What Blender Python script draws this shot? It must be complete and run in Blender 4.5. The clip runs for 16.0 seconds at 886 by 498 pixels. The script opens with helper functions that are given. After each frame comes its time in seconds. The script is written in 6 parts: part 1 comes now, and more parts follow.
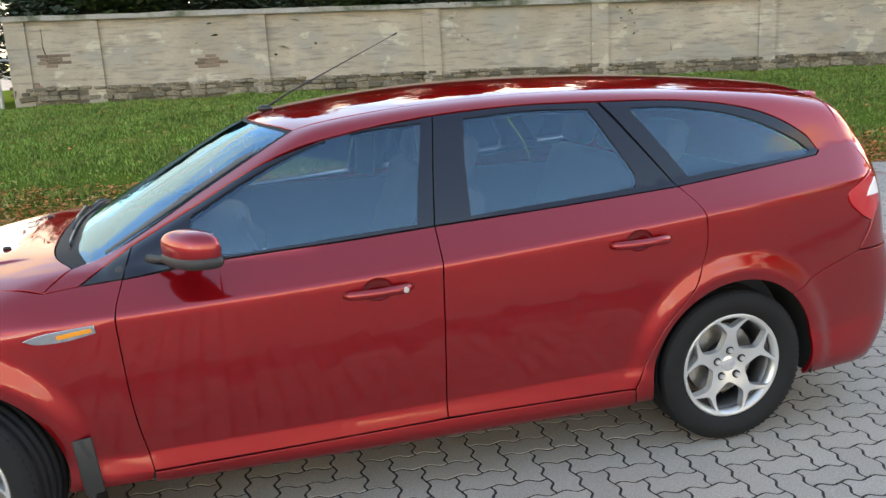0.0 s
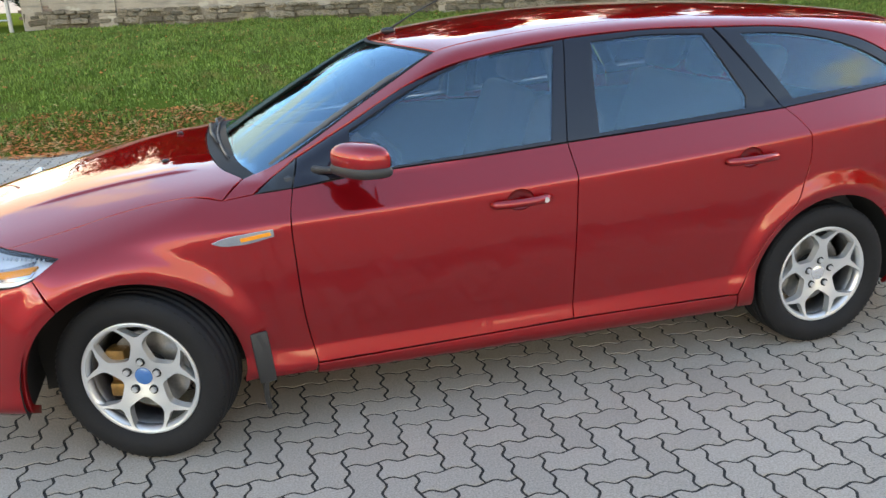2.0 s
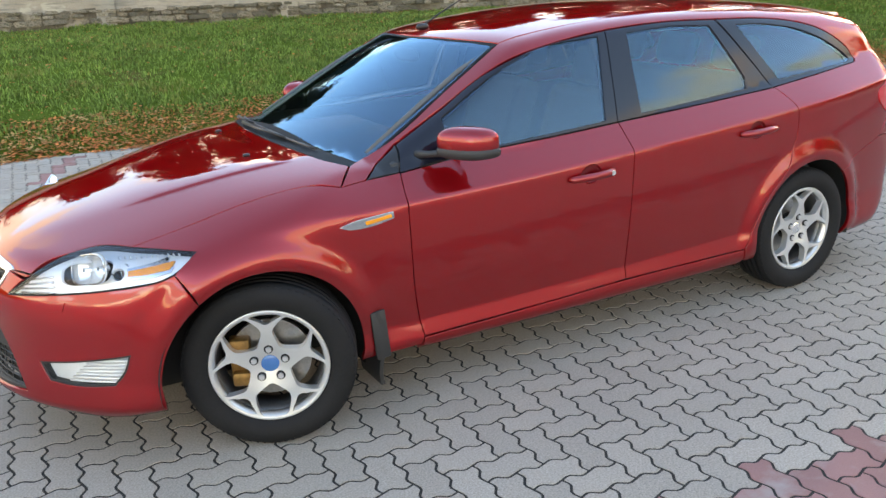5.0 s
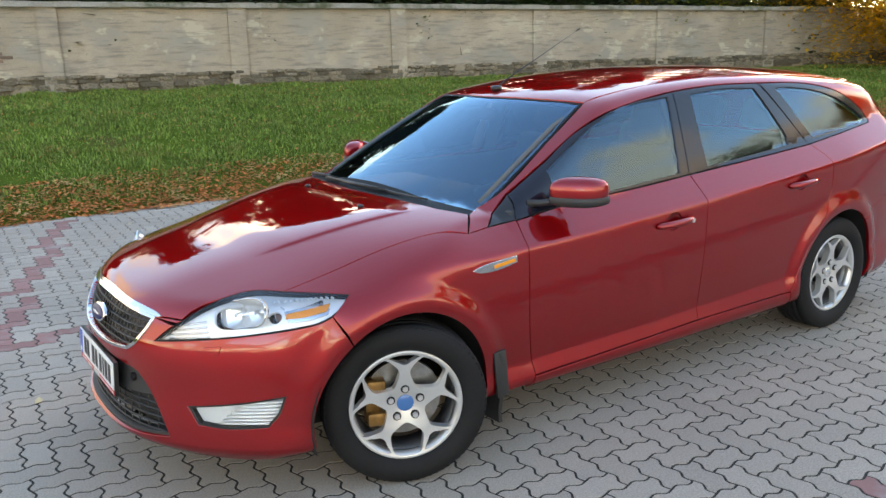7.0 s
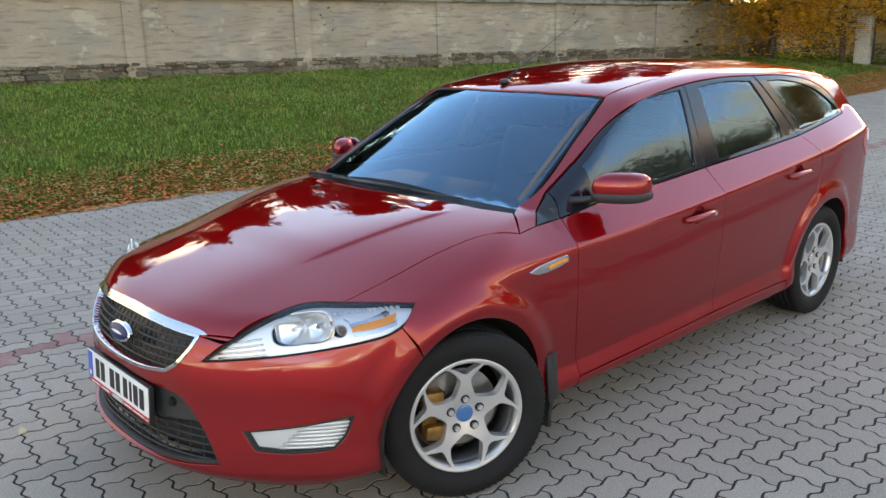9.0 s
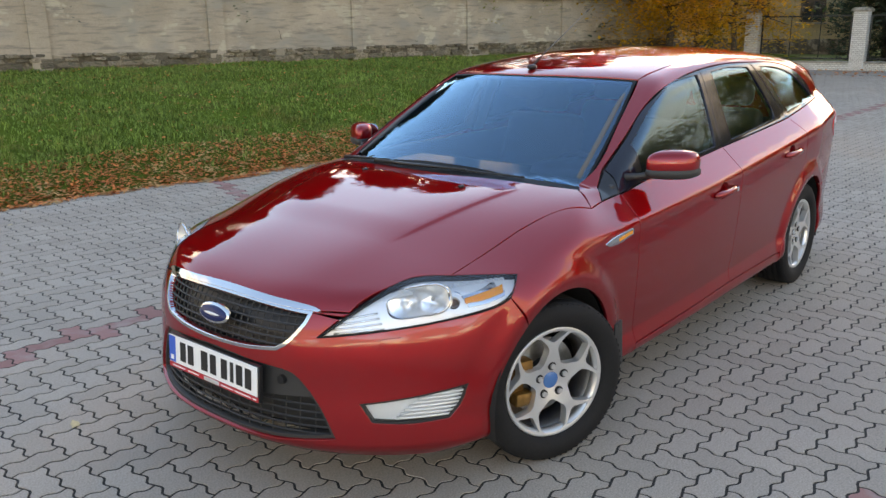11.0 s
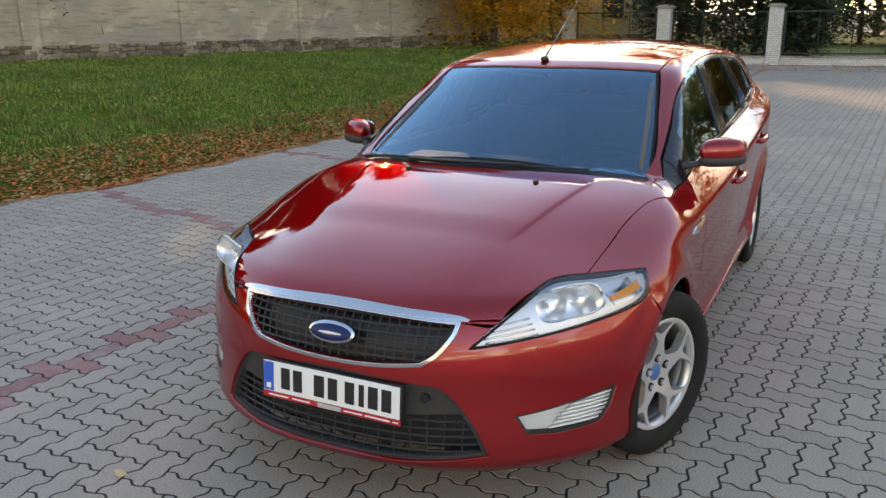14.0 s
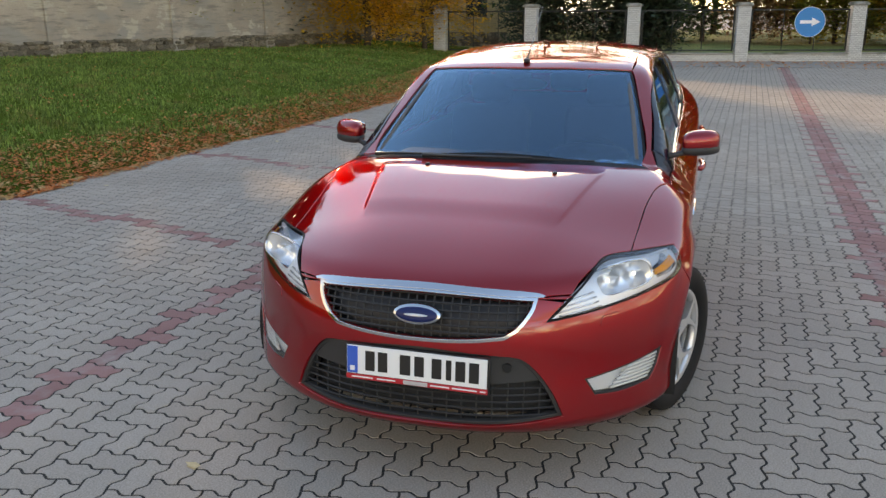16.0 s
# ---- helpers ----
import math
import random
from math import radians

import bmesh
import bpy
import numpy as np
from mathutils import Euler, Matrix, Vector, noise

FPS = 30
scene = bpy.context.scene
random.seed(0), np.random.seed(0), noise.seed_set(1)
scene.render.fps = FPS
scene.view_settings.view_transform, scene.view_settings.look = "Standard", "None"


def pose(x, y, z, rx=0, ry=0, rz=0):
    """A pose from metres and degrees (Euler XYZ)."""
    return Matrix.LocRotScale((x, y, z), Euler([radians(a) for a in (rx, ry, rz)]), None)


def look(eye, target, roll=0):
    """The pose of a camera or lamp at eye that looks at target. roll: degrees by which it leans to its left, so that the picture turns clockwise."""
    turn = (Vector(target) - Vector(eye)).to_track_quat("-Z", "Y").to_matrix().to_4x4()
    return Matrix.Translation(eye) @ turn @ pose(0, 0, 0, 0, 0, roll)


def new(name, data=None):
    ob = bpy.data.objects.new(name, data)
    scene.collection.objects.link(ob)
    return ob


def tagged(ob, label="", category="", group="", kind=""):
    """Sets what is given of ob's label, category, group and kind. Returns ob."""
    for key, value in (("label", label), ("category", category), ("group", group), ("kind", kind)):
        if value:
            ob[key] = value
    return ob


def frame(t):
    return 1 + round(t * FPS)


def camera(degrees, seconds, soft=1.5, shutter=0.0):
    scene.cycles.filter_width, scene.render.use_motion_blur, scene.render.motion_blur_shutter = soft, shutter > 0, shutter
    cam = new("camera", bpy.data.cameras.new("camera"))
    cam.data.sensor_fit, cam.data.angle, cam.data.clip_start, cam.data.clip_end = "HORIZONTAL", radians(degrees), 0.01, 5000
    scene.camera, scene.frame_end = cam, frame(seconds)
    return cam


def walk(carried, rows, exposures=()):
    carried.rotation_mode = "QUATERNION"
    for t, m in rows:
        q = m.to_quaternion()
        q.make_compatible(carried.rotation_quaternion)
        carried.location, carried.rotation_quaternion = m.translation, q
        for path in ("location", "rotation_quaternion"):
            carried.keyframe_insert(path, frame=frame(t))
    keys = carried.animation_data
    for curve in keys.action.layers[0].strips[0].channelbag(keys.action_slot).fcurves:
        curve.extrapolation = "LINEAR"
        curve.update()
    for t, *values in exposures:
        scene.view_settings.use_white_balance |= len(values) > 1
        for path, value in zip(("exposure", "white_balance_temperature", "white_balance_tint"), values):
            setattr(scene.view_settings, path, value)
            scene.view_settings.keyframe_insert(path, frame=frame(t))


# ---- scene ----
cam = camera(55.8, 16.0)
METRES, EYE, TILT, LEAN, TURN = 6.207, 1.62, 0.0, 0.0, -14.75
ROWS = [
    (0.0, 0.0, 0.0, 0.0, -0.67, -13.58, 2.78),
    (0.5, -0.0353, -0.0067, 0.0011, -2.53, -15.77, 2.63),
    (1.0, -0.0492, -0.0368, 0.0015, -3.27, -17.05, 2.73),
    (1.5, -0.0631, -0.0514, 0.0033, -2.87, -17.8, 2.61),
    (2.0, -0.0897, -0.0425, 0.0037, -1.37, -18.32, 2.24),
    (2.5, -0.1291, -0.0248, 0.0017, -1.11, -18.55, 2.19),
    (3.0, -0.1535, -0.0305, 0.0023, -3.58, -18.69, 2.11),
    (3.5, -0.1823, -0.0509, 0.0021, -8.07, -18.94, 2.03),
    (4.0, -0.2129, -0.0542, 0.0055, -10.3, -19.04, 2.09),
    (6.5, -0.3601, -0.0766, 0.0053, -20.23, -15.89, 1.59),
    (7.0, -0.397, -0.0583, 0.0039, -20.31, -13.98, 1.47),
    (7.5, -0.4081, -0.0402, 0.0001, -21.89, -13.61, 1.55),
    (8.0, -0.4218, -0.0249, 0.0033, -24.36, -13.86, 1.5),
    (8.5, -0.4423, -0.0162, 0.0039, -26.56, -14.3, 1.48),
    (9.0, -0.4778, 0.0059, 0.0058, -28.26, -14.67, 1.21),
    (9.5, -0.5122, 0.0074, 0.003, -29.95, -14.86, 1.18),
    (12.0, -0.6165, 0.0936, 0.001, -40.52, -15.31, 0.61),
    (12.5, -0.6351, 0.112, 0.0006, -43.23, -15.41, 0.65),
    (13.0, -0.6744, 0.1309, 0.0025, -45.65, -15.46, 0.45),
    (13.5, -0.6944, 0.1535, 0.0017, -47.89, -15.51, 0.5),
    (14.0, -0.697, 0.1847, -0.0007, -49.18, -15.57, 0.51),
    (14.5, -0.7097, 0.2076, 0.0014, -50.73, -15.62, 0.49),
    (15.0, -0.742, 0.2403, 0.0039, -53.13, -15.68, 0.3),
    (15.5, -0.7696, 0.2536, 0.0046, -55.5, -15.74, 0.27),
    (16.0, -0.8017, 0.2505, 0.0069, -58.93, -15.82, 0.37),
]
walk(cam, [(t, pose(-0.478, -3.638, EYE, TILT, LEAN, TURN) @ pose(METRES * x, METRES * y, METRES * z, 90 + pitch, roll, yaw)) for t, x, y, z, yaw, pitch, roll in ROWS],
     exposures=[(0.0, 1.70, 9900, 14), (4.0, 1.76, 9900, 14), (6.5, 1.64, 9800, 14), (7.2, 1.48, 9800, 14), (9.5, 1.33, 10000, 16), (12.0, 1.14, 10300, 17), (13.5, 1.04, 10400, 17), (16.0, 0.96, 10400, 17)])



# ---- world, sun, exposure ----
SUN_AZ, SUN_EL = 58.5, 13.0
world = bpy.data.worlds.new("world")
scene.world = world
world.use_nodes = True
wn, wl = world.node_tree.nodes, world.node_tree.links
wn.clear()
sky = wn.new("ShaderNodeTexSky")
sky.sky_type, sky.sun_disc = "NISHITA", False
sky.sun_elevation, sky.sun_rotation = radians(SUN_EL), radians(SUN_AZ)
sky.air_density, sky.dust_density, sky.ozone_density = 1.0, 0.05, 1.2
# broken cloud over the whole sky
coord = wn.new("ShaderNodeTexCoord")
split = wn.new("ShaderNodeSeparateXYZ")
wl.new(coord.outputs["Generated"], split.inputs[0])
# the cover as a flat layer overhead
rise = wn.new("ShaderNodeMath")
rise.operation, rise.inputs[1].default_value = "MAXIMUM", 0.0
wl.new(split.outputs["Z"], rise.inputs[0])
rise_more = wn.new("ShaderNodeMath")
rise_more.inputs[1].default_value = 0.22
wl.new(rise.outputs[0], rise_more.inputs[0])
flat = wn.new("ShaderNodeVectorMath")
flat.operation = "DIVIDE"
wl.new(coord.outputs["Generated"], flat.inputs[0])
wl.new(rise_more.outputs[0], flat.inputs[1])
puff = wn.new("ShaderNodeTexNoise")
puff.inputs["Scale"].default_value, puff.inputs["Detail"].default_value, puff.inputs["Roughness"].default_value = 1.5, 7.0, 0.55
wl.new(flat.outputs["Vector"], puff.inputs["Vector"])
# the cover lies towards the horizon, clear overhead
low = wn.new("ShaderNodeMapRange")
low.inputs["From Min"].default_value, low.inputs["From Max"].default_value, low.inputs["To Min"].default_value, low.inputs["To Max"].default_value = 0.32, 0.53, 0.08, -0.24
wl.new(split.outputs["Z"], low.inputs["Value"])
more = wn.new("ShaderNodeMath")
wl.new(puff.outputs["Fac"], more.inputs[0])
wl.new(low.outputs["Result"], more.inputs[1])
edge = wn.new("ShaderNodeMapRange")
edge.inputs["From Min"].default_value, edge.inputs["From Max"].default_value = 0.49, 0.565
wl.new(more.outputs[0], edge.inputs["Value"])
cloud = wn.new("ShaderNodeMixRGB")
# cloud lit from behind is brighter round the sun
toward = wn.new("ShaderNodeVectorMath")
toward.operation = "DOT_PRODUCT"
toward.inputs[1].default_value = (math.sin(radians(SUN_AZ)), math.cos(radians(SUN_AZ)), 0.3)
wl.new(coord.outputs["Generated"], toward.inputs[0])
glow = wn.new("ShaderNodeMapRange")
glow.interpolation_type = "SMOOTHSTEP"
glow.inputs["From Min"].default_value, glow.inputs["From Max"].default_value, glow.inputs["To Min"].default_value, glow.inputs["To Max"].default_value = 0.62, 1.0, 1.0, 6.0
wl.new(toward.outputs["Value"], glow.inputs["Value"])
white = wn.new("ShaderNodeVectorMath")
white.operation = "SCALE"
white.inputs[0].default_value = (5.3, 5.25, 5.2)
wl.new(glow.outputs["Result"], white.inputs["Scale"])
wl.new(white.outputs["Vector"], cloud.inputs["Color2"])
wl.new(edge.outputs["Result"], cloud.inputs["Fac"])
clear = wn.new("ShaderNodeMixRGB")
clear.blend_type = "MULTIPLY"
clear.inputs["Fac"].default_value = 1.0
clear.inputs["Color2"].default_value = (1.75, 2.08, 2.50, 1)
wl.new(sky.outputs["Color"], clear.inputs["Color1"])
wl.new(clear.outputs["Color"], cloud.inputs["Color1"])
back = wn.new("ShaderNodeBackground")
back.inputs["Strength"].default_value = 0.15
wl.new(cloud.outputs["Color"], back.inputs["Color"])
wl.new(back.outputs["Background"], wn.new("ShaderNodeOutputWorld").inputs["Surface"])

sun = new("sun", bpy.data.lights.new("sun", "SUN"))
sun.data.energy, sun.data.angle, sun.data.color = 2.6, radians(0.6), (1.0, 0.80, 0.56)
sun_way = Vector((math.sin(radians(SUN_AZ)) * math.cos(radians(SUN_EL)), math.cos(radians(SUN_AZ)) * math.cos(radians(SUN_EL)), math.sin(radians(SUN_EL))))
sun.matrix_world = look(sun_way * 60, (0, 0, 0))


# ---- materials ----
def material(name, colour, rough=0.5, metal=0.0, coat=0.0, vary=0.0, grain=60.0, bump=0.0, blotch=0.0, blotch_scale=3.0, spec=0.5, island=0.0, objectly=0.0):
    """A principled surface with grain, blotches and relief of real size."""
    m = bpy.data.materials.new(name)
    m.use_nodes = True
    n, l = m.node_tree.nodes, m.node_tree.links
    b = n["Principled BSDF"]
    b.inputs["Base Color"].default_value = (*colour, 1)
    b.inputs["Roughness"].default_value, b.inputs["Metallic"].default_value = rough, metal
    b.inputs["Coat Weight"].default_value, b.inputs["Coat Roughness"].default_value = coat, 0.035
    b.inputs["Specular IOR Level"].default_value = spec
    out = None
    place = n.new("ShaderNodeTexCoord")

    def times(factor_socket, lo, hi, before):
        r = n.new("ShaderNodeMapRange")
        r.inputs["To Min"].default_value, r.inputs["To Max"].default_value = lo, hi
        l.new(factor_socket, r.inputs["Value"])
        mix = n.new("ShaderNodeMixRGB")
        mix.blend_type = "MULTIPLY"
        mix.inputs["Fac"].default_value = 1.0
        if before is None:
            mix.inputs["Color1"].default_value = (*colour, 1)
        else:
            l.new(before, mix.inputs["Color1"])
        l.new(r.outputs["Result"], mix.inputs["Color2"])
        return mix.outputs["Color"]

    if vary or bump:
        fine = n.new("ShaderNodeTexNoise")
        fine.inputs["Scale"].default_value, fine.inputs["Detail"].default_value = grain, 5.0
        l.new(place.outputs["Object"], fine.inputs["Vector"])
        if vary:
            out = times(fine.outputs["Fac"], 1 - 1.6 * vary, 1 + 1.6 * vary, out)
        if bump:
            relief = n.new("ShaderNodeBump")
            relief.inputs["Strength"].default_value, relief.inputs["Distance"].default_value = 0.6, bump
            l.new(fine.outputs["Fac"], relief.inputs["Height"])
            l.new(relief.outputs["Normal"], b.inputs["Normal"])
    if blotch:
        big = n.new("ShaderNodeTexNoise")
        big.inputs["Scale"].default_value, big.inputs["Detail"].default_value = blotch_scale, 4.0
        l.new(place.outputs["Object"], big.inputs["Vector"])
        out = times(big.outputs["Fac"], 1 - 1.8 * blotch, 1 + 1.8 * blotch, out)
    if island:
        out = times(n.new("ShaderNodeNewGeometry").outputs["Random Per Island"], 1 - island, 1 + island, out)
    if objectly:
        out = times(n.new("ShaderNodeObjectInfo").outputs["Random"], 1 - objectly, 1 + objectly, out)
    if out is not None:
        l.new(out, b.inputs["Base Color"])
    return m


def two_tone(m, other, lo, hi, scale, detail=6.0, axis=None, rough=0.6):
    """Lays a second colour into a material where a noise runs over lo."""
    n, l = m.node_tree.nodes, m.node_tree.links
    b = n["Principled BSDF"]
    place = n.new("ShaderNodeTexCoord")
    t = n.new("ShaderNodeTexNoise")
    t.inputs["Scale"].default_value, t.inputs["Detail"].default_value, t.inputs["Roughness"].default_value = scale, detail, rough
    if axis:
        mp = n.new("ShaderNodeMapping")
        mp.inputs["Scale"].default_value = axis
        l.new(place.outputs["Object"], mp.inputs["Vector"])
        l.new(mp.outputs["Vector"], t.inputs["Vector"])
    else:
        l.new(place.outputs["Object"], t.inputs["Vector"])
    r = n.new("ShaderNodeMapRange")
    r.inputs["From Min"].default_value, r.inputs["From Max"].default_value = lo, hi
    l.new(t.outputs["Fac"], r.inputs["Value"])
    mix = n.new("ShaderNodeMixRGB")
    l.new(r.outputs["Result"], mix.inputs["Fac"])
    old = b.inputs["Base Color"].links
    if old:
        l.new(old[0].from_socket, mix.inputs["Color1"])
    else:
        mix.inputs["Color1"].default_value = b.inputs["Base Color"].default_value
    mix.inputs["Color2"].default_value = (*other, 1)
    l.new(mix.outputs["Color"], b.inputs["Base Color"])
    return m


def clear_glass(name, tint, rough=0.0, ior=2.1, sheen=(1.0, 1.0, 1.0)):
    """A thin pane: lets light through tinted, mirrors by its angle."""
    m = bpy.data.materials.new(name)
    m.use_nodes = True
    n, l = m.node_tree.nodes, m.node_tree.links
    n.clear()
    see, mirror, mix, fres = n.new("ShaderNodeBsdfTransparent"), n.new("ShaderNodeBsdfGlossy"), n.new("ShaderNodeMixShader"), n.new("ShaderNodeFresnel")
    see.inputs["Color"].default_value = (*tint, 1)
    mirror.inputs["Roughness"].default_value = rough
    mirror.inputs["Color"].default_value = (*sheen, 1)
    fres.inputs["IOR"].default_value = ior
    l.new(fres.outputs["Fac"], mix.inputs["Fac"])
    l.new(see.outputs["BSDF"], mix.inputs[1])
    l.new(mirror.outputs["BSDF"], mix.inputs[2])
    l.new(mix.outputs["Shader"], n.new("ShaderNodeOutputMaterial").inputs["Surface"])
    return m


PAINT = material("red_metallic_paint", (0.315, 0.0060, 0.0088), 0.43, 0.76, spec=0.0, coat=1.0, vary=0.03, grain=900)
PAINT.node_tree.nodes["Principled BSDF"].inputs["Coat IOR"].default_value = 1.62
pn, pl = PAINT.node_tree.nodes, PAINT.node_tree.links
# a film of road dust dulls the lacquer low down on the flanks
dust_at, dust_z, dust = pn.new("ShaderNodeTexCoord"), pn.new("ShaderNodeSeparateXYZ"), pn.new("ShaderNodeMapRange")
dust.inputs["From Min"].default_value, dust.inputs["From Max"].default_value, dust.inputs["To Min"].default_value, dust.inputs["To Max"].default_value = 0.30, 0.80, 0.12, 0.025
pl.new(dust_at.outputs["Object"], dust_z.inputs[0])
pl.new(dust_z.outputs["Z"], dust.inputs["Value"])
pl.new(dust.outputs["Result"], pn["Principled BSDF"].inputs["Coat Roughness"])
PAINT.node_tree.nodes["Principled BSDF"].inputs["Specular Tint"].default_value = (0.52, 0.05, 0.07, 1)
BLACK = material("black_trim", (0.012, 0.012, 0.013), 0.35, vary=0.1, grain=200)
GLOSS_BLACK = material("gloss_black_trim", (0.008, 0.009, 0.016), 0.10, spec=0.45)
COWL = material("matt_black_cowl", (0.008, 0.008, 0.009), 0.6, vary=0.15, grain=200, spec=0.15)
PLASTIC = material("grey_black_plastic", (0.022, 0.022, 0.023), 0.55, vary=0.15, grain=300, bump=0.0004)
DARK = material("dark_underside", (0.008, 0.008, 0.008), 0.8, vary=0.2, grain=40)
RUBBER = material("tyre_rubber", (0.011, 0.011, 0.012), 0.72, vary=0.2, grain=120, bump=0.0005, spec=0.22, blotch=0.15, blotch_scale=9)
# greyer than the rim's alloy: the shade inside the wheel put into colour
SHADED_BARREL = material("dull_wheel_barrel", (0.16, 0.16, 0.165), 0.45, 0.6, vary=0.15, grain=60)
ALLOY = material("silver_alloy", (0.66, 0.66, 0.66), 0.30, 0.66, vary=0.04, grain=300, blotch=0.04)
CHROME = material("chrome", (0.62, 0.63, 0.65), 0.08, 1.0)
STEEL = material("worn_steel", (0.30, 0.29, 0.28), 0.35, 0.9, vary=0.2, grain=80)
GOLD = material("gold_painted_iron", (0.24, 0.12, 0.035), 0.45, 0.6, vary=0.4, grain=45, blotch=0.3, blotch_scale=12)
BLUE_CAP = material("blue_badge", (0.03, 0.14, 0.36), 0.2, coat=0.7)
SILVER = material("silver_reflector", (0.86, 0.87, 0.88), 0.14, 0.80)
FROST = material("frosted_reflector", (0.85, 0.87, 0.89), 0.24, 0.30)
AMBER = material("amber_lens", (0.85, 0.28, 0.015), 0.16, coat=0.8)
RED_LENS = material("red_lens", (0.55, 0.01, 0.015), 0.12, coat=1.0)
WHITE_LENS = material("clear_white_lens", (0.82, 0.82, 0.82), 0.12, coat=1.0)
PLATE_WHITE = material("plate_white", (0.78, 0.78, 0.77), 0.3, coat=0.3)
PLATE_BLUE = material("plate_blue", (0.01, 0.10, 0.50), 0.3, coat=0.3)
PLATE_INK = material("plate_ink", (0.012, 0.012, 0.012), 0.4)
HOLDER_RED = material("holder_red", (0.50, 0.02, 0.03), 0.35)
SEAT = material("dark_seat_cloth", (0.05, 0.053, 0.06), 0.85, vary=0.2, grain=300, bump=0.001)
CABIN = material("grey_cabin_plastic", (0.030, 0.031, 0.034), 0.7, vary=0.1, grain=200)
PILLAR = material("grey_pillar_trim", (0.10, 0.10, 0.105), 0.8, vary=0.05)
LINER = material("pale_roof_lining", (0.38, 0.37, 0.35), 0.9, vary=0.05)
WINDOW = clear_glass("side_glass", (0.86, 0.91, 0.91), ior=2.0, sheen=(0.54, 0.82, 1.0))
SCREEN = clear_glass("windscreen_glass", (0.78, 0.86, 0.87), ior=2.3, sheen=(0.40, 0.74, 1.0))
LENS = clear_glass("lamp_glass", (0.96, 0.97, 0.98), ior=1.45)

STONE = two_tone(material("grey_concrete_paver", (0.355, 0.304, 0.255), 0.95, vary=0.42, grain=150, bump=0.0008, blotch=0.09, blotch_scale=0.9, island=0.07, spec=0.15), (0.41, 0.355, 0.31), 0.60, 0.78, 1.3)
STONE_ONE = two_tone(material("grey_concrete_paver_near", (0.355, 0.304, 0.255), 0.95, vary=0.42, grain=150, bump=0.0008, blotch=0.09, blotch_scale=3.0, objectly=0.07, spec=0.15), (0.40, 0.345, 0.30), 0.66, 0.80, 9.0)
RED_STONE = two_tone(material("red_concrete_paver", (0.315, 0.165, 0.150), 0.95, vary=0.18, grain=260, bump=0.0008, blotch=0.14, blotch_scale=1.5, island=0.10, spec=0.15), (0.34, 0.27, 0.245), 0.50, 0.68, 4.0)
JOINT = material("dirty_joint_sand", (0.020, 0.018, 0.016), 0.95, vary=0.3, grain=150, blotch=0.2)
SOIL = two_tone(material("lawn_soil", (0.075, 0.110, 0.018), 0.95, vary=0.4, grain=40, blotch=0.2, blotch_scale=0.7, spec=0.0), (0.11, 0.085, 0.03), 0.55, 0.72, 1.2)

# ---- car body: one smooth closed form, from which all panels are cut ----
def curve(xs, ys):
    """A smooth monotone cubic through the given knots, held level past its ends."""
    xs, ys = np.array(xs, float), np.array(ys, float)
    h, d = np.diff(xs), np.diff(ys) / np.diff(xs)
    m = np.zeros(len(xs))
    for k in range(1, len(xs) - 1):
        if d[k - 1] * d[k] > 0:
            w1, w2 = 2 * h[k] + h[k - 1], h[k] + 2 * h[k - 1]
            m[k] = (w1 + w2) / (w1 / d[k - 1] + w2 / d[k])
    m[0], m[-1] = d[0], d[-1]

    def at(x):
        x = np.clip(x, xs[0], xs[-1])
        k = np.clip(np.searchsorted(xs, x) - 1, 0, len(xs) - 2)
        t = (x - xs[k]) / h[k]
        return ((1 + 2 * t) * (1 - t) ** 2) * ys[k] + t * (1 - t) ** 2 * h[k] * m[k] + t * t * (3 - 2 * t) * ys[k + 1] + t * t * (t - 1) * h[k] * m[k + 1]

    return at


def smax(a, b, k):
    """The larger of two, with a fillet of size k between them."""
    h = np.clip(k - np.abs(a - b), 0, None) / k
    return np.maximum(a, b) + h * h * h * k / 6


def step(a, b, x):
    t = np.clip((x - a) / (b - a), 0, 1)
    return t * t * (3 - 2 * t)


AXLE, WHEEL_Z, WHEEL_R, ARCH_R = 1.425, 0.316, 0.318, 0.372
plan_width = curve([-2.4, -2.0, -1.7, -1.425, -0.9, 0.0, 0.8, 1.425, 1.9, 2.2, 2.5], [0.80, 0.868, 0.893, 0.905, 0.917, 0.932, 0.932, 0.927, 0.888, 0.838, 0.76])
glass_foot = curve([-1.3, -0.9, -0.4, 0.3, 1.0, 1.5, 2.0, 2.4], [0.775, 0.80, 0.812, 0.812, 0.805, 0.785, 0.735, 0.67])
low_inset = curve([0.10, 0.20, 0.245, 0.275, 0.33, 0.362, 0.372, 0.385, 0.42, 0.50, 0.60, 0.75, 0.90], [0.20, 0.085, 0.030, 0.021, 0.0285, 0.0345, 0.0355, 0.0345, 0.0305, 0.0215, 0.0125, 0.003, 0.0])
hood_mid = curve([-2.45, -2.30, -2.2, -2.1, -1.9, -1.6, -1.3, -1.0, -0.6], [0.60, 0.702, 0.752, 0.793, 0.852, 0.915, 0.962, 0.992, 1.01])
nose = curve([0.10, 0.20, 0.26, 0.33, 0.45, 0.55, 0.62, 0.68, 0.74, 0.80], [-2.10, -2.26, -2.322, -2.318, -2.305, -2.298, -2.285, -2.262, -2.228, -2.18])
tail = curve([0.15, 0.25, 0.40, 0.55, 0.62, 0.75, 0.95, 1.10, 1.25, 1.36, 1.45], [2.30, 2.37, 2.43, 2.435, 2.425, 2.385, 2.345, 2.275, 2.17, 2.085, 2.02])


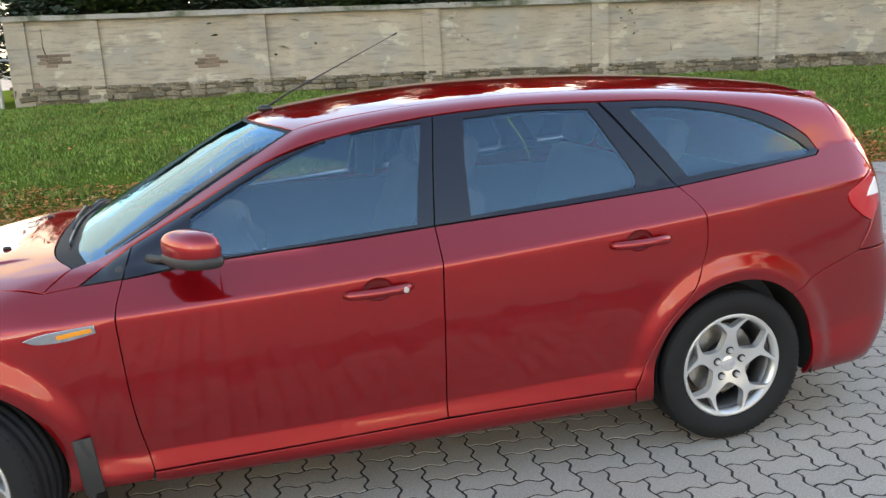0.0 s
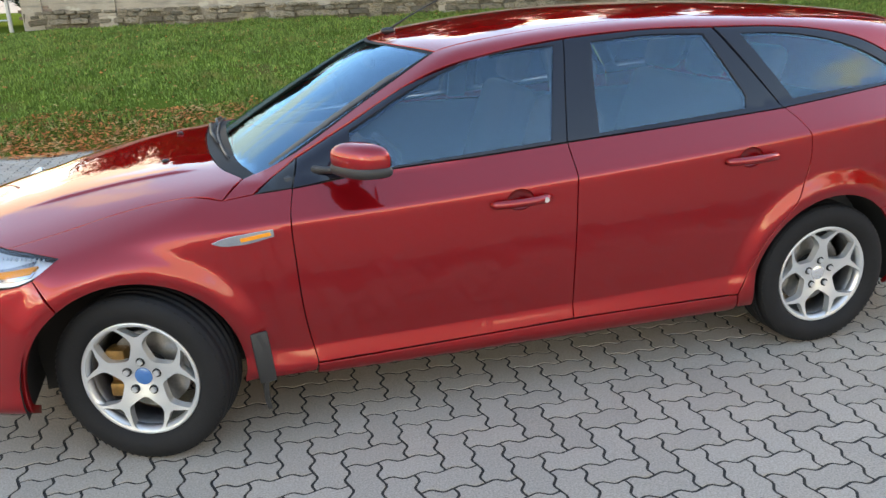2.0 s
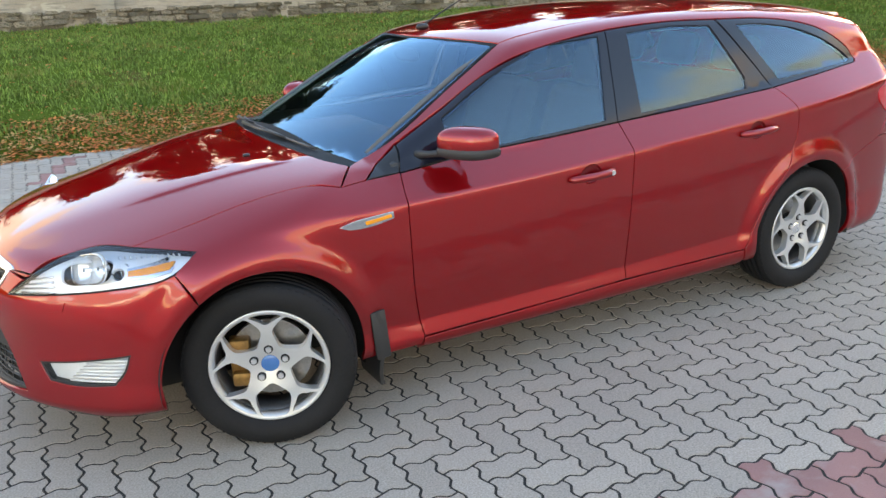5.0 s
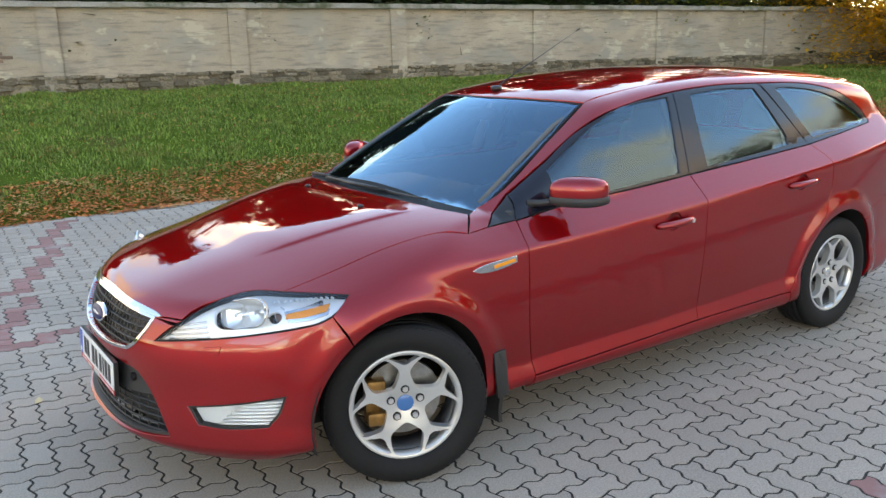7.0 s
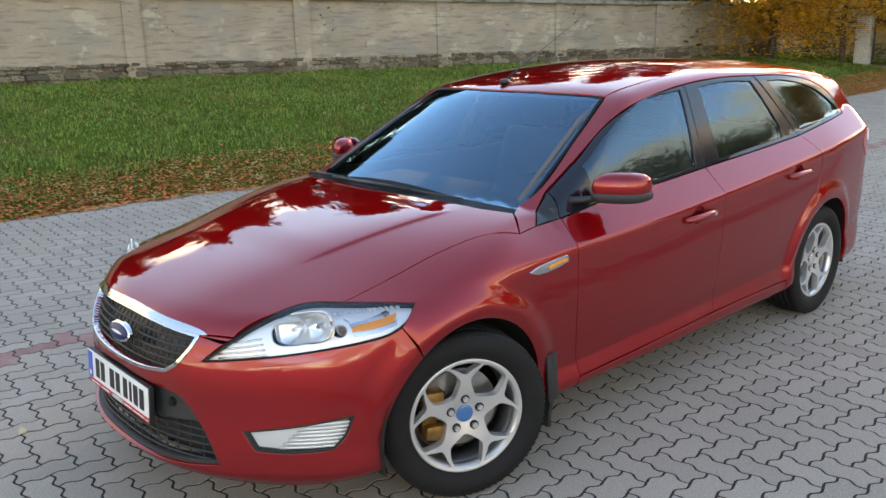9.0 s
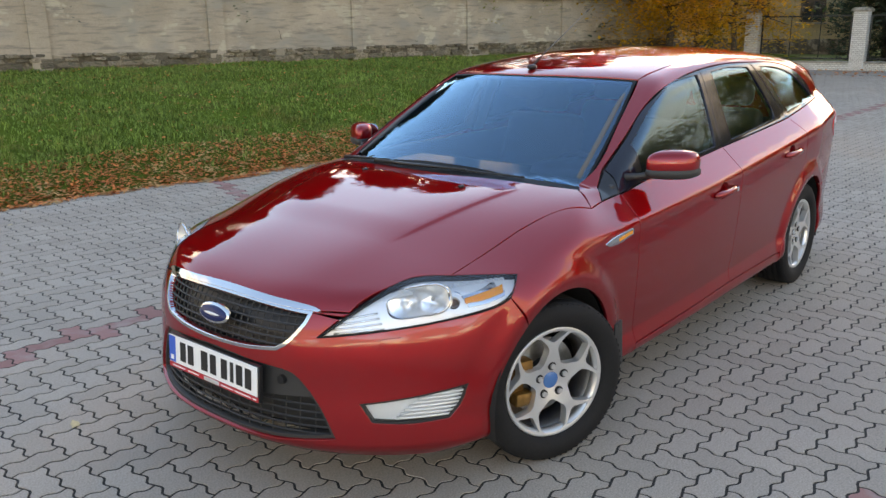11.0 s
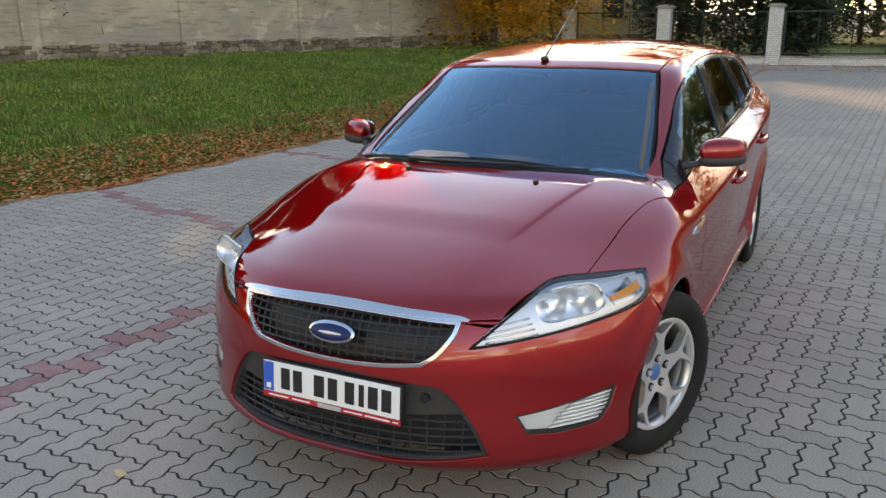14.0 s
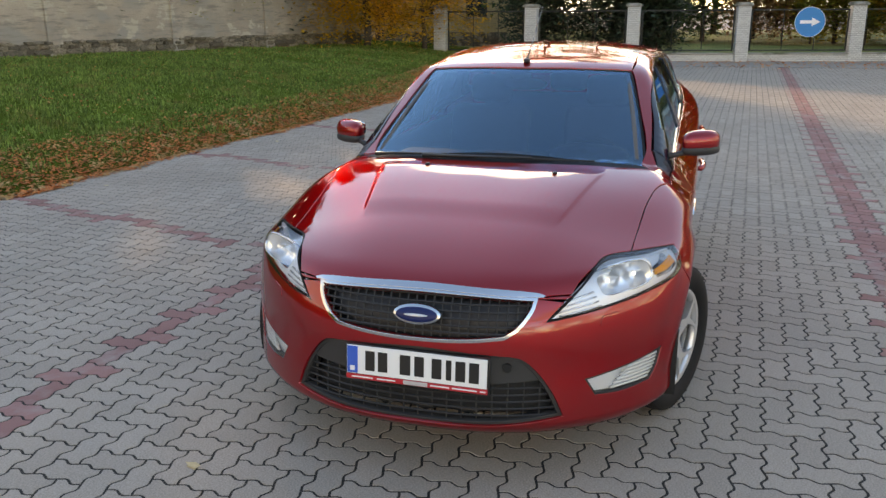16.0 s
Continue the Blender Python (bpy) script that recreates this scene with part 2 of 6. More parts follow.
def glass_mid(x):
    """The middle line of windscreen and roof."""
    screen = 1.372 + 0.51 * (x + 0.36) - 0.06 * (x + 0.36) ** 2
    roof = 1.473 - np.where(x < 0.75, 0.0755, 0.0497) * (x - 0.75) ** 2
    return -smax(-screen, -roof, 0.06)


def shoulder_z(x):
    return 0.878 + 0.055 * x + 0.012 * x * x


def belt_z(x):
    return 0.985 + 0.063 * x + 0.012 * x * x


def side_width(x, z):
    """Half the body's width at a length and a height."""
    w = plan_width(x)
    zs = shoulder_z(x)
    cabin = step(-1.35, -0.95, x)
    low = low_inset(np.where(z > zs - 0.30, 0.60 + z - (zs - 0.30), 0.25 + (z - 0.25) * 0.35 / (zs - 0.55)))
    above = 0.006 * np.logaddexp(0, (z - zs) / 0.006)
    zb = belt_z(x)
    foot = glass_foot(x)
    lean = (w - foot) / np.maximum(zb - zs, 0.02)
    dz = np.clip(z - zb, 0, None)
    up = 0.36 * dz + 0.22 * dz * dz
    skin = w - low - np.minimum(above * lean, lean * (zb - zs)) * cabin - 0.30 * np.clip(z - 0.76, 0, None) ** 1.5 * (1 - cabin) - up * cabin
    # lips over the wheels
    for ax in (-AXLE, AXLE):
        r = np.hypot(x - ax, z - WHEEL_Z)
        high = step(0.20, 0.36, z)
        skin = skin + high * (0.025 * (1 - step(ARCH_R + 0.035, ARCH_R + 0.120, r)) - 0.006 * (1 - step(ARCH_R - 0.01, ARCH_R + 0.03, r)))
    return skin


def top_z(x, y):
    """The height of bonnet, windscreen and roof."""
    ay = np.abs(y)
    crease = 0.407 + 0.20 * (x + 1.73)
    dome = 0.007 * (0.5 - 0.5 * np.tanh((ay - crease) / 0.006)) * step(-1.80, -1.62, x) * step(-1.12, -1.24, x) + 0.012 * (0.5 - 0.5 * np.tanh((ay - crease - 0.03) / 0.10))
    hood = hood_mid(x) - 0.012 - (0.122 - 0.062 * step(-1.7, -1.0, x)) * (ay / 0.85) ** (2.8 + 3.2 * step(-1.8, -1.05, x)) + dome
    # the screen bows forward in plan, more at its top than at its foot
    xi = (x - 0.567 * ay * ay) / (1 + 0.307 * ay * ay)
    front = step(0.45, -0.35, x)
    bow = front * (x - xi) - 0.25 * step(1.7, 2.0, x) * ay * ay
    cabin = glass_mid(x - bow) - 0.055 * (ay / 0.62) ** 2.6 * (1 - 0.5 * front)
    return np.maximum(hood, cabin)


def body(p):
    """Below nought inside the body, above it outside; about metres near the skin."""
    x, y, z = p[..., 0], p[..., 1], p[..., 2]
    ay = np.abs(y)
    side = ay - side_width(x, z)
    top = (z - top_z(x, y)) * 0.93
    front = nose(z) + 0.45 * (ay / 0.85) ** 2.6 - x
    back = x - tail(z) + 0.24 * (ay / 0.85) ** 4
    f = smax(side, top, 0.09 - (0.04 - 0.03 * step(-0.5, 0.1, x)) * step(0.94, 1.03, z))
    f = smax(f, front * 0.85, 0.12 - 0.07 * step(0.62, 0.80, z))
    f = smax(f, back * 0.85, 0.10)
    return smax(f, 0.19 - z, 0.03)


def cast(start, way, reach):
    """Where rays first meet the body: steps inwards, then halving."""
    start, way = np.broadcast_arrays(np.asarray(start, float), np.asarray(way, float))
    if start.ndim == 1:
        lo, hi = 0.0, reach
        for n in (120, 40, 40, 40):
            d = np.linspace(lo, hi, n + 1)[1:]
            k = int(np.argmax(body(start + way * d[:, None]) < 0))
            lo, hi = d[k] - (hi - lo) / n, d[k]
        return start + way * hi, True
    n = 64
    lo, hi, met = np.zeros(start.shape[:-1]), np.full(start.shape[:-1], reach), np.zeros(start.shape[:-1], bool)
    for k in range(1, n + 1):
        d = reach * k / n
        inside = body(start + way * d) < 0
        first = inside & ~met
        lo, hi, met = np.where(first, d - reach / n, lo), np.where(first, d, hi), met | inside
    for _ in range(17):
        mid = (lo + hi) / 2
        inside = body(start + way * mid[..., None]) < 0
        lo, hi = np.where(inside, lo, mid), np.where(inside, mid, hi)
    return start + way * hi[..., None], met


def normals(p, e=0.0015):
    g = np.stack([body(p + e * np.eye(3)[k]) - body(p - e * np.eye(3)[k]) for k in range(3)], -1)
    return g / np.linalg.norm(g, axis=-1, keepdims=True)


def on_side(x, z):
    return cast(np.array([x, -1.6, z]), np.array([0, 1.0, 0]), 1.6)[0]


def on_top(x, y):
    return cast(np.array([x, y, 1.8]), np.array([0, 0, -1.0]), 1.4)[0]


def on_front(y, z):
    return cast(np.array([-3.2, y, z]), np.array([1.0, 0, 0]), 2.6)[0]



# ---- helpers for things and parts ----
def thing(name, label, category, at=(0, 0, 0), turn=0.0, group="", kind=""):
    ob = new(name)
    ob.matrix_world = pose(*at, 0, 0, turn)
    return tagged(ob, label, category, group, kind)


def mesh_part(name, verts, faces, mat, parent=None, label="", smooth=False, norms=None):
    me = bpy.data.meshes.new(name)
    me.from_pydata([tuple(v) for v in verts], [], [tuple(f) for f in faces])
    for m in mat if isinstance(mat, (list, tuple)) else (mat,):
        me.materials.append(m)
    if smooth or norms is not None:
        me.polygons.foreach_set("use_smooth", [True] * len(me.polygons))
    me.update()
    if norms is not None:
        me.normals_split_custom_set_from_vertices([tuple(v) for v in norms])
    ob = new(name, me)
    if parent is not None:
        ob.parent = parent
    return tagged(ob, label)


def part(name, bm, mat, parent=None, label="", smooth=True, angle=40):
    me = bpy.data.meshes.new(name)
    bmesh.ops.recalc_face_normals(bm, faces=bm.faces)
    bm.to_mesh(me)
    bm.free()
    me.materials.append(mat)
    if smooth:
        me.polygons.foreach_set("use_smooth", [True] * len(me.polygons))
        me.set_sharp_from_angle(angle=radians(angle))
    ob = new(name, me)
    if parent is not None:
        ob.parent = parent
    return tagged(ob, label)


def box(bm, centre, size, bevel=0.0, m=None, segments=2):
    made = bmesh.ops.create_cube(bm, size=1.0)["verts"]
    mat = Matrix.Translation(centre) @ Matrix.Diagonal((*size, 1))
    bmesh.ops.transform(bm, verts=made, matrix=mat)
    if bevel:
        edges = list({e for v in made for e in v.link_edges})
        made = bmesh.ops.bevel(bm, geom=edges, offset=bevel, segments=segments, profile=0.5, affect="EDGES", clamp_overlap=True)["verts"]
    if m is not None:
        bmesh.ops.transform(bm, verts=list(made), matrix=m)
    return made


def rod(bm, a, b, r, r2=None, sides=10):
    a, b = Vector(a), Vector(b)
    made = bmesh.ops.create_cone(bm, cap_ends=True, segments=sides, radius1=r, radius2=r if r2 is None else r2, depth=(b - a).length)["verts"]
    bmesh.ops.transform(bm, verts=made, matrix=Matrix.Translation((a + b) / 2) @ (b - a).to_track_quat("Z", "Y").to_matrix().to_4x4())
    return made


def tube(points, r, sides=8):
    """A round bar bent along points."""
    pts = [Vector(p) for p in points]
    vs, fs = [], []
    for k, p in enumerate(pts):
        d = (pts[min(k + 1, len(pts) - 1)] - pts[max(k - 1, 0)]).normalized()
        e = d.orthogonal().normalized() if k == 0 else (e - d * e.dot(d)).normalized()
        g = d.cross(e)
        rr = r[k] if isinstance(r, (list, tuple)) else r
        vs += [p + rr * (math.cos(a) * e + math.sin(a) * g) for a in (2 * math.pi * j / sides for j in range(sides))]
    for k in range(len(pts) - 1):
        fs += [(k * sides + j, k * sides + (j + 1) % sides, (k + 1) * sides + (j + 1) % sides, (k + 1) * sides + j) for j in range(sides)]
    fs += [tuple(range(sides - 1, -1, -1)), tuple((len(pts) - 1) * sides + j for j in range(sides))]
    return vs, fs


def lathe(profile, sides, axis_y=True):
    """Turns a closed profile of (radius, offset) round the y axis."""
    vs, fs, n = [], [], len(profile)
    for k in range(sides):
        a = 2 * math.pi * k / sides
        vs += [(r * math.cos(a), o, r * math.sin(a)) for r, o in profile]
    for k in range(sides):
        q = (k + 1) % sides
        fs += [(k * n + j, k * n + (j + 1) % n, q * n + (j + 1) % n, q * n + j) for j in range(n)]
    return vs, fs


# ---- panels cut out of the body's form ----
class Flat:
    """Sees the body along one direction."""

    def __init__(self, ahead):
        d = Vector(ahead).normalized()
        eu = Vector((0, 0, 1)).cross(d)
        eu = (Vector((0, 1, 0)) if eu.length < 1e-3 else eu).normalized()
        self.d, self.eu, self.ev = np.array(d), np.array(eu), np.array(d.cross(eu))

    def uv(self, p):
        return np.stack([p @ self.eu, p @ self.ev], -1)

    def rays(self, uv):
        return uv[:, :1] * self.eu + uv[:, 1:] * self.ev + 3.2 * self.d, np.broadcast_to(-self.d, (len(uv), 3)), 3.6


class RoundX:
    """Sees the body all round a line along the car."""

    def __init__(self, z0):
        self.z0 = z0

    def uv(self, p):
        return np.stack([p[..., 0], np.arctan2(p[..., 2] - self.z0, -p[..., 1]) * 0.8], -1)

    def rays(self, uv):
        a = uv[:, 1] / 0.8
        way = np.stack([0 * a, -np.cos(a), np.sin(a)], -1)
        return np.stack([uv[:, 0], 0 * a, 0 * a + self.z0], -1) + 1.7 * way, -way, 1.7


class RoundZ:
    """Sees the body all round an upright line."""

    def __init__(self, x0, sign):
        self.x0, self.sign = x0, sign

    def uv(self, p):
        return np.stack([np.arctan2(p[..., 1], self.sign * (p[..., 0] - self.x0)) * 0.8, p[..., 2]], -1)

    def rays(self, uv):
        a = uv[:, 0] / 0.8
        way = np.stack([self.sign * np.cos(a), np.sin(a), 0 * a], -1)
        return np.stack([0 * a + self.x0, 0 * a, uv[:, 1]], -1) + 1.9 * way, -way, 1.9


def S(x, z):
    return on_side(x, z)


def T(x, y):
    return on_top(x, y)


def N(y, z):
    return on_front(y, z)


def arc(cx, r, a0, a1, n=14):
    return [S(cx + r * math.cos(radians(a)), WHEEL_Z + r * math.sin(radians(a))) for a in np.linspace(a0, a1, n)]


def spline(pts, gap):
    """A smooth line through points, sampled about every gap."""
    pts = np.array(pts, float)
    if len(pts) == 2:
        n = max(1, round(np.linalg.norm(pts[1] - pts[0]) / gap))
        return pts[0] + (pts[1] - pts[0]) * np.linspace(0, 1, n + 1)[:, None]
    ext = np.vstack([2 * pts[0] - pts[1], pts, 2 * pts[-1] - pts[-2]])
    out = []
    for k in range(1, len(ext) - 2):
        a, b, c, d = ext[k - 1 : k + 3]
        ta, tb = np.linalg.norm(c - b) / max(np.linalg.norm(c - a), 1e-9), np.linalg.norm(c - b) / max(np.linalg.norm(d - b), 1e-9)
        m0, m1 = (c - a) * ta, (d - b) * tb
        n = max(1, round(np.linalg.norm(c - b) / gap))
        t = np.linspace(0, 1, n + 1)[:-1, None]
        out.append((2 * t**3 - 3 * t * t + 1) * b + (t**3 - 2 * t * t + t) * m0 + (3 * t * t - 2 * t**3) * c + (t**3 - t * t) * m1)
    return np.vstack([*out, ext[-2:-1]])


def loop(segments, proj, gap, inset):
    """A closed outline in a projection's own plane, drawn in by inset."""
    line = np.vstack([spline(proj.uv(np.array(s)), gap)[:-1] for s in segments])
    x, y = line[:, 0], line[:, 1]
    if np.sum(x * np.roll(y, -1) - np.roll(x, -1) * y) < 0:
        line = line[::-1]
    if inset:
        e = np.roll(line, -1, 0) - line
        n = np.stack([-e[:, 1], e[:, 0]], -1)
        n /= np.linalg.norm(n, axis=1, keepdims=True) + 1e-12
        m = n + np.roll(n, 1, 0)
        m /= np.maximum(np.sum(m * np.roll(n, 1, 0), 1, keepdims=True), 0.6)
        line = line + inset * m
    return line


def inside(poly, p):
    x, y = p[:, 0], p[:, 1]
    hit = np.zeros(len(p), bool)
    for (ax, ay), (bx, by) in zip(poly, np.roll(poly, -1, 0)):
        if ay != by:
            hit ^= ((ay > y) != (by > y)) & (x < (bx - ax) * (y - ay) / (by - ay) + ax)
    return hit


def fill(loops, gap, lines=()):
    """Triangles over an outline with holes; lines are kept as edges."""
    from mathutils.geometry import delaunay_2d_cdt
    outer = loops[0]
    lo, hi = outer.min(0), outer.max(0)
    gx, gy = np.meshgrid(np.arange(lo[0] + gap * 0.37, hi[0], gap), np.arange(lo[1] + gap * 0.41, hi[1], gap * 0.9))
    gx[::2] += gap / 2
    grid = np.stack([gx.ravel(), gy.ravel()], -1)
    keep = inside(outer, grid)
    for h in loops[1:]:
        keep &= ~inside(h, grid)
    grid = grid[keep]
    lines = [q[inside(outer, q)] for q in lines]
    rim = np.vstack([*loops, *lines])
    far = np.ones(len(grid), bool)
    for k in range(0, len(grid), 2000):
        far[k : k + 2000] = np.min(((grid[k : k + 2000, None] - rim[None]) ** 2).sum(-1), 1) > (0.45 * gap) ** 2
    grid = grid[far]
    verts, edges, at = np.vstack([rim, grid]), [], 0
    for h in loops:
        edges += [(at + k, at + (k + 1) % len(h)) for k in range(len(h))]
        at += len(h)
    for q in lines:
        edges += [(at + k, at + k + 1) for k in range(len(q) - 1)]
        at += len(q)
    vs, _, fs, *_ = delaunay_2d_cdt([Vector(v) for v in verts], edges, [], 0, 1e-7)
    vs = np.array([tuple(v) for v in vs])
    fs = np.array([tuple(f) for f in fs])
    mid = vs[fs].mean(1)
    ok = inside(outer, mid)
    for h in loops[1:]:
        ok &= ~inside(h, mid)
    return vs, fs[ok]


def panel(name, segments, proj, mat, parent, holes=(), gap=0.03, inset=0.0035, depth=0.018, lift=0.0, label="", mirror=False, hole_inset=0.0, lines=()):
    """A skin panel with rolled edges. Segments run from corner to corner."""
    loops = [loop(segments, proj, gap * 0.6, inset)] + [loop(h, proj, gap * 0.6, -hole_inset) for h in holes]
    uv, tri = fill(loops, gap, [spline(proj.uv(np.array(q)), gap * 0.6) for q in lines])
    p, _ = cast(*proj.rays(uv))
    nn = normals(p)
    p = p + lift * nn
    a, b, c = (p[tri[:, k]] for k in range(3))
    flip = np.sum(np.cross(b - a, c - a) * nn[tri[:, 0]], 1) < 0
    tri[flip] = tri[flip][:, ::-1]
    # rim edges, with the panel on their left
    seen = {}
    for f in tri:
        for k in range(3):
            seen[(f[k], f[(k + 1) % 3])] = 1
    rim = [e for e in seen if (e[1], e[0]) not in seen]
    ways = {}
    for i, j in rim:
        out = np.cross(p[j] - p[i], nn[i])
        out /= np.linalg.norm(out) + 1e-12
        for k in (i, j):
            ways[k] = ways.get(k, 0) + out
    verts, norms, faces, ring = list(p), list(nn), [tuple(f) for f in tri], {}
    for k, o in ways.items():
        o = o / (np.linalg.norm(o) + 1e-12)
        ring[k] = len(verts)
        verts += [p[k] + 0.0012 * o - 0.0014 * nn[k], p[k] + 0.0012 * o - depth * nn[k]]
        norms += [(o + 0.5 * nn[k]) / np.linalg.norm(o + 0.5 * nn[k]), o]
    for i, j in rim:
        faces += [(j, i, ring[i], ring[j]), (ring[j], ring[i], ring[i] + 1, ring[j] + 1)]
    verts, norms = np.array(verts), np.array(norms)
    made = [mesh_part(name, verts, faces, mat, parent, label, norms=norms)]
    if mirror:
        other = np.array([1, -1, 1])
        made.append(mesh_part(name, verts * other, [f[::-1] for f in faces], mat, mirror if mirror is not True else parent, label, norms=norms * other))
    return made


# ---- setting: ground, lawn, wall, fence ----
PLASTER = two_tone(two_tone(two_tone(two_tone(material("old_plaster", (0.375, 0.312, 0.245), 0.92, vary=0.16, grain=38, bump=0.006, blotch=0.26, blotch_scale=0.9), (0.31, 0.285, 0.245), 0.50, 0.62, 0.75, 8, (1, 1, 1.6)), (0.46, 0.405, 0.32), 0.60, 0.64, 1.5, 3, (1, 1, 1.4)), (0.20, 0.19, 0.17), 0.60, 0.74, 2.6, 8, (0.8, 0.8, 4.0)), (0.245, 0.215, 0.180), 0.51, 0.64, 2.2, 9, (0.8, 0.8, 6.5))
COPING = two_tone(material("weathered_coping", (0.30, 0.28, 0.25), 0.95, vary=0.25, grain=30, bump=0.005), (0.09, 0.10, 0.06), 0.48, 0.62, 1.8)
RUBBLE = two_tone(material("rubble_stone", (0.215, 0.175, 0.130), 0.95, vary=0.4, grain=45, bump=0.012, objectly=0.5), (0.075, 0.075, 0.045), 0.50, 0.64, 5.0)
BRICK = material("old_brick", (0.185, 0.128, 0.098), 0.95, vary=0.3, grain=60, bump=0.004, objectly=0.3)
MORTAR = two_tone(material("earthy_mortar", (0.120, 0.098, 0.070), 1.0, vary=0.5, grain=28, bump=0.014, blotch=0.4, blotch_scale=2.5), (0.30, 0.25, 0.19), 0.50, 0.60, 3.2)
IRON = material("dark_painted_iron", (0.02, 0.022, 0.02), 0.55, 0.3, vary=0.2)
PALE_METAL = material("galvanised_metal", (0.42, 0.43, 0.44), 0.45, 0.6, vary=0.1)


def brick_like(name, a, b, joint, scale):
    """Painted brickwork too far off to pick apart."""
    m = material(name, a, 0.85, bump=0.0)
    n, l = m.node_tree.nodes, m.node_tree.links
    t, c, mp = n.new("ShaderNodeTexBrick"), n.new("ShaderNodeTexCoord"), n.new("ShaderNodeMapping")
    mp.inputs["Rotation"].default_value = (radians(90), 0, 0)
    t.inputs["Color1"].default_value, t.inputs["Color2"].default_value, t.inputs["Mortar"].default_value = (*a, 1), (*b, 1), (*joint, 1)
    t.inputs["Scale"].default_value, t.inputs["Mortar Size"].default_value = scale, 0.025
    l.new(c.outputs["Generated"] if scale < 0 else c.outputs["Object"], mp.inputs["Vector"])
    sep, com = n.new("ShaderNodeSeparateXYZ"), n.new("ShaderNodeCombineXYZ")
    add = n.new("ShaderNodeMath")
    l.new(c.outputs["Object"], sep.inputs[0])
    l.new(sep.outputs["X"], add.inputs[0])
    l.new(sep.outputs["Y"], add.inputs[1])
    l.new(add.outputs[0], com.inputs["X"])
    l.new(sep.outputs["Z"], com.inputs["Y"])
    l.new(com.outputs[0], t.inputs["Vector"])
    l.new(t.outputs["Color"], n["Principled BSDF"].inputs["Base Color"])
    return m


WHITE_BRICK = brick_like("white_painted_brick", (0.62, 0.61, 0.58), (0.50, 0.49, 0.46), (0.26, 0.25, 0.23), 4.2)

lawn_edge = curve([-40, -2, 0, 1.4, 4.4, 8.2, 12, 18, 25], [6.4, 5.68, 5.64, 5.38, 5.10, 4.82, 4.75, 5.2, 6.2])


def wall_y(x):
    return 16.43 - 0.2227 * x


def lawn_z(x, y):
    d = np.clip(np.asarray(y) - lawn_edge(np.asarray(x)), 0, None)
    bumps = 0.02 * np.sin(1.7 * x + 0.8 * y) + 0.015 * np.sin(3.1 * x - 2.3 * y)
    return 0.76 * (1 - np.exp(-d / 2.6)) + bumps * np.clip(d, 0, 1) - 0.10 * np.clip((np.asarray(x) - 8) / 16, 0, 1) * np.clip(d / 6, 0, 1)


ground = tagged(mesh_part("ground", [(x, y, -0.0024) for y in (-900, -40, 40, 900) for x in (-900, -40, 60, 900)], [(j * 4 + i, j * 4 + i + 1, j * 4 + i + 5, j * 4 + i + 4) for j in range(3) for i in range(3)], JOINT), "dark sandy ground under the pavers", "ground", kind="structure")
ring_in, ring_out = ((-8.6, -14.1), (22.6, -14.1), (22.6, 30), (-8.6, 30)), ((-300, -300), (300, -300), (300, 300), (-300, 300))
YARD = material("worn_grey_paving", (0.33, 0.295, 0.255), 0.95, vary=0.2, grain=20, blotch=0.15, blotch_scale=0.3, spec=0.15)
tagged(mesh_part("yard", [(*p, -0.0004) for p in ring_in + ring_out], [(k, k + 4, (k + 1) % 4 + 4, (k + 1) % 4) for k in range(4)], YARD), "wide grey paved yard reaching past the marked bays", "yard", kind="structure")
gx, gd = np.linspace(-26, 28, 110), np.r_[0, np.geomspace(0.003, 1, 36)]
vs, fs = [], []
for i, x in enumerate(gx):
    y0, y1 = float(lawn_edge(x)) - 0.03, 34.0
    for d in gd:
        y = y0 + d * (y1 - y0)
        vs.append((x, y, float(lawn_z(x, y)) - (0.004 if d == 0 else 0)))
n = len(gd)
for i in range(len(gx) - 1):
    fs += [(i * n + j, (i + 1) * n + j, (i + 1) * n + j + 1, i * n + j + 1) for j in range(n - 1)]
tagged(mesh_part("lawn_ground", vs, fs, SOIL, smooth=True), "rising lawn soil under short green grass", "lawn", kind="structure")

# the long plastered wall
W0, W1 = -4.72, 24.6
wdir = Vector((1, -0.2227, 0)).normalized()
wout = Vector((wdir.y, -wdir.x, 0))


def wtop(x):
    return 2.66 - 0.0148 * x


def wbase(x):
    return 0.80 - 0.006 * x


def along(x, out, z):
    return Vector((x, wall_y(x), z)) + wout * out


def wall_slab(name, x0, x1, out0, out1, z0, z1, mat, parent=None, label="", cuts=1, rough=0.0):
    """A slab that follows the wall; z0 and z1 are heights as functions of x."""
    bm = bmesh.new()
    cols = []
    for k in range(cuts + 1):
        x = x0 + (x1 - x0) * k / cuts
        j = lambda s: rough * (noise.noise((x * 3.1, s * 7.7, 0.3)))  # noqa: E731
        cols.append([bm.verts.new(along(x, o, z)) for o, z in ((out0, z0(x)), (out1 + j(1), z0(x)), (out1 + j(2), z1(x) + j(3)), (out0, z1(x) + j(4)))])
    for a, b in zip(cols, cols[1:]):
        for k in range(4):
            bm.faces.new((a[k], b[k], b[(k + 1) % 4], a[(k + 1) % 4]))
    bm.faces.new(cols[0][::-1])
    bm.faces.new(cols[-1])
    return part(name, bm, mat, parent, label, smooth=False)


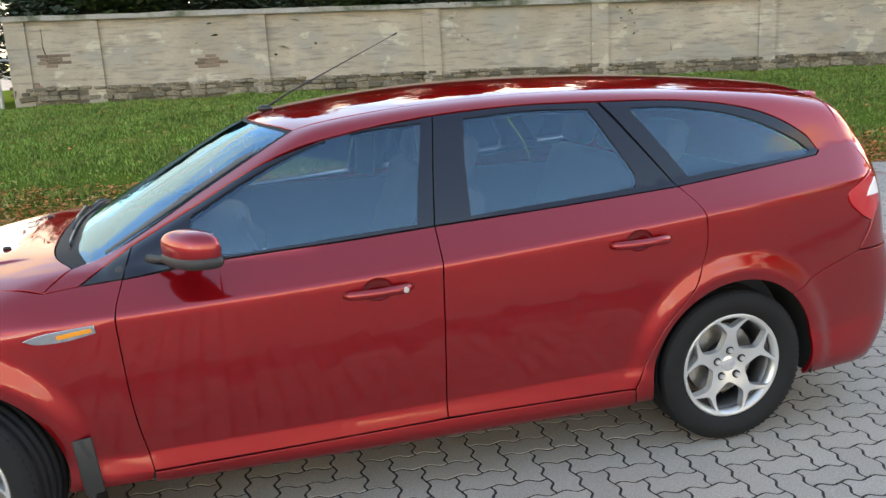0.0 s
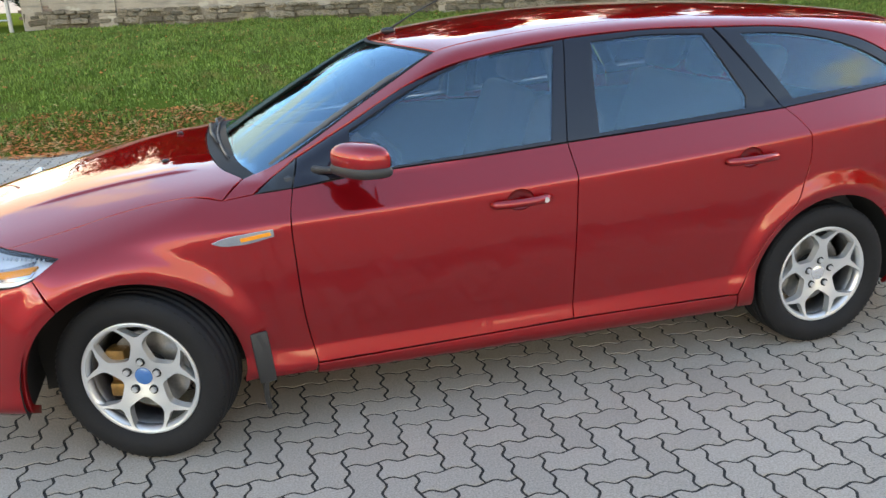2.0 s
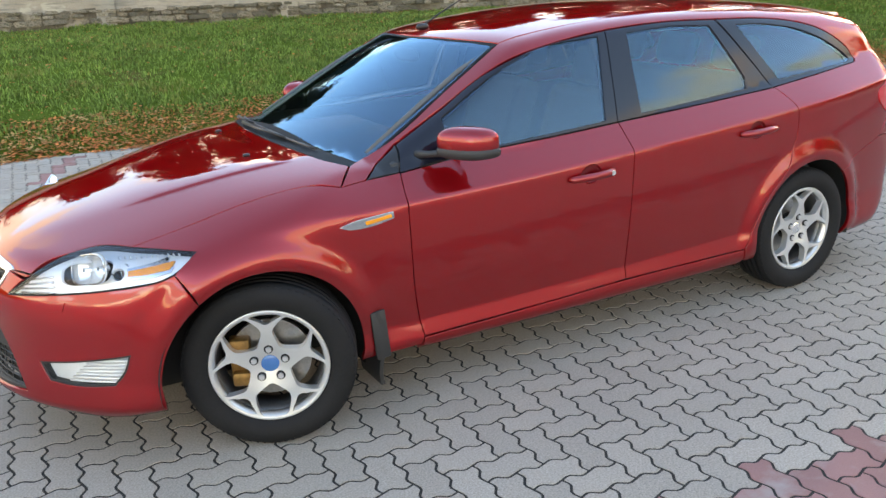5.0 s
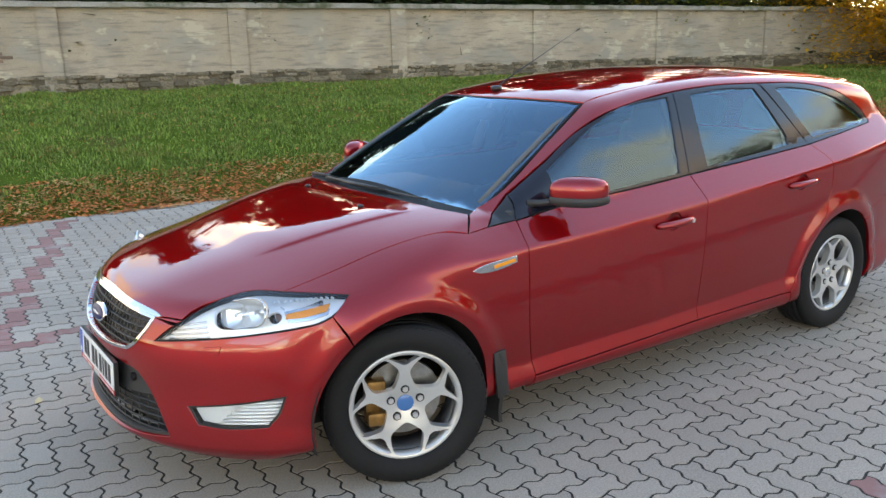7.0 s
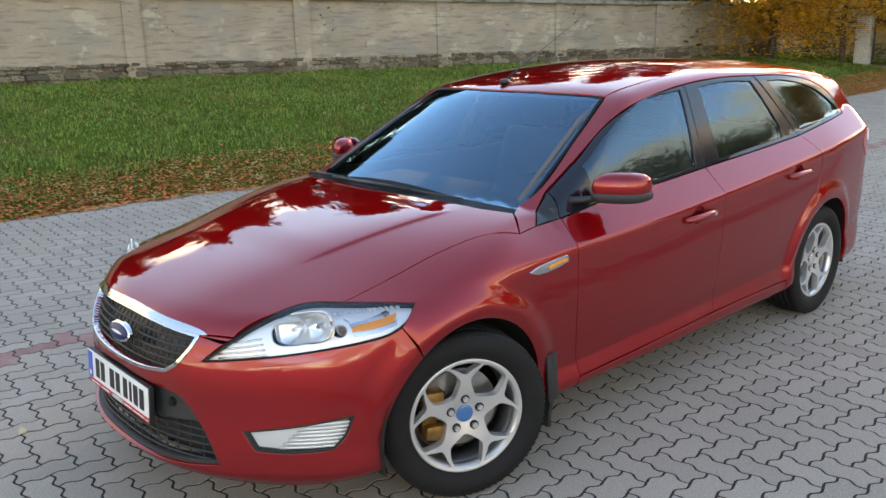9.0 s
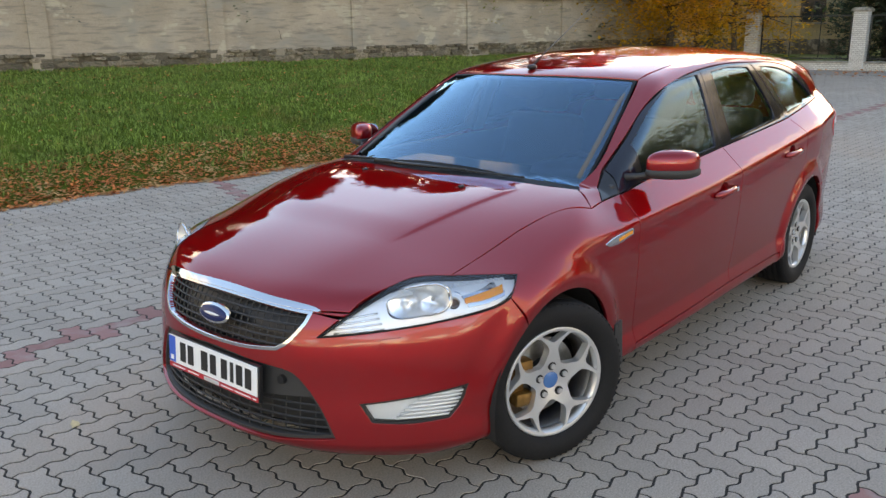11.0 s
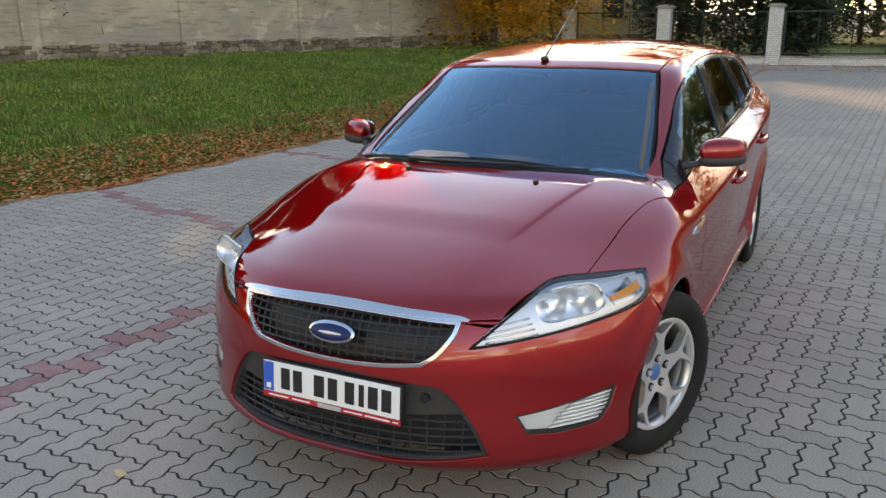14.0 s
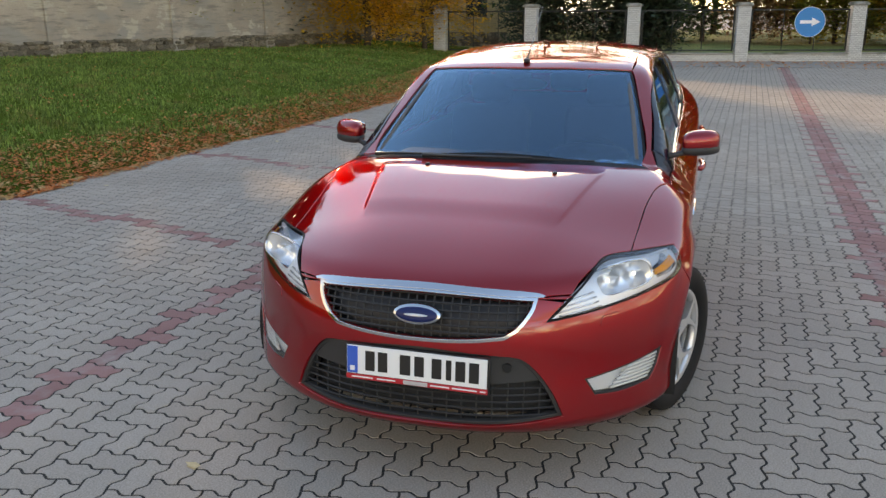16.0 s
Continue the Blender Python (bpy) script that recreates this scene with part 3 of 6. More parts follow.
wall = tagged(wall_slab("wall_north", W0, W1, -0.40, 0.0, lambda x: 0.2, lambda x: wtop(x) - 0.10, PLASTER, cuts=60, rough=0.012), "long old plastered wall with patched grey-beige render", "wall", kind="structure")
wall_slab("coping", W0 - 0.05, W1, -0.50, 0.13, lambda x: wtop(x) - 0.11, wtop, COPING, wall, "weathered grey coping with dark moss", cuts=70, rough=0.03)
PIL = [-2.92, 0.70, 4.52, 8.30, 12.12, 15.90, 19.65, 23.4]
for x in PIL:
    wall_slab("pilaster", x - 0.19, x + 0.19, -0.02, 0.075, lambda x: 0.3, lambda x: wtop(x) - 0.105, PLASTER, wall, cuts=3, rough=0.01)
wall_slab("end_pier", W0 - 0.02, W0 + 0.42, -0.42, 0.06, lambda x: 0.3, lambda x: wtop(x) - 0.105, PLASTER, wall, cuts=3, rough=0.01)
wall_slab("plinth_core", W0, W1, -0.1, 0.045, lambda x: 0.2, lambda x: wbase(x) + 0.30 + 0.09 * noise.noise((x * 0.9, 0, 0)) + 0.05 * noise.noise((x * 3.7, 2, 0)), MORTAR, wall, "crumbling mortar of the exposed base", cuts=140, rough=0.05)
rng = random.Random(3)
shapes = []
for k in range(8):
    bm = bmesh.new()
    box(bm, (0, 0, 0), (1, 1, 1), 0.16, segments=1)
    for v in bm.verts:
        v.co += Vector((rng.uniform(-1, 1), rng.uniform(-1, 1), rng.uniform(-1, 1))) * 0.07
    me = bpy.data.meshes.new("stone")
    bm.to_mesh(me)
    bm.free()
    me.materials.append(RUBBLE)
    shapes.append(me)
x, row = W0 + 0.1, 0
wall_turn = Matrix.Rotation(math.atan2(wdir.y, wdir.x), 4, "Z")
for row, (zr, hr) in enumerate(((0.02, 0.13), (0.16, 0.08), (0.255, 0.075))):
    x = W0 + 0.05 + 0.1 * row
    while x < W1 - 0.3:
        w = rng.uniform(0.22, 0.55) if row == 0 else rng.uniform(0.16, 0.30)
        if rng.random() < (0.92, 0.80, 0.72)[row]:
            st = new("stone", rng.choice(shapes))
            st.parent = wall
            st.matrix_world = Matrix.Translation(along(x + w / 2, 0.035 + rng.uniform(-0.01, 0.02), wbase(x) + zr + hr / 2 + rng.uniform(-0.01, 0.01))) @ wall_turn @ Matrix.Rotation(rng.uniform(-0.06, 0.06), 4, "Y") @ Matrix.Diagonal((w * 0.95, 0.13, hr * rng.uniform(0.85, 1.05), 1))
        x += w + 0.015
# bared bricks
bm = bmesh.new()
box(bm, (0, 0, 0), (0.24, 0.05, 0.065), 0.006, segments=1)
brick_mesh = bpy.data.meshes.new("brick")
bm.to_mesh(brick_mesh)
bm.free()
brick_mesh.materials.append(BRICK)
for bx, bz, rows in ((-3.72, 1.62, (1, 3, 2, 3)), (-0.32, 1.46, (2, 3, 2, 1)), (-4.35, 1.02, (3, 3, 3, 2))):
    for r, count in enumerate(rows):
        for c in range(count):
            b = new("brick", brick_mesh)
            b.parent = wall
            b.matrix_world = Matrix.Translation(along(bx + (c - count / 2 + 0.25 * (r % 2)) * 0.25 * 0.976, -0.015 + rng.uniform(0, 0.012), bz + r * 0.075)) @ wall_turn
for cx, cz, steps in ((-3.98, 2.45, 7), (9.9, 1.5, 3)):
    line, px, pz = [], cx, cz
    for k in range(steps):
        line.append(along(px, 0.002, pz))
        px, pz = px + rng.uniform(-0.02, 0.035), pz - rng.uniform(0.09, 0.14)
    mesh_part("crack", *tube(line, [0.004 + 0.011 * k / steps for k in range(steps)], 5), DARK, wall, "dark open crack")

# iron gate posts past the wall's end
gate = thing("gate_post", "grey metal gate post with rails at the end of the wall", "gate post", (-5.05, 17.3, 0.75))
for k, x in enumerate((0.05, -1.7)):
    bm = bmesh.new()
    rod(bm, (x, 0, -0.2), (x, 0, 1.75), 0.045, sides=12)
    part("post", bm, PALE_METAL, gate)
for z in (0.25, 1.05, 1.6):
    bm = bmesh.new()
    rod(bm, (-1.7, 0, z), (0.35 if z == 1.05 else 0.05, -0.05, z), 0.022, sides=8)
    part("rail", bm, PALE_METAL, gate)

# fence of white brick pillars and iron panels at the far side
pillars = [(24.6, 7.85), (25.0, 4.67), (25.1, 1.18), (25.5, -2.33), (26.3, -5.92), (27.1, -9.5), (27.9, -13.1)]
fence = thing("fence", "iron mesh fence between white brick pillars on a low wall", "fence", (25.0, 0, 0))
bm = bmesh.new()
box(bm, (0, 0, 0.90), (0.42, 0.42, 1.80), 0.015)
pm = bpy.data.meshes.new("pillar")
bm.to_mesh(pm)
bm.free()
pm.materials.append(WHITE_BRICK)
bm = bmesh.new()
box(bm, (0, 0, 1.83), (0.54, 0.54, 0.07), 0.015)
box(bm, (0, 0, 1.88), (0.46, 0.46, 0.05), 0.02)
cm = bpy.data.meshes.new("cap")
bm.to_mesh(cm)
bm.free()
cm.materials.append(COPING)
for (ax, ay), nxt in zip(pillars, pillars[1:] + [None]):
    p = new("pillar", pm)
    p.parent = fence
    p.matrix_world = pose(ax, ay, 0.0, 0, 0, math.degrees(math.atan2(0.12, 1)) if ay < 0 else 0)
    c = new("cap", cm)
    c.parent = p
    if not nxt:
        continue
    # each bay runs along its own y axis, from its middle
    run = Vector((ax - nxt[0], ay - nxt[1], 0))
    bay = Matrix.Translation(((ax + nxt[0]) / 2, (ay + nxt[1]) / 2, 0)) @ Matrix.Rotation(math.atan2(run.y, run.x) - math.pi / 2, 4, "Z")
    span = run.length
    bm = bmesh.new()
    box(bm, (0, 0, 0.11), (0.32, span - 0.42, 0.26), 0.02)
    part("plinth", bm, WHITE_BRICK, fence).matrix_world = bay
    bm = bmesh.new()
    box(bm, (-0.01, 0, 0.255), (0.40, span - 0.43, 0.05), 0.012)
    part("plinth_coping", bm, COPING, fence).matrix_world = bay
    h = span / 2 - 0.28
    for z in (0.36, 1.66):
        bm = bmesh.new()
        box(bm, (0, 0, z), (0.045, 2 * h, 0.045), 0.004)
        part("rail", bm, IRON, fence).matrix_world = bay
    for k in range(4):
        bm = bmesh.new()
        box(bm, (0, -h + 2 * h * k / 3, 1.01), (0.05, 0.05, 1.34) if k in (0, 3) else (0.025, 0.025, 1.30), 0.004)
        part("upright", bm, IRON, fence).matrix_world = bay
    vs, fs = [], []
    for k in range(1, 24):
        y, b = -h + 2 * h * k / 24, len(vs)
        vs += [(-0.002, y - 0.0015, 0.38), (-0.002, y + 0.0015, 0.38), (-0.002, y + 0.0015, 1.64), (-0.002, y - 0.0015, 1.64), (0.002, y, 0.38), (0.002, y, 1.64)]
        fs += [(b, b + 1, b + 2, b + 3), (b + 1, b + 4, b + 5, b + 2), (b + 4, b, b + 3, b + 5)]
    tagged(mesh_part("wire_mesh", vs, fs, IRON, fence), kind="stuff").matrix_world = bay

# blue round sign with a white arrow, on the fence
SIGN_BLUE = material("sign_blue", (0.003, 0.22, 0.52), 0.6, vary=0.03)
SIGN_WHITE = material("sign_white", (0.80, 0.80, 0.80), 0.4, vary=0.03)
sign = thing("road_sign", "round blue traffic sign with a white arrow on the iron fence", "sign", (25.78, -4.42, 0))
sign.matrix_world = pose(25.78, -4.42, 0, 0, 0, 9)
bm = bmesh.new()
rod(bm, (0, 0, 1.27), (-0.02, 0, 1.27), 0.47, sides=48)
plate_ob = part("sign_disc", bm, SIGN_BLUE, sign)
vs, fs = lathe([(0.47, -0.004), (0.482, -0.004), (0.482, 0.02), (0.47, 0.02)], 48)
mesh_part("sign_rim", [(v[1] - 0.03, v[0], v[2] + 1.27) for v in vs], fs, SIGN_WHITE, sign)
bm = bmesh.new()
arrow = [(0.31, -0.05), (-0.06, -0.05), (-0.06, -0.14), (-0.33, 0.0), (-0.06, 0.14), (-0.06, 0.05), (0.31, 0.05)]
f = bm.faces.new([bm.verts.new((-0.022, y, 1.27 + z)) for y, z in arrow])
g = bmesh.ops.extrude_face_region(bm, geom=[f])
bmesh.ops.translate(bm, verts=[v for v in g["geom"] if isinstance(v, bmesh.types.BMVert)], vec=(-0.003, 0, 0))
part("arrow", bm, SIGN_WHITE, sign, "white arrow", smooth=False)
for z in (1.05, 1.50):
    bm = bmesh.new()
    box(bm, (0.05, 0, z), (0.10, 0.30, 0.03), 0.004)
    part("bracket", bm, PALE_METAL, sign)

# house behind the fence
HOUSE = material("ochre_render", (0.46, 0.36, 0.21), 0.9, vary=0.06, grain=20, blotch=0.06)
ROOF = material("brown_roof_tiles", (0.16, 0.07, 0.05), 0.85, vary=0.2, grain=12)
FRAME = material("dark_window_frame", (0.06, 0.045, 0.035), 0.5, vary=0.1)
PANE = material("dark_window_pane", (0.03, 0.035, 0.04), 0.05, spec=0.8)
house = thing("house", "ochre rendered house with dark windows behind the fence", "house", (36.0, 12.4, 0))
bm = bmesh.new()
box(bm, (3.5, 0, 1.9), (7.0, 9.0, 4.0), 0.02)
part("wall", bm, HOUSE, house)
bm = bmesh.new()
pts = [(-0.5, -5, 3.85), (7.5, -5, 3.85), (3.5, -5, 5.9), (-0.5, 5, 3.85), (7.5, 5, 3.85), (3.5, 5, 5.9)]
v = [bm.verts.new(p) for p in pts]
for idx in ((0, 2, 1), (3, 4, 5), (0, 3, 5, 2), (1, 2, 5, 4), (0, 1, 4, 3)):
    bm.faces.new([v[i] for i in idx])
part("roof", bm, ROOF, house, smooth=False)
bm = bmesh.new()
box(bm, (-0.03, 0, 0.35), (0.12, 9.02, 0.7), 0.02)
part("plinth", bm, MORTAR, house)
for wy in (-3.0, -0.6, 1.8):
    for wz in (2.15,):
        bm = bmesh.new()
        box(bm, (-0.02, wy, wz), (0.10, 1.05, 1.45), 0.01)
        win = part("window", bm, FRAME, house)
        for k in (-1, 1):
            for q, hh in ((-0.24, 0.80), (0.47, 0.38)):
                bm = bmesh.new()
                box(bm, (-0.06, wy + k * 0.245, wz + q), (0.04, 0.40, hh), 0.004)
                part("pane", bm, PANE, win)
        bm = bmesh.new()
        box(bm, (-0.10, wy, wz - 0.78), (0.22, 1.25, 0.07), 0.01)
        part("sill", bm, COPING, win)


# ---- the car ----
car = thing("estate_car", "red metallic five-door estate car parked on grey pavers, front wheels turned", "car")
SIDE, TOP, WING, LAMP = Flat((0, -1, 0)), Flat((0, 0, 1)), Flat((-0.15, -1, 0.75)), Flat((-0.75, -0.75, 0.35))
ROUND, FRONT, REAR = RoundX(0.75), RoundZ(-1.45, -1), RoundZ(1.35, 1)

shut_bonnet = [T(-1.80, -0.692), T(-1.594, -0.706), T(-1.40, -0.722), T(-1.20, -0.757), S(-1.067, 0.914)]
lamp_top = [N(-0.442, 0.630), T(-2.11, -0.527), T(-1.985, -0.575), T(-1.90, -0.602), T(-1.85, -0.64), T(-1.80, -0.692)]
lamp_tip = [T(-1.80, -0.692), S(-1.72, 0.7915), S(-1.618, 0.783)]
lamp_low = [S(-1.705, 0.727), S(-1.762, 0.707), N(-0.745, 0.676), N(-0.60, 0.652), N(-0.442, 0.630)]
lamp_top, lamp_tip, lamp_low = (list(spline(np.array(s), 0.035)) for s in (lamp_top, lamp_tip, lamp_low))
belt_front = [S(-0.822, 0.933), S(-0.516, 0.962), S(-0.10, 0.982), S(0.24, 1.002)]
belt_rear = [S(0.24, 1.002), S(0.70, 1.028), S(1.205, 1.060)]
gap_front = [S(-0.822, 0.933), S(-0.845, 0.853), S(-0.843, 0.708), S(-0.828, 0.481), S(-0.794, 0.283)]
gap_mid = [S(0.24, 1.002), S(0.233, 0.85), S(0.231, 0.60), S(0.230, 0.306)]
gap_rear = [S(1.205, 1.060), S(1.25, 1.0), S(1.268, 0.93), S(1.268, 0.828), S(1.225, 0.70), S(1.15, 0.605), S(1.085, 0.525), S(1.03, 0.42), S(0.978, 0.302)]
foot_doors = [S(-0.794, 0.283), S(0.230, 0.306), S(0.978, 0.302)]

crease = [[S(x, float(shoulder_z(x)) + d) for x in np.linspace(a, b, m)] for a, b, m in ((-0.86, 0.26, 12), (0.20, 1.30, 12), (1.2, 2.1, 10)) for d in (-0.012, 0.0, 0.012)]

def low_crease(x, d):
    return 0.25 + (0.122 + d) * (float(shoulder_z(x)) - 0.55) / 0.35


crease_low = [[[S(x, low_crease(x, d)) for x in np.linspace(a, b, m)] for d in (-0.014, -0.005, 0.005, 0.014)] for a, b, m in ((-0.78, 0.22, 12), (0.24, 0.99, 9))]

# wings
panel("front_wing", [shut_bonnet, [S(-1.067, 0.914), S(-0.961, 0.922), S(-0.822, 0.933)], gap_front, [S(-0.794, 0.283), S(-0.80, 0.222)], [S(-0.80, 0.222), S(-1.062, 0.232)],
      arc(-AXLE, ARCH_R - 0.002, -12.6, 126.5), [S(-1.645, 0.613), S(-1.705, 0.727)], [S(-1.705, 0.727), S(-1.618, 0.783)], lamp_tip[::-1]], WING, PAINT, car, gap=0.022, mirror=True, inset=0.0025)
bonnet_front = [T(-2.118, -0.520), T(-2.150, -0.46), T(-2.178, -0.40), T(-2.213, -0.22), T(-2.228, 0), T(-2.213, 0.22), T(-2.178, 0.40), T(-2.150, 0.46), T(-2.118, 0.520)]


def other(seg):
    return [np.array(p) * (1, -1, 1) for p in seg][::-1]


bonnet_side = [T(-2.118, -0.520), T(-1.985, -0.575), T(-1.90, -0.602), T(-1.85, -0.64), T(-1.80, -0.692)]
bonnet_corner = [S(-1.067, 0.914), T(-0.985, -0.705)]
bonnet_back = [T(-0.985, -0.705), T(-1.055, -0.56), T(-1.088, -0.30), T(-1.098, 0), T(-1.088, 0.30), T(-1.055, 0.56), T(-0.985, 0.705)]
bonnet = panel("bonnet", [bonnet_front[::-1], bonnet_side, shut_bonnet, bonnet_corner, bonnet_back, other(bonnet_corner), other(shut_bonnet), other(bonnet_side)], TOP, PAINT, car, gap=0.02,
               lines=[[T(x, s * (0.407 + 0.20 * (x + 1.73) + d)) for x in np.linspace(-1.78, -1.16, 14)] for s in (-1, 1) for d in (-0.010, -0.003, 0.003, 0.010)])[0]

# doors
def dish(x, z):
    """The round hollow behind a door handle."""
    return [[S(x + 0.055 * math.cos(a), z + 0.006 + 0.043 * math.sin(a)) for a in np.linspace(0, 2 * math.pi, 17)]]


front_door, front_door_r = panel("front_door", [belt_front, gap_mid, foot_doors[1::-1], gap_front[::-1]], SIDE, PAINT, car, gap=0.024, mirror=True, lines=crease[0:3] + crease_low[0], holes=[dish(0.0, 0.822)])
rear_door, rear_door_r = panel("rear_door", [belt_rear, gap_rear, foot_doors[:0:-1], gap_mid[::-1]], SIDE, PAINT, car, gap=0.024, mirror=True, lines=crease[3:6] + crease_low[1], holes=[dish(0.985, 0.887)])

# side frame: pillars, cant rail, rear quarter
frame_top = [S(-0.790, 1.024), S(-0.60, 1.122), S(-0.32, 1.262), S(-0.016, 1.340), S(0.32, 1.381), S(0.66, 1.395), S(0.955, 1.389), S(1.264, 1.376), S(1.50, 1.345), S(1.68, 1.292), S(1.83, 1.205), S(1.880, 1.139)]
roof_line = [T(-0.205, -0.552), T(0.3, -0.552), T(1.0, -0.560), T(1.6, -0.552), T(1.97, -0.53)]
pillar_line = [T(-0.985, -0.705), T(-0.80, -0.676), T(-0.50, -0.620), T(-0.205, -0.552)]
lamp_rear = [S(2.075, 0.845), S(2.00, 0.885), S(1.928, 0.965), S(1.985, 1.01), S(2.075, 1.055)]
panel("side_frame", [[S(-1.067, 0.914), S(-0.961, 0.922)], [S(-0.961, 0.922), S(-0.790, 1.024)], frame_top, [S(1.880, 1.139), S(1.856, 1.124)], [S(1.856, 1.124), S(1.53, 1.092), S(1.205, 1.060)], gap_rear,
      [S(0.978, 0.302), S(0.99, 0.235)], [S(0.99, 0.235), S(1.062, 0.235)], arc(AXLE, ARCH_R - 0.002, 192.6, 49.5), [S(1.668, 0.597), S(1.873, 0.681), S(2.02, 0.725)], [S(2.02, 0.725), S(2.075, 0.845)],
      lamp_rear, [S(2.075, 1.055), S(2.062, 1.12), S(2.0, 1.26), S(1.955, 1.345)], [S(1.955, 1.345), T(1.97, -0.53)], roof_line[::-1], pillar_line[::-1], bonnet_corner[::-1]], ROUND, PAINT, car, gap=0.024, mirror=True, inset=0.003, lines=crease[6:9])
panel("roof", [[T(-0.205, -0.552), T(-0.30, -0.30), T(-0.345, 0), T(-0.30, 0.30), T(-0.205, 0.552)], other(roof_line)[::-1], [T(1.97, 0.53), T(2.03, 0.3), T(2.05, 0), T(2.03, -0.3), T(1.97, -0.53)], roof_line[::-1]], TOP, PAINT, car, gap=0.03, inset=0.0015)
panel("sill", [[S(-0.80, 0.205), S(-0.795, 0.280)], [S(-0.795, 0.280), S(0.230, 0.303), S(0.978, 0.299)], [S(0.978, 0.299), S(0.99, 0.210)], [S(0.99, 0.210), S(0.1, 0.205), S(-0.80, 0.205)]], SIDE, PAINT, car, mirror=True)

# glass and black frames
win_front = [[S(-0.596, 0.966), S(-0.596, 1.108)], [S(-0.596, 1.108), S(-0.342, 1.236), S(-0.137, 1.310), S(0.03, 1.343), S(0.25, 1.358)], [S(0.25, 1.358), S(0.215, 1.2), S(0.180, 1.013)], [S(0.180, 1.013), S(-0.20, 0.990), S(-0.596, 0.966)]]
win_rear = [[S(0.378, 1.024), S(0.385, 1.2), S(0.406, 1.362)], [S(0.406, 1.362), S(0.654, 1.376), S(0.90, 1.366)], [S(0.90, 1.366), S(1.045, 1.115)], [S(1.045, 1.115), S(1.038, 1.068)], [S(1.038, 1.068), S(0.378, 1.024)]]
win_quarter = [[S(1.065, 1.360), S(1.25, 1.353), S(1.45, 1.322), S(1.62, 1.270), S(1.78, 1.190), S(1.842, 1.142)], [S(1.842, 1.142), S(1.81, 1.130)], [S(1.81, 1.130), S(1.262, 1.090)], [S(1.262, 1.090), S(1.065, 1.360)]]
panel("sail_trim", [[S(-0.961, 0.922), S(-0.822, 0.933)], [S(-0.822, 0.933), S(-0.790, 1.024)], [S(-0.790, 1.024), S(-0.961, 0.922)]], SIDE, BLACK, car, mirror=True, lift=-0.002, gap=0.03)
ff = panel("window_frame", [[S(-0.790, 1.024), *frame_top[1:4], S(0.295, 1.379)], [S(0.295, 1.379), S(0.265, 1.2), S(0.24, 1.002)], belt_front[::-1], [S(-0.822, 0.933), S(-0.790, 1.024)]], SIDE, GLOSS_BLACK, front_door, [win_front], lift=-0.002, mirror=front_door_r, depth=0.03)
rf = panel("window_frame", [[S(0.295, 1.379), S(0.45, 1.388), S(0.66, 1.395), S(0.945, 1.389)], [S(0.945, 1.389), S(1.205, 1.060)], belt_rear[::-1], [S(0.24, 1.002), S(0.265, 1.2), S(0.295, 1.379)]], SIDE, GLOSS_BLACK, rear_door, [win_rear], lift=-0.002, mirror=rear_door_r, depth=0.03)
panel("quarter_window_frame", [[S(0.955, 1.389), *frame_top[7:]], [S(1.880, 1.139), S(1.856, 1.124)], [S(1.856, 1.124), S(1.53, 1.092), S(1.205, 1.060)], [S(1.205, 1.060), S(0.955, 1.389)]], SIDE, GLOSS_BLACK, car, [win_quarter], lift=-0.002, mirror=True, depth=0.03)
panes = panel("window_pane", win_front, SIDE, WINDOW, front_door, lift=-0.009, inset=-0.006, depth=0.003, mirror=front_door_r, label="tinted side window glass")
panes += panel("window_pane", win_rear, SIDE, WINDOW, rear_door, lift=-0.009, inset=-0.006, depth=0.003, mirror=rear_door_r, label="tinted side window glass")
panes += panel("quarter_pane", win_quarter, SIDE, WINDOW, car, lift=-0.009, inset=-0.006, depth=0.003, mirror=True, label="tinted side window glass")
screen_top = [T(-0.205, -0.552), T(-0.30, -0.30), T(-0.345, 0), T(-0.30, 0.30), T(-0.205, 0.552)]
screen_in = [[T(-0.940, -0.683), T(-0.79, -0.660), T(-0.50, -0.607), T(-0.232, -0.543)], [T(-0.232, -0.543), T(-0.320, -0.29), T(-0.362, 0), T(-0.320, 0.29), T(-0.232, 0.543)],
             [T(-0.232, 0.543), T(-0.50, 0.607), T(-0.79, 0.660), T(-0.940, 0.683)], [T(-0.940, 0.683), T(-0.99, 0.5), T(-1.01, 0), T(-0.99, -0.5), T(-0.940, -0.683)]]
panel("windscreen_border", [pillar_line, screen_top, other(pillar_line), bonnet_back[::-1]], TOP, COWL, car, [screen_in], lift=-0.003)
panes += panel("windscreen", screen_in, TOP, SCREEN, car, lift=-0.004, inset=-0.002, depth=0.004, label="clear laminated windscreen glass")
for o in panes:
    o.visible_shadow = False

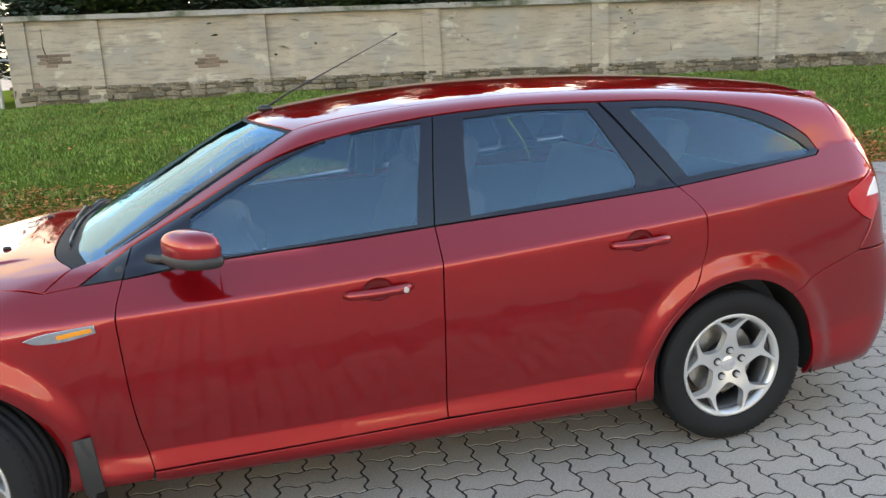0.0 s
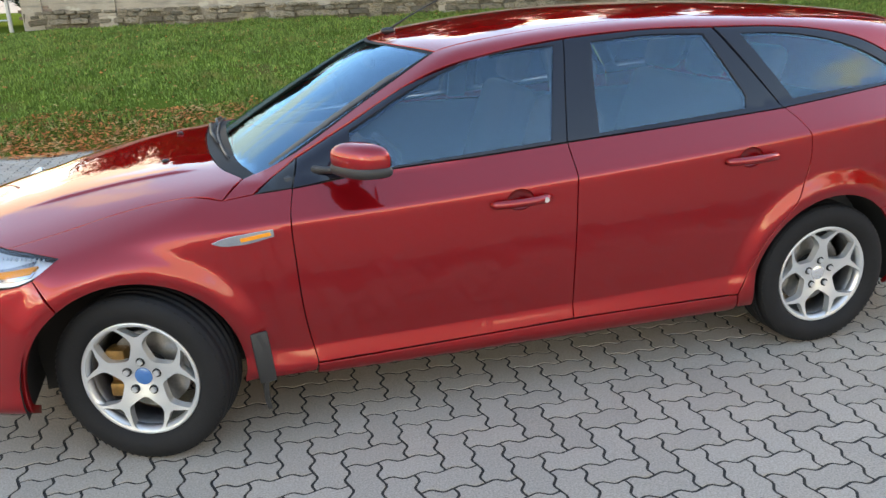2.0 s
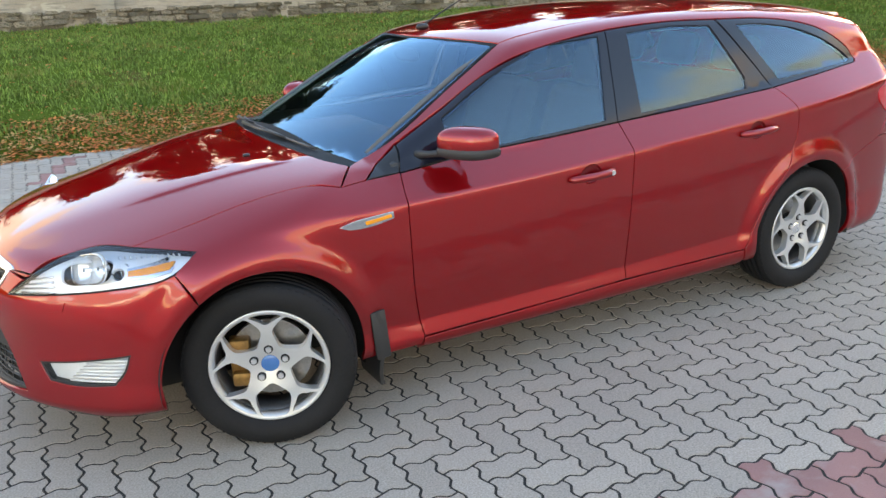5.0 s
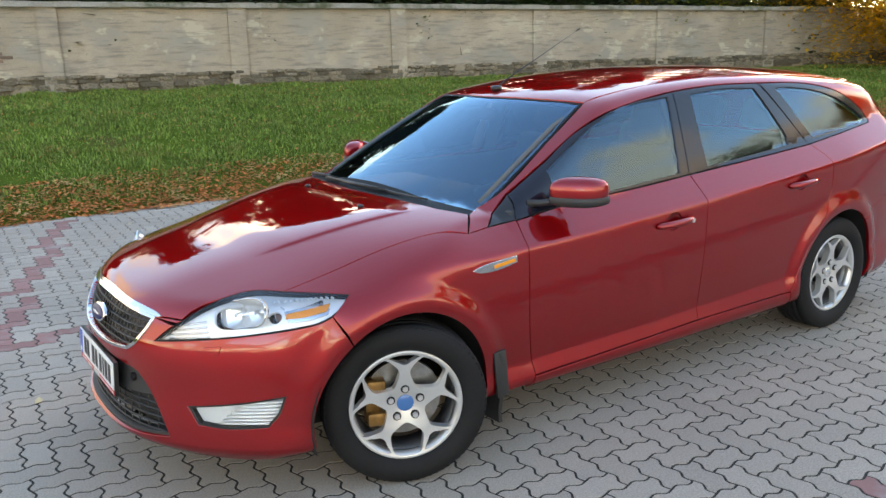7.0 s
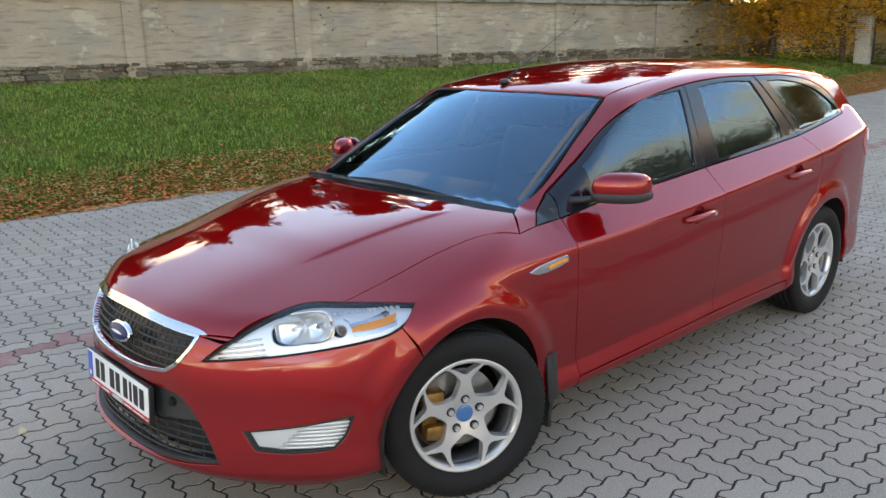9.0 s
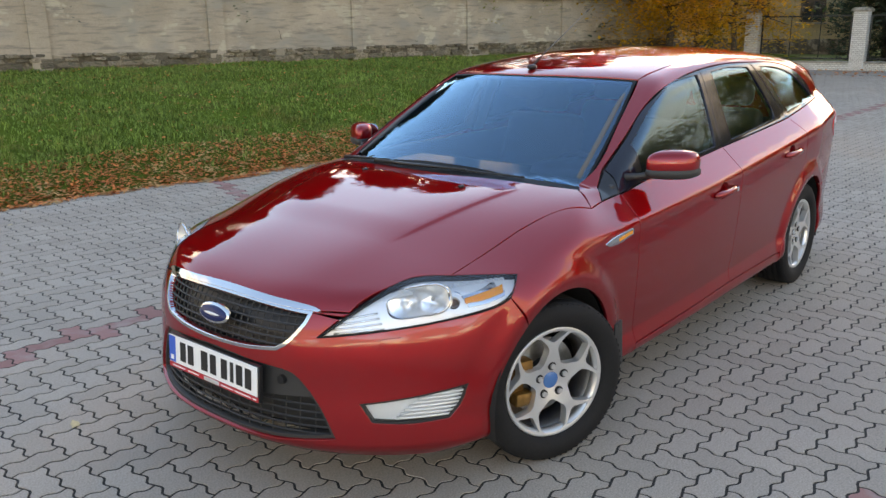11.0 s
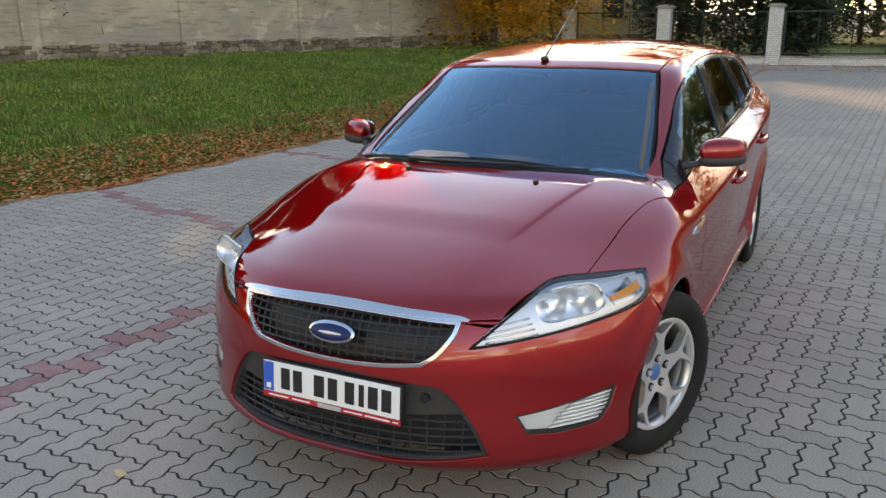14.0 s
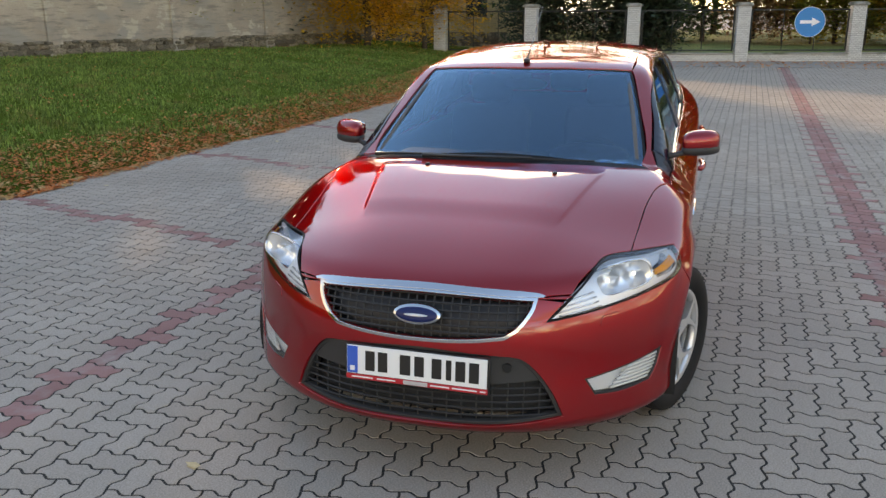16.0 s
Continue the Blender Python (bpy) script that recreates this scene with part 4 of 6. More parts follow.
# front bumper with its openings
seam = [S(-1.705, 0.727), S(-1.645, 0.613)]
grille_hole = [[N(-0.395, 0.700), N(-0.388, 0.672), N(-0.345, 0.612), N(-0.305, 0.585)], [N(-0.305, 0.585), N(-0.18, 0.572), N(0, 0.566), N(0.18, 0.572), N(0.305, 0.585)], [N(0.305, 0.585), N(0.345, 0.612), N(0.388, 0.672), N(0.395, 0.700)], [N(0.395, 0.700), N(0.2, 0.712), N(0, 0.716), N(-0.2, 0.712), N(-0.395, 0.700)]]
mouth = [[N(-0.515, 0.283), N(-0.47, 0.385), N(-0.42, 0.458), N(-0.372, 0.503), N(-0.33, 0.515)], [N(-0.33, 0.515), N(0, 0.535), N(0.33, 0.515)], [N(0.33, 0.515), N(0.372, 0.503), N(0.42, 0.458), N(0.47, 0.385), N(0.515, 0.283)], [N(0.515, 0.283), N(0.3, 0.262), N(0, 0.256), N(-0.3, 0.262), N(-0.515, 0.283)]]
fog_hole = [[N(-0.575, 0.412), N(-0.70, 0.432), N(-0.828, 0.462)], [N(-0.828, 0.462), N(-0.815, 0.395), N(-0.792, 0.345)], [N(-0.792, 0.345), N(-0.70, 0.336), N(-0.612, 0.344)], [N(-0.612, 0.344), N(-0.575, 0.412)]]
bumper_low = [S(-1.775, 0.205), N(-0.66, 0.203), N(-0.3, 0.208), N(0, 0.210), N(0.3, 0.208), N(0.66, 0.203), np.array(S(-1.775, 0.205)) * (1, -1, 1)]
bumper_top = [N(-0.496, 0.690), N(-0.41, 0.704), N(-0.2, 0.716), N(0, 0.720), N(0.2, 0.716), N(0.41, 0.704), N(0.496, 0.690)]
bumper = panel("front_bumper", [bumper_low, other(arc(-AXLE, ARCH_R - 0.002, 126.5, 197.4)), other(seam), other(lamp_low), [N(0.442, 0.630), N(0.474, 0.665), N(0.496, 0.690)], bumper_top[::-1], [N(-0.496, 0.690), N(-0.474, 0.665), N(-0.442, 0.630)], lamp_low[::-1], seam, arc(-AXLE, ARCH_R - 0.002, 126.5, 197.4)],
               FRONT, PAINT, car, [grille_hole, mouth, fog_hole, [other(s) for s in fog_hole[::-1]]], gap=0.02, depth=0.03, inset=0.0022)[0]
# the slips beside the lamps, between bonnet and bumper
panel("bonnet_slip", [[N(-0.504, 0.699), N(-0.442, 0.704), N(-0.2, 0.722), N(0, 0.727), N(0.2, 0.722), N(0.442, 0.704), N(0.504, 0.699)], [N(0.504, 0.699), T(-2.118, 0.520)], bonnet_front[::-1], [T(-2.118, -0.520), N(-0.504, 0.699)]], Flat((-1, 0, 1)), PAINT, car, gap=0.02, inset=0.0015)

# rear bumper and tailgate
panel("rear_bumper", [[S(1.668, 0.597), S(1.873, 0.681), S(2.02, 0.725)], [S(2.02, 0.725), np.array([2.36, -0.6, 0.72]), np.array([2.36, 0.6, 0.72]), np.array(S(2.02, 0.725)) * (1, -1, 1)], other([S(1.668, 0.597), S(1.873, 0.681), S(2.02, 0.725)]),
      other(arc(AXLE, ARCH_R - 0.002, -16, 49.5)), [np.array(S(1.78, 0.213)) * (1, -1, 1), np.array([2.3, 0.6, 0.22]), np.array([2.3, -0.6, 0.22]), S(1.78, 0.213)], arc(AXLE, ARCH_R - 0.002, -16, 49.5)], REAR, PAINT, car, gap=0.03)
tail_l = [S(2.02, 0.728), S(2.085, 0.845), S(2.085, 1.055), S(2.062, 1.12), S(2.0, 1.26), S(1.96, 1.34)]
tailgate = panel("tailgate", [tail_l, [S(1.96, 1.34), np.array([2.05, -0.3, 1.37]), np.array([2.06, 0.3, 1.37]), np.array(S(1.96, 1.34)) * (1, -1, 1)], other(tail_l), [np.array(S(2.02, 0.728)) * (1, -1, 1), np.array([2.36, 0.6, 0.724]), np.array([2.36, -0.6, 0.724]), S(2.02, 0.728)]], REAR, PAINT, car, gap=0.03)[0]
panel("rear_lamp", [lamp_rear, [S(2.075, 1.055), S(2.115, 1.04)], [S(2.115, 1.04), S(2.12, 0.92), S(2.075, 0.845)]], Flat((0.6, -1, 0)), RED_LENS, car, gap=0.02, lift=0.004, mirror=True, label="red and clear tail lamp")



# ---- wheels ----
def spoke_windows():
    """Outlines, in the wheel's plane, of the five wide openings and the five slots at the spoke ends."""
    loops = []
    for k in range(5):
        a = 2 * math.pi * k / 5 + math.pi / 2
        turn = lambda r, d: 0.962 * np.array([r * math.cos(a + d), r * math.sin(a + d)])  # noqa: E731
        h = math.pi / 5
        half = ((0.0805, 0.0), (0.0825, 0.10), (0.092, 0.235), (0.108, 0.362), (0.124, 0.445), (0.134, 0.470), (0.144, 0.468), (0.160, 0.425), (0.178, 0.365), (0.196, 0.305), (0.206, 0.262), (0.2105, 0.215), (0.2125, 0.15), (0.2125, 0.0))
        wide = [turn(r, h + d) for r, d in half] + [turn(r, h - d) for r, d in half[-2:0:-1]]
        half = ((0.165, 0.0), (0.168, 0.065), (0.182, 0.160), (0.198, 0.262), (0.2075, 0.300), (0.2105, 0.255), (0.2115, 0.12), (0.2115, 0.0))
        slot = [turn(r, d) for r, d in half] + [turn(r, -d) for r, d in half[-2:0:-1]]
        for pts in (wide, slot):
            loops.append(spline(np.vstack([pts, pts[:1]]), 0.008)[:-1])
    return loops


def build_wheel(at, turn, flip, cap_mat):
    """A wheel at a hub; its face looks along -y before the turn."""
    hub_bm = bmesh.new()
    rod(hub_bm, (0, 0.075, 0), (0, 0.14, 0), 0.07, sides=24)
    hub = part("wheel", hub_bm, DARK, car, "silver five-spoke alloy wheel with black tyre")
    hub.matrix_world = pose(*at, 0, 0, turn)
    # tyre
    R, side = WHEEL_R, [(0.2155, -0.079), (0.229, -0.092), (0.250, -0.103), (0.272, -0.105), (0.292, -0.101), (0.306, -0.092)]
    tread = [(R - 0.004, -0.083)]
    for g in (-0.052, -0.018, 0.018, 0.052):
        tread += [(R, g - 0.005), (R - 0.007, g - 0.004), (R - 0.007, g + 0.004), (R, g + 0.005)]
    prof = side + tread + [(R - 0.004, 0.083)] + [(r, -o) for r, o in side[::-1]] + [(0.212, 0.06), (0.212, -0.06)]
    vs, fs = lathe([(r, o + 0.09) for r, o in prof], 72)
    mesh_part("tyre", vs, fs, RUBBER, hub, smooth=True)
    # shoulder blocks of the tread
    bm = bmesh.new()
    for k in range(74):
        a = 2 * math.pi * k / 74
        for s in (-1, 1):
            box(bm, (0, 0, 0), (0.0245, 0.026, 0.005), 0.0015, Matrix.Translation((0, 0.09, 0)) @ Matrix.Rotation(a, 4, "Y") @ Matrix.Translation((0, s * 0.080, R - 0.0155)) @ Matrix.Rotation(s * 0.42, 4, "X") @ Matrix.Rotation(0.3, 4, "Z"), 1)
    tagged(part("tread", bm, RUBBER, hub, smooth=False), kind="stuff")
    # rim barrel
    lip = [(0.224, -0.083), (0.227, -0.078), (0.220, -0.066), (0.207, -0.060), (0.205, -0.046), (0.201, -0.046), (0.204, -0.066), (0.213, -0.078)]
    vs, fs = lathe([(0.962 * r, o + 0.086) for r, o in lip], 64)
    mesh_part("rim", vs, fs, ALLOY, hub, smooth=True)
    barrel = [(0.206, -0.050), (0.203, -0.02), (0.196, 0.05), (0.192, 0.05), (0.199, -0.02), (0.202, -0.050)]
    vs, fs = lathe([(0.962 * r, o + 0.086) for r, o in barrel], 64)
    mesh_part("barrel", vs, fs, SHADED_BARREL, hub, smooth=True)
    # spokes
    ring = np.array([(0.2132 * math.cos(a), 0.2132 * math.sin(a)) for a in np.linspace(0, 2 * math.pi, 90, endpoint=False)])
    uv, tri = fill([ring] + spoke_windows(), 0.011)
    r = np.hypot(uv[:, 0], uv[:, 1])
    face = 0.016 + 0.026 * np.clip(1 - r / 0.13, 0, 1) ** 1.3 - 0.012 * np.clip((r - 0.14) / 0.08, 0, 1) ** 1.5
    n = len(uv)
    verts = [(u, o, v) for (u, v), o in zip(uv, face)] + [(u * 0.992, o + 0.034, v * 0.992) for (u, v), o in zip(uv, face)]
    tri = np.array([t if np.cross(uv[t[1]] - uv[t[0]], uv[t[2]] - uv[t[0]]) > 0 else t[::-1] for t in tri])
    seen = {(f[k], f[(k + 1) % 3]) for f in tri for k in range(3)}
    faces = [tuple(f) for f in tri] + [tuple(f[::-1] + n) for f in tri]
    faces += [(j, i, i + n, j + n) for i, j in seen if (j, i) not in seen]
    sp = mesh_part("spokes", verts, faces, ALLOY, hub, smooth=True)
    sp.data.set_sharp_from_angle(angle=radians(50))
    bev = sp.modifiers.new("soft edges", "BEVEL")
    bev.width, bev.segments, bev.limit_method, bev.angle_limit = 0.0055, 2, "ANGLE", radians(50)
    # cap and bolts
    bm = bmesh.new()
    rod(bm, (0, 0.048, 0), (0, 0.032, 0), 0.0345, 0.0325, 28)
    rod(bm, (0, 0.033, 0), (0, 0.029, 0), 0.0325, 0.022, 28)
    part("hub_cap", bm, cap_mat, hub, "round hub cap")
    for k in range(5):
        a = 2 * math.pi * k / 5 + math.pi / 2
        # dark disc painted in for the shade of the bolt's hole
        bm = bmesh.new()
        rod(bm, (0.059 * math.cos(a), 0.060, 0.059 * math.sin(a)), (0.059 * math.cos(a), 0.0235, 0.059 * math.sin(a)), 0.0170, 0.0165, 18)
        part("bolt_seat", bm, DARK, hub)
        bm = bmesh.new()
        rod(bm, (0.059 * math.cos(a), 0.045, 0.059 * math.sin(a)), (0.059 * math.cos(a), 0.0155, 0.059 * math.sin(a)), 0.0125, 0.0110, 6)
        part("bolt", bm, ALLOY, hub)
    # brake
    vs, fs = lathe([(0.07, 0.095), (0.150, 0.095), (0.150, 0.118), (0.07, 0.118)], 40)
    mesh_part("brake_disc", vs, fs, STEEL, hub, smooth=False)
    return hub


front_cap, rear_cap = BLUE_CAP, SILVER
STEER = 22.0
w1 = build_wheel((-AXLE, -0.888, WHEEL_R), -STEER, False, front_cap)
w2 = build_wheel((AXLE, -0.888, WHEEL_R), 0, False, rear_cap)
w3 = build_wheel((-AXLE, 0.866, WHEEL_R), 180 - 9.0, True, front_cap)
w4 = build_wheel((AXLE, 0.888, WHEEL_R), 180, True, rear_cap)
for w in (w1, w3):
    bm = bmesh.new()
    for zz in (0.065, -0.065):
        box(bm, (-0.105, 0.075, zz), (0.075, 0.06, 0.055), 0.012)
    box(bm, (-0.118, 0.10, 0), (0.06, 0.05, 0.18), 0.015)
    part("brake_caliper", bm, GOLD, w, "gold-coloured brake caliper")


# ---- fittings of the car ----
def both(make):
    """Makes a fitting on the near flank, and its mirror image on the far one."""
    for side in (1, -1):
        make(side)


def blob(bm, centre, size, power=2.6, rings=14, sides=20):
    """A rounded block."""
    grid = []
    for i in range(rings + 1):
        a = math.pi * (i / rings - 0.5)
        row = []
        for j in range(sides):
            b = 2 * math.pi * j / sides
            g = lambda v: math.copysign(abs(v) ** (2 / power), v)  # noqa: E731
            row.append(bm.verts.new((centre[0] + size[0] / 2 * g(math.cos(a)) * g(math.cos(b)), centre[1] + size[1] / 2 * g(math.cos(a)) * g(math.sin(b)), centre[2] + size[2] / 2 * g(math.sin(a)))))
        grid.append(row)
    for i in range(rings):
        for j in range(sides):
            bm.faces.new((grid[i][j], grid[i][(j + 1) % sides], grid[i + 1][(j + 1) % sides], grid[i + 1][j]))
    bmesh.ops.remove_doubles(bm, verts=bm.verts, dist=1e-5)


def flipped(bm, side):
    if side < 0:
        bmesh.ops.transform(bm, verts=bm.verts, matrix=Matrix.Diagonal((1, -1, 1, 1)))
        bmesh.ops.reverse_faces(bm, faces=bm.faces)
    return bm


# under the skin: arch liners, floor, dark slabs added as shade in door gaps
def arch_liner(side, ax):
    bm = bmesh.new()
    r, pts = ARCH_R + 0.012, []
    for k in range(25):
        a = radians(-13 + 206 * k / 24)
        pts.append([bm.verts.new((ax + r * math.cos(a), -y * side, WHEEL_Z + r * math.sin(a))) for y in (0.885, 0.80, 0.52)])
    for a, b in zip(pts, pts[1:]):
        for k in range(2):
            bm.faces.new((a[k], b[k], b[k + 1], a[k + 1]))
    hub = bm.verts.new((ax, -0.52 * side, WHEEL_Z))
    for a, b in zip(pts, pts[1:]):
        bm.faces.new((a[2], b[2], hub))
    foot = [bm.verts.new((ax + q * r * 0.98, -0.52 * side, 0.17)) for q in (-1, 1)]
    bm.faces.new((pts[-1][2], foot[0], hub))
    bm.faces.new((foot[0], foot[1], hub))
    bm.faces.new((foot[1], pts[0][2], hub))
    part("arch_liner", bm, DARK, car)


both(lambda s: (arch_liner(s, -AXLE), arch_liner(s, AXLE)))
bm = bmesh.new()
box(bm, (0, 0, 0.235), (2.0, 1.60, 0.07), 0.02)
box(bm, (0, 0, 0.245), (4.1, 1.00, 0.06), 0.02)
part("underbody", bm, DARK, car)


def inner_flank(s):
    bm = bmesh.new()
    # near-black slab, there only so the door gaps read as deep shade
    box(bm, (0.10, -0.815 * s, 0.57), (1.98, 0.05, 0.62), 0.01)
    part("inner_flank", bm, DARK, car)


both(inner_flank)
bm = bmesh.new()
box(bm, (-1.92, 0, 0.48), (0.20, 0.96, 0.36), 0.03)
box(bm, (-1.55, 0, 0.66), (0.80, 0.96, 0.16), 0.03)
part("engine_bay", bm, DARK, car)

BADGE_BLUE = material("badge_blue", (0.006, 0.016, 0.080), 0.35, spec=0.3)
# grille
grille = panel("grille", grille_hole, FRONT, BLACK, car, lift=-0.055, inset=-0.02, gap=0.04, depth=0.01, label="black grille with a chrome surround")[0]
wide_at = curve([0.566, 0.585, 0.612, 0.672, 0.716], [0.10, 0.305, 0.345, 0.388, 0.395])
for z in np.linspace(0.586, 0.704, 6):
    h = float(wide_at(z))
    pts = [N(y, z) + np.array([0.020, 0, 0]) for y in np.linspace(-h, h, 15)]
    mesh_part("slat", *tube(pts, 0.0042, 6), PLASTIC, grille)
for y in np.linspace(-0.375, 0.375, 24):
    lo = float(np.interp(abs(y), [0, 0.18, 0.305, 0.345, 0.388], [0.566, 0.572, 0.585, 0.612, 0.675]))
    pts = [N(y, z) + np.array([0.024, 0, 0]) for z in np.linspace(lo, 0.714, 5)]
    mesh_part("slat", *tube(pts, 0.0032, 6), PLASTIC, grille)
panel("chrome_surround", grille_hole, FRONT, CHROME, car, [grille_hole], lift=0.004, inset=-0.010, gap=0.016, depth=0.03)
bar_low = [N(-0.425, 0.708), N(-0.3, 0.713), N(-0.15, 0.7205), N(0, 0.723), N(0.15, 0.7205), N(0.3, 0.713), N(0.425, 0.708)]
bar_top = [N(0.43, 0.7125), N(0.40, 0.721), N(0.22, 0.734), N(0, 0.740), N(-0.22, 0.734), N(-0.40, 0.721), N(-0.43, 0.7125)]
panel("chrome_bar", [bar_low, [N(0.425, 0.708), N(0.43, 0.7125)], bar_top, [N(-0.43, 0.7125), N(-0.425, 0.708)]], Flat((-1, 0, 0.5)), CHROME, car, lift=0.007, gap=0.012, depth=0.02, inset=0)


def oval(name, cx, cz, w, h, out, mat, parent, label=""):
    bm = bmesh.new()
    rings = []
    for f, o in ((1.0, 0.010), (1.0, 0.002), (0.90, -0.0015), (0.45, -0.0045)):
        rings.append([bm.verts.new((cx - out + o, w / 2 * f * math.cos(a), cz + h / 2 * f * math.sin(a) + 0.0)) for a in np.linspace(0, 2 * math.pi, 40, endpoint=False)])
    for a, b in zip(rings, rings[1:]):
        for k in range(40):
            bm.faces.new((a[k], a[(k + 1) % 40], b[(k + 1) % 40], b[k]))
    bm.faces.new(rings[-1])
    bm.faces.new(rings[0][::-1])
    ob = part(name, bm, mat, parent, label)
    for v in ob.data.vertices:
        v.co.x += 0.38 * (v.co.z - cz) + 0.10 * v.co.y * v.co.y
    return ob


badge = oval("badge", -2.278, 0.648, 0.172, 0.066, 0.006, CHROME, car, "oval chrome-rimmed blue badge")
oval("badge_field", -2.278, 0.648, 0.152, 0.050, 0.0115, BADGE_BLUE, badge)
oval("badge_mark", -2.278, 0.648, 0.095, 0.012, 0.0140, ALLOY, badge, "plain silver mark")

# mouth with its slats
mouth_back = panel("lower_grille", mouth, FRONT, BLACK, car, lift=-0.07, inset=-0.02, gap=0.05, depth=0.01, label="black lower grille with thin slats")[0]
panel("mouth_rim", mouth, FRONT, PLASTIC, mouth_back, [mouth], lift=-0.012, inset=-0.004, hole_inset=-0.012, gap=0.02, depth=0.05)
panel("plate_backing", [[N(-0.445, 0.420), N(-0.42, 0.452), N(-0.372, 0.497), N(-0.33, 0.509)], [N(-0.33, 0.509), N(0, 0.529), N(0.33, 0.509)], [N(0.33, 0.509), N(0.372, 0.497), N(0.42, 0.452), N(0.445, 0.420)], [N(0.445, 0.420), N(0.2, 0.405), N(-0.2, 0.405), N(-0.445, 0.420)]], FRONT, PLASTIC, mouth_back, lift=-0.016, gap=0.03)
for z in (0.287, 0.312, 0.337, 0.362, 0.387):
    h = float(np.interp(z, [0.256, 0.283, 0.385, 0.458], [0.45, 0.515, 0.47, 0.42]))
    mesh_part("slat", *tube([N(y, z) + np.array([0.030, 0, 0]) for y in np.linspace(-h, h, 19)], 0.0040, 6), PLASTIC, mouth_back)
for y in np.linspace(-0.48, 0.48, 19):
    hi = float(np.interp(abs(y), [0, 0.445, 0.515], [0.42, 0.42, 0.285]))
    mesh_part("slat", *tube([N(y, z) + np.array([0.034, 0, 0]) for z in np.linspace(0.268, hi, 6)], 0.0030, 6), PLASTIC, mouth_back)
bm = bmesh.new()
rod(bm, (-2.238, -0.318, 0.470), (-2.262, -0.320, 0.470), 0.016, sides=20)
part("tow_cover", bm, BLACK, mouth_back)

# number plate in its holder: the writing as plain bars
tilt = Matrix.Translation((-2.312, -0.003, 0.461)) @ Matrix.Rotation(radians(4), 4, "Y") @ Matrix.Rotation(radians(0.4), 4, "X")
holder = thing("number_plate", "white number plate with blue end strip in a red holder", "number plate")
holder.matrix_world = tilt


def slab(name, y0, y1, z0, z1, x, t, mat, parent, label=""):
    b = bmesh.new()
    box(b, (x, (y0 + y1) / 2, (z0 + z1) / 2), (t, abs(y1 - y0), abs(z1 - z0)), 0.0012, segments=1)
    ob = part(name, b, mat, parent, label)
    return ob


slab("holder", -0.266, 0.266, -0.073, 0.060, 0.008, 0.016, BLACK, holder)
slab("plate", -0.259, 0.259, -0.050, 0.056, -0.002, 0.005, PLATE_WHITE, holder)
slab("blue_strip", 0.217, 0.257, -0.047, 0.053, -0.0052, 0.002, PLATE_BLUE, holder)
for y, w in ((0.170, 0.036), (0.122, 0.036), (0.038, 0.040), (-0.014, 0.036), (-0.078, 0.036), (-0.122, 0.020), (-0.164, 0.036), (-0.213, 0.036)):
    slab("bar", y - w / 2, y + w / 2, -0.034, 0.040, -0.0052, 0.0016, PLATE_INK, holder)
slab("blue_strip_bar", 0.228, 0.246, -0.038, -0.020, -0.0066, 0.001, PLATE_WHITE, holder)
slab("holder_strip", -0.262, 0.262, -0.071, -0.052, -0.0012, 0.003, HOLDER_RED, holder)
slab("holder_label", -0.045, 0.045, -0.069, -0.054, -0.0034, 0.0012, ALLOY, holder)
for y, w in ((0.20, 0.08), (0.11, 0.07), (-0.09, 0.07), (-0.18, 0.09), (-0.245, 0.02)):
    slab("bar", y - w / 2, y + w / 2, -0.064, -0.059, -0.0034, 0.001, PLATE_WHITE, holder)

# fog lamps
for hole in (fog_hole, [other(s) for s in fog_hole[::-1]]):
    fog = panel("fog_lamp", hole, FRONT, FROST, car, lift=-0.028, inset=-0.004, gap=0.03, depth=0.01, label="clear ribbed fog lamp in a black edge")[0]
    panel("lens", hole, FRONT, LENS, fog, lift=-0.005, inset=0.006, gap=0.03, depth=0.004)[0].visible_shadow = False
    panel("seal", hole, FRONT, BLACK, fog, [hole], lift=-0.003, inset=-0.001, hole_inset=-0.007, gap=0.02, depth=0.03)
    sgn = 1 if hole is fog_hole else -1
    for k in range(7):
        z = 0.352 + 0.013 * k
        y0, y1 = (-0.66 - 0.01 * k) * sgn, (-0.790 - 0.004 * k) * sgn
        mesh_part("rib", *tube([N(y0 + (y1 - y0) * q / 6, z + 0.006 * q / 6) + np.array([0.022, 0, 0]) for q in range(7)], 0.005, 6), FROST, fog, smooth=True)

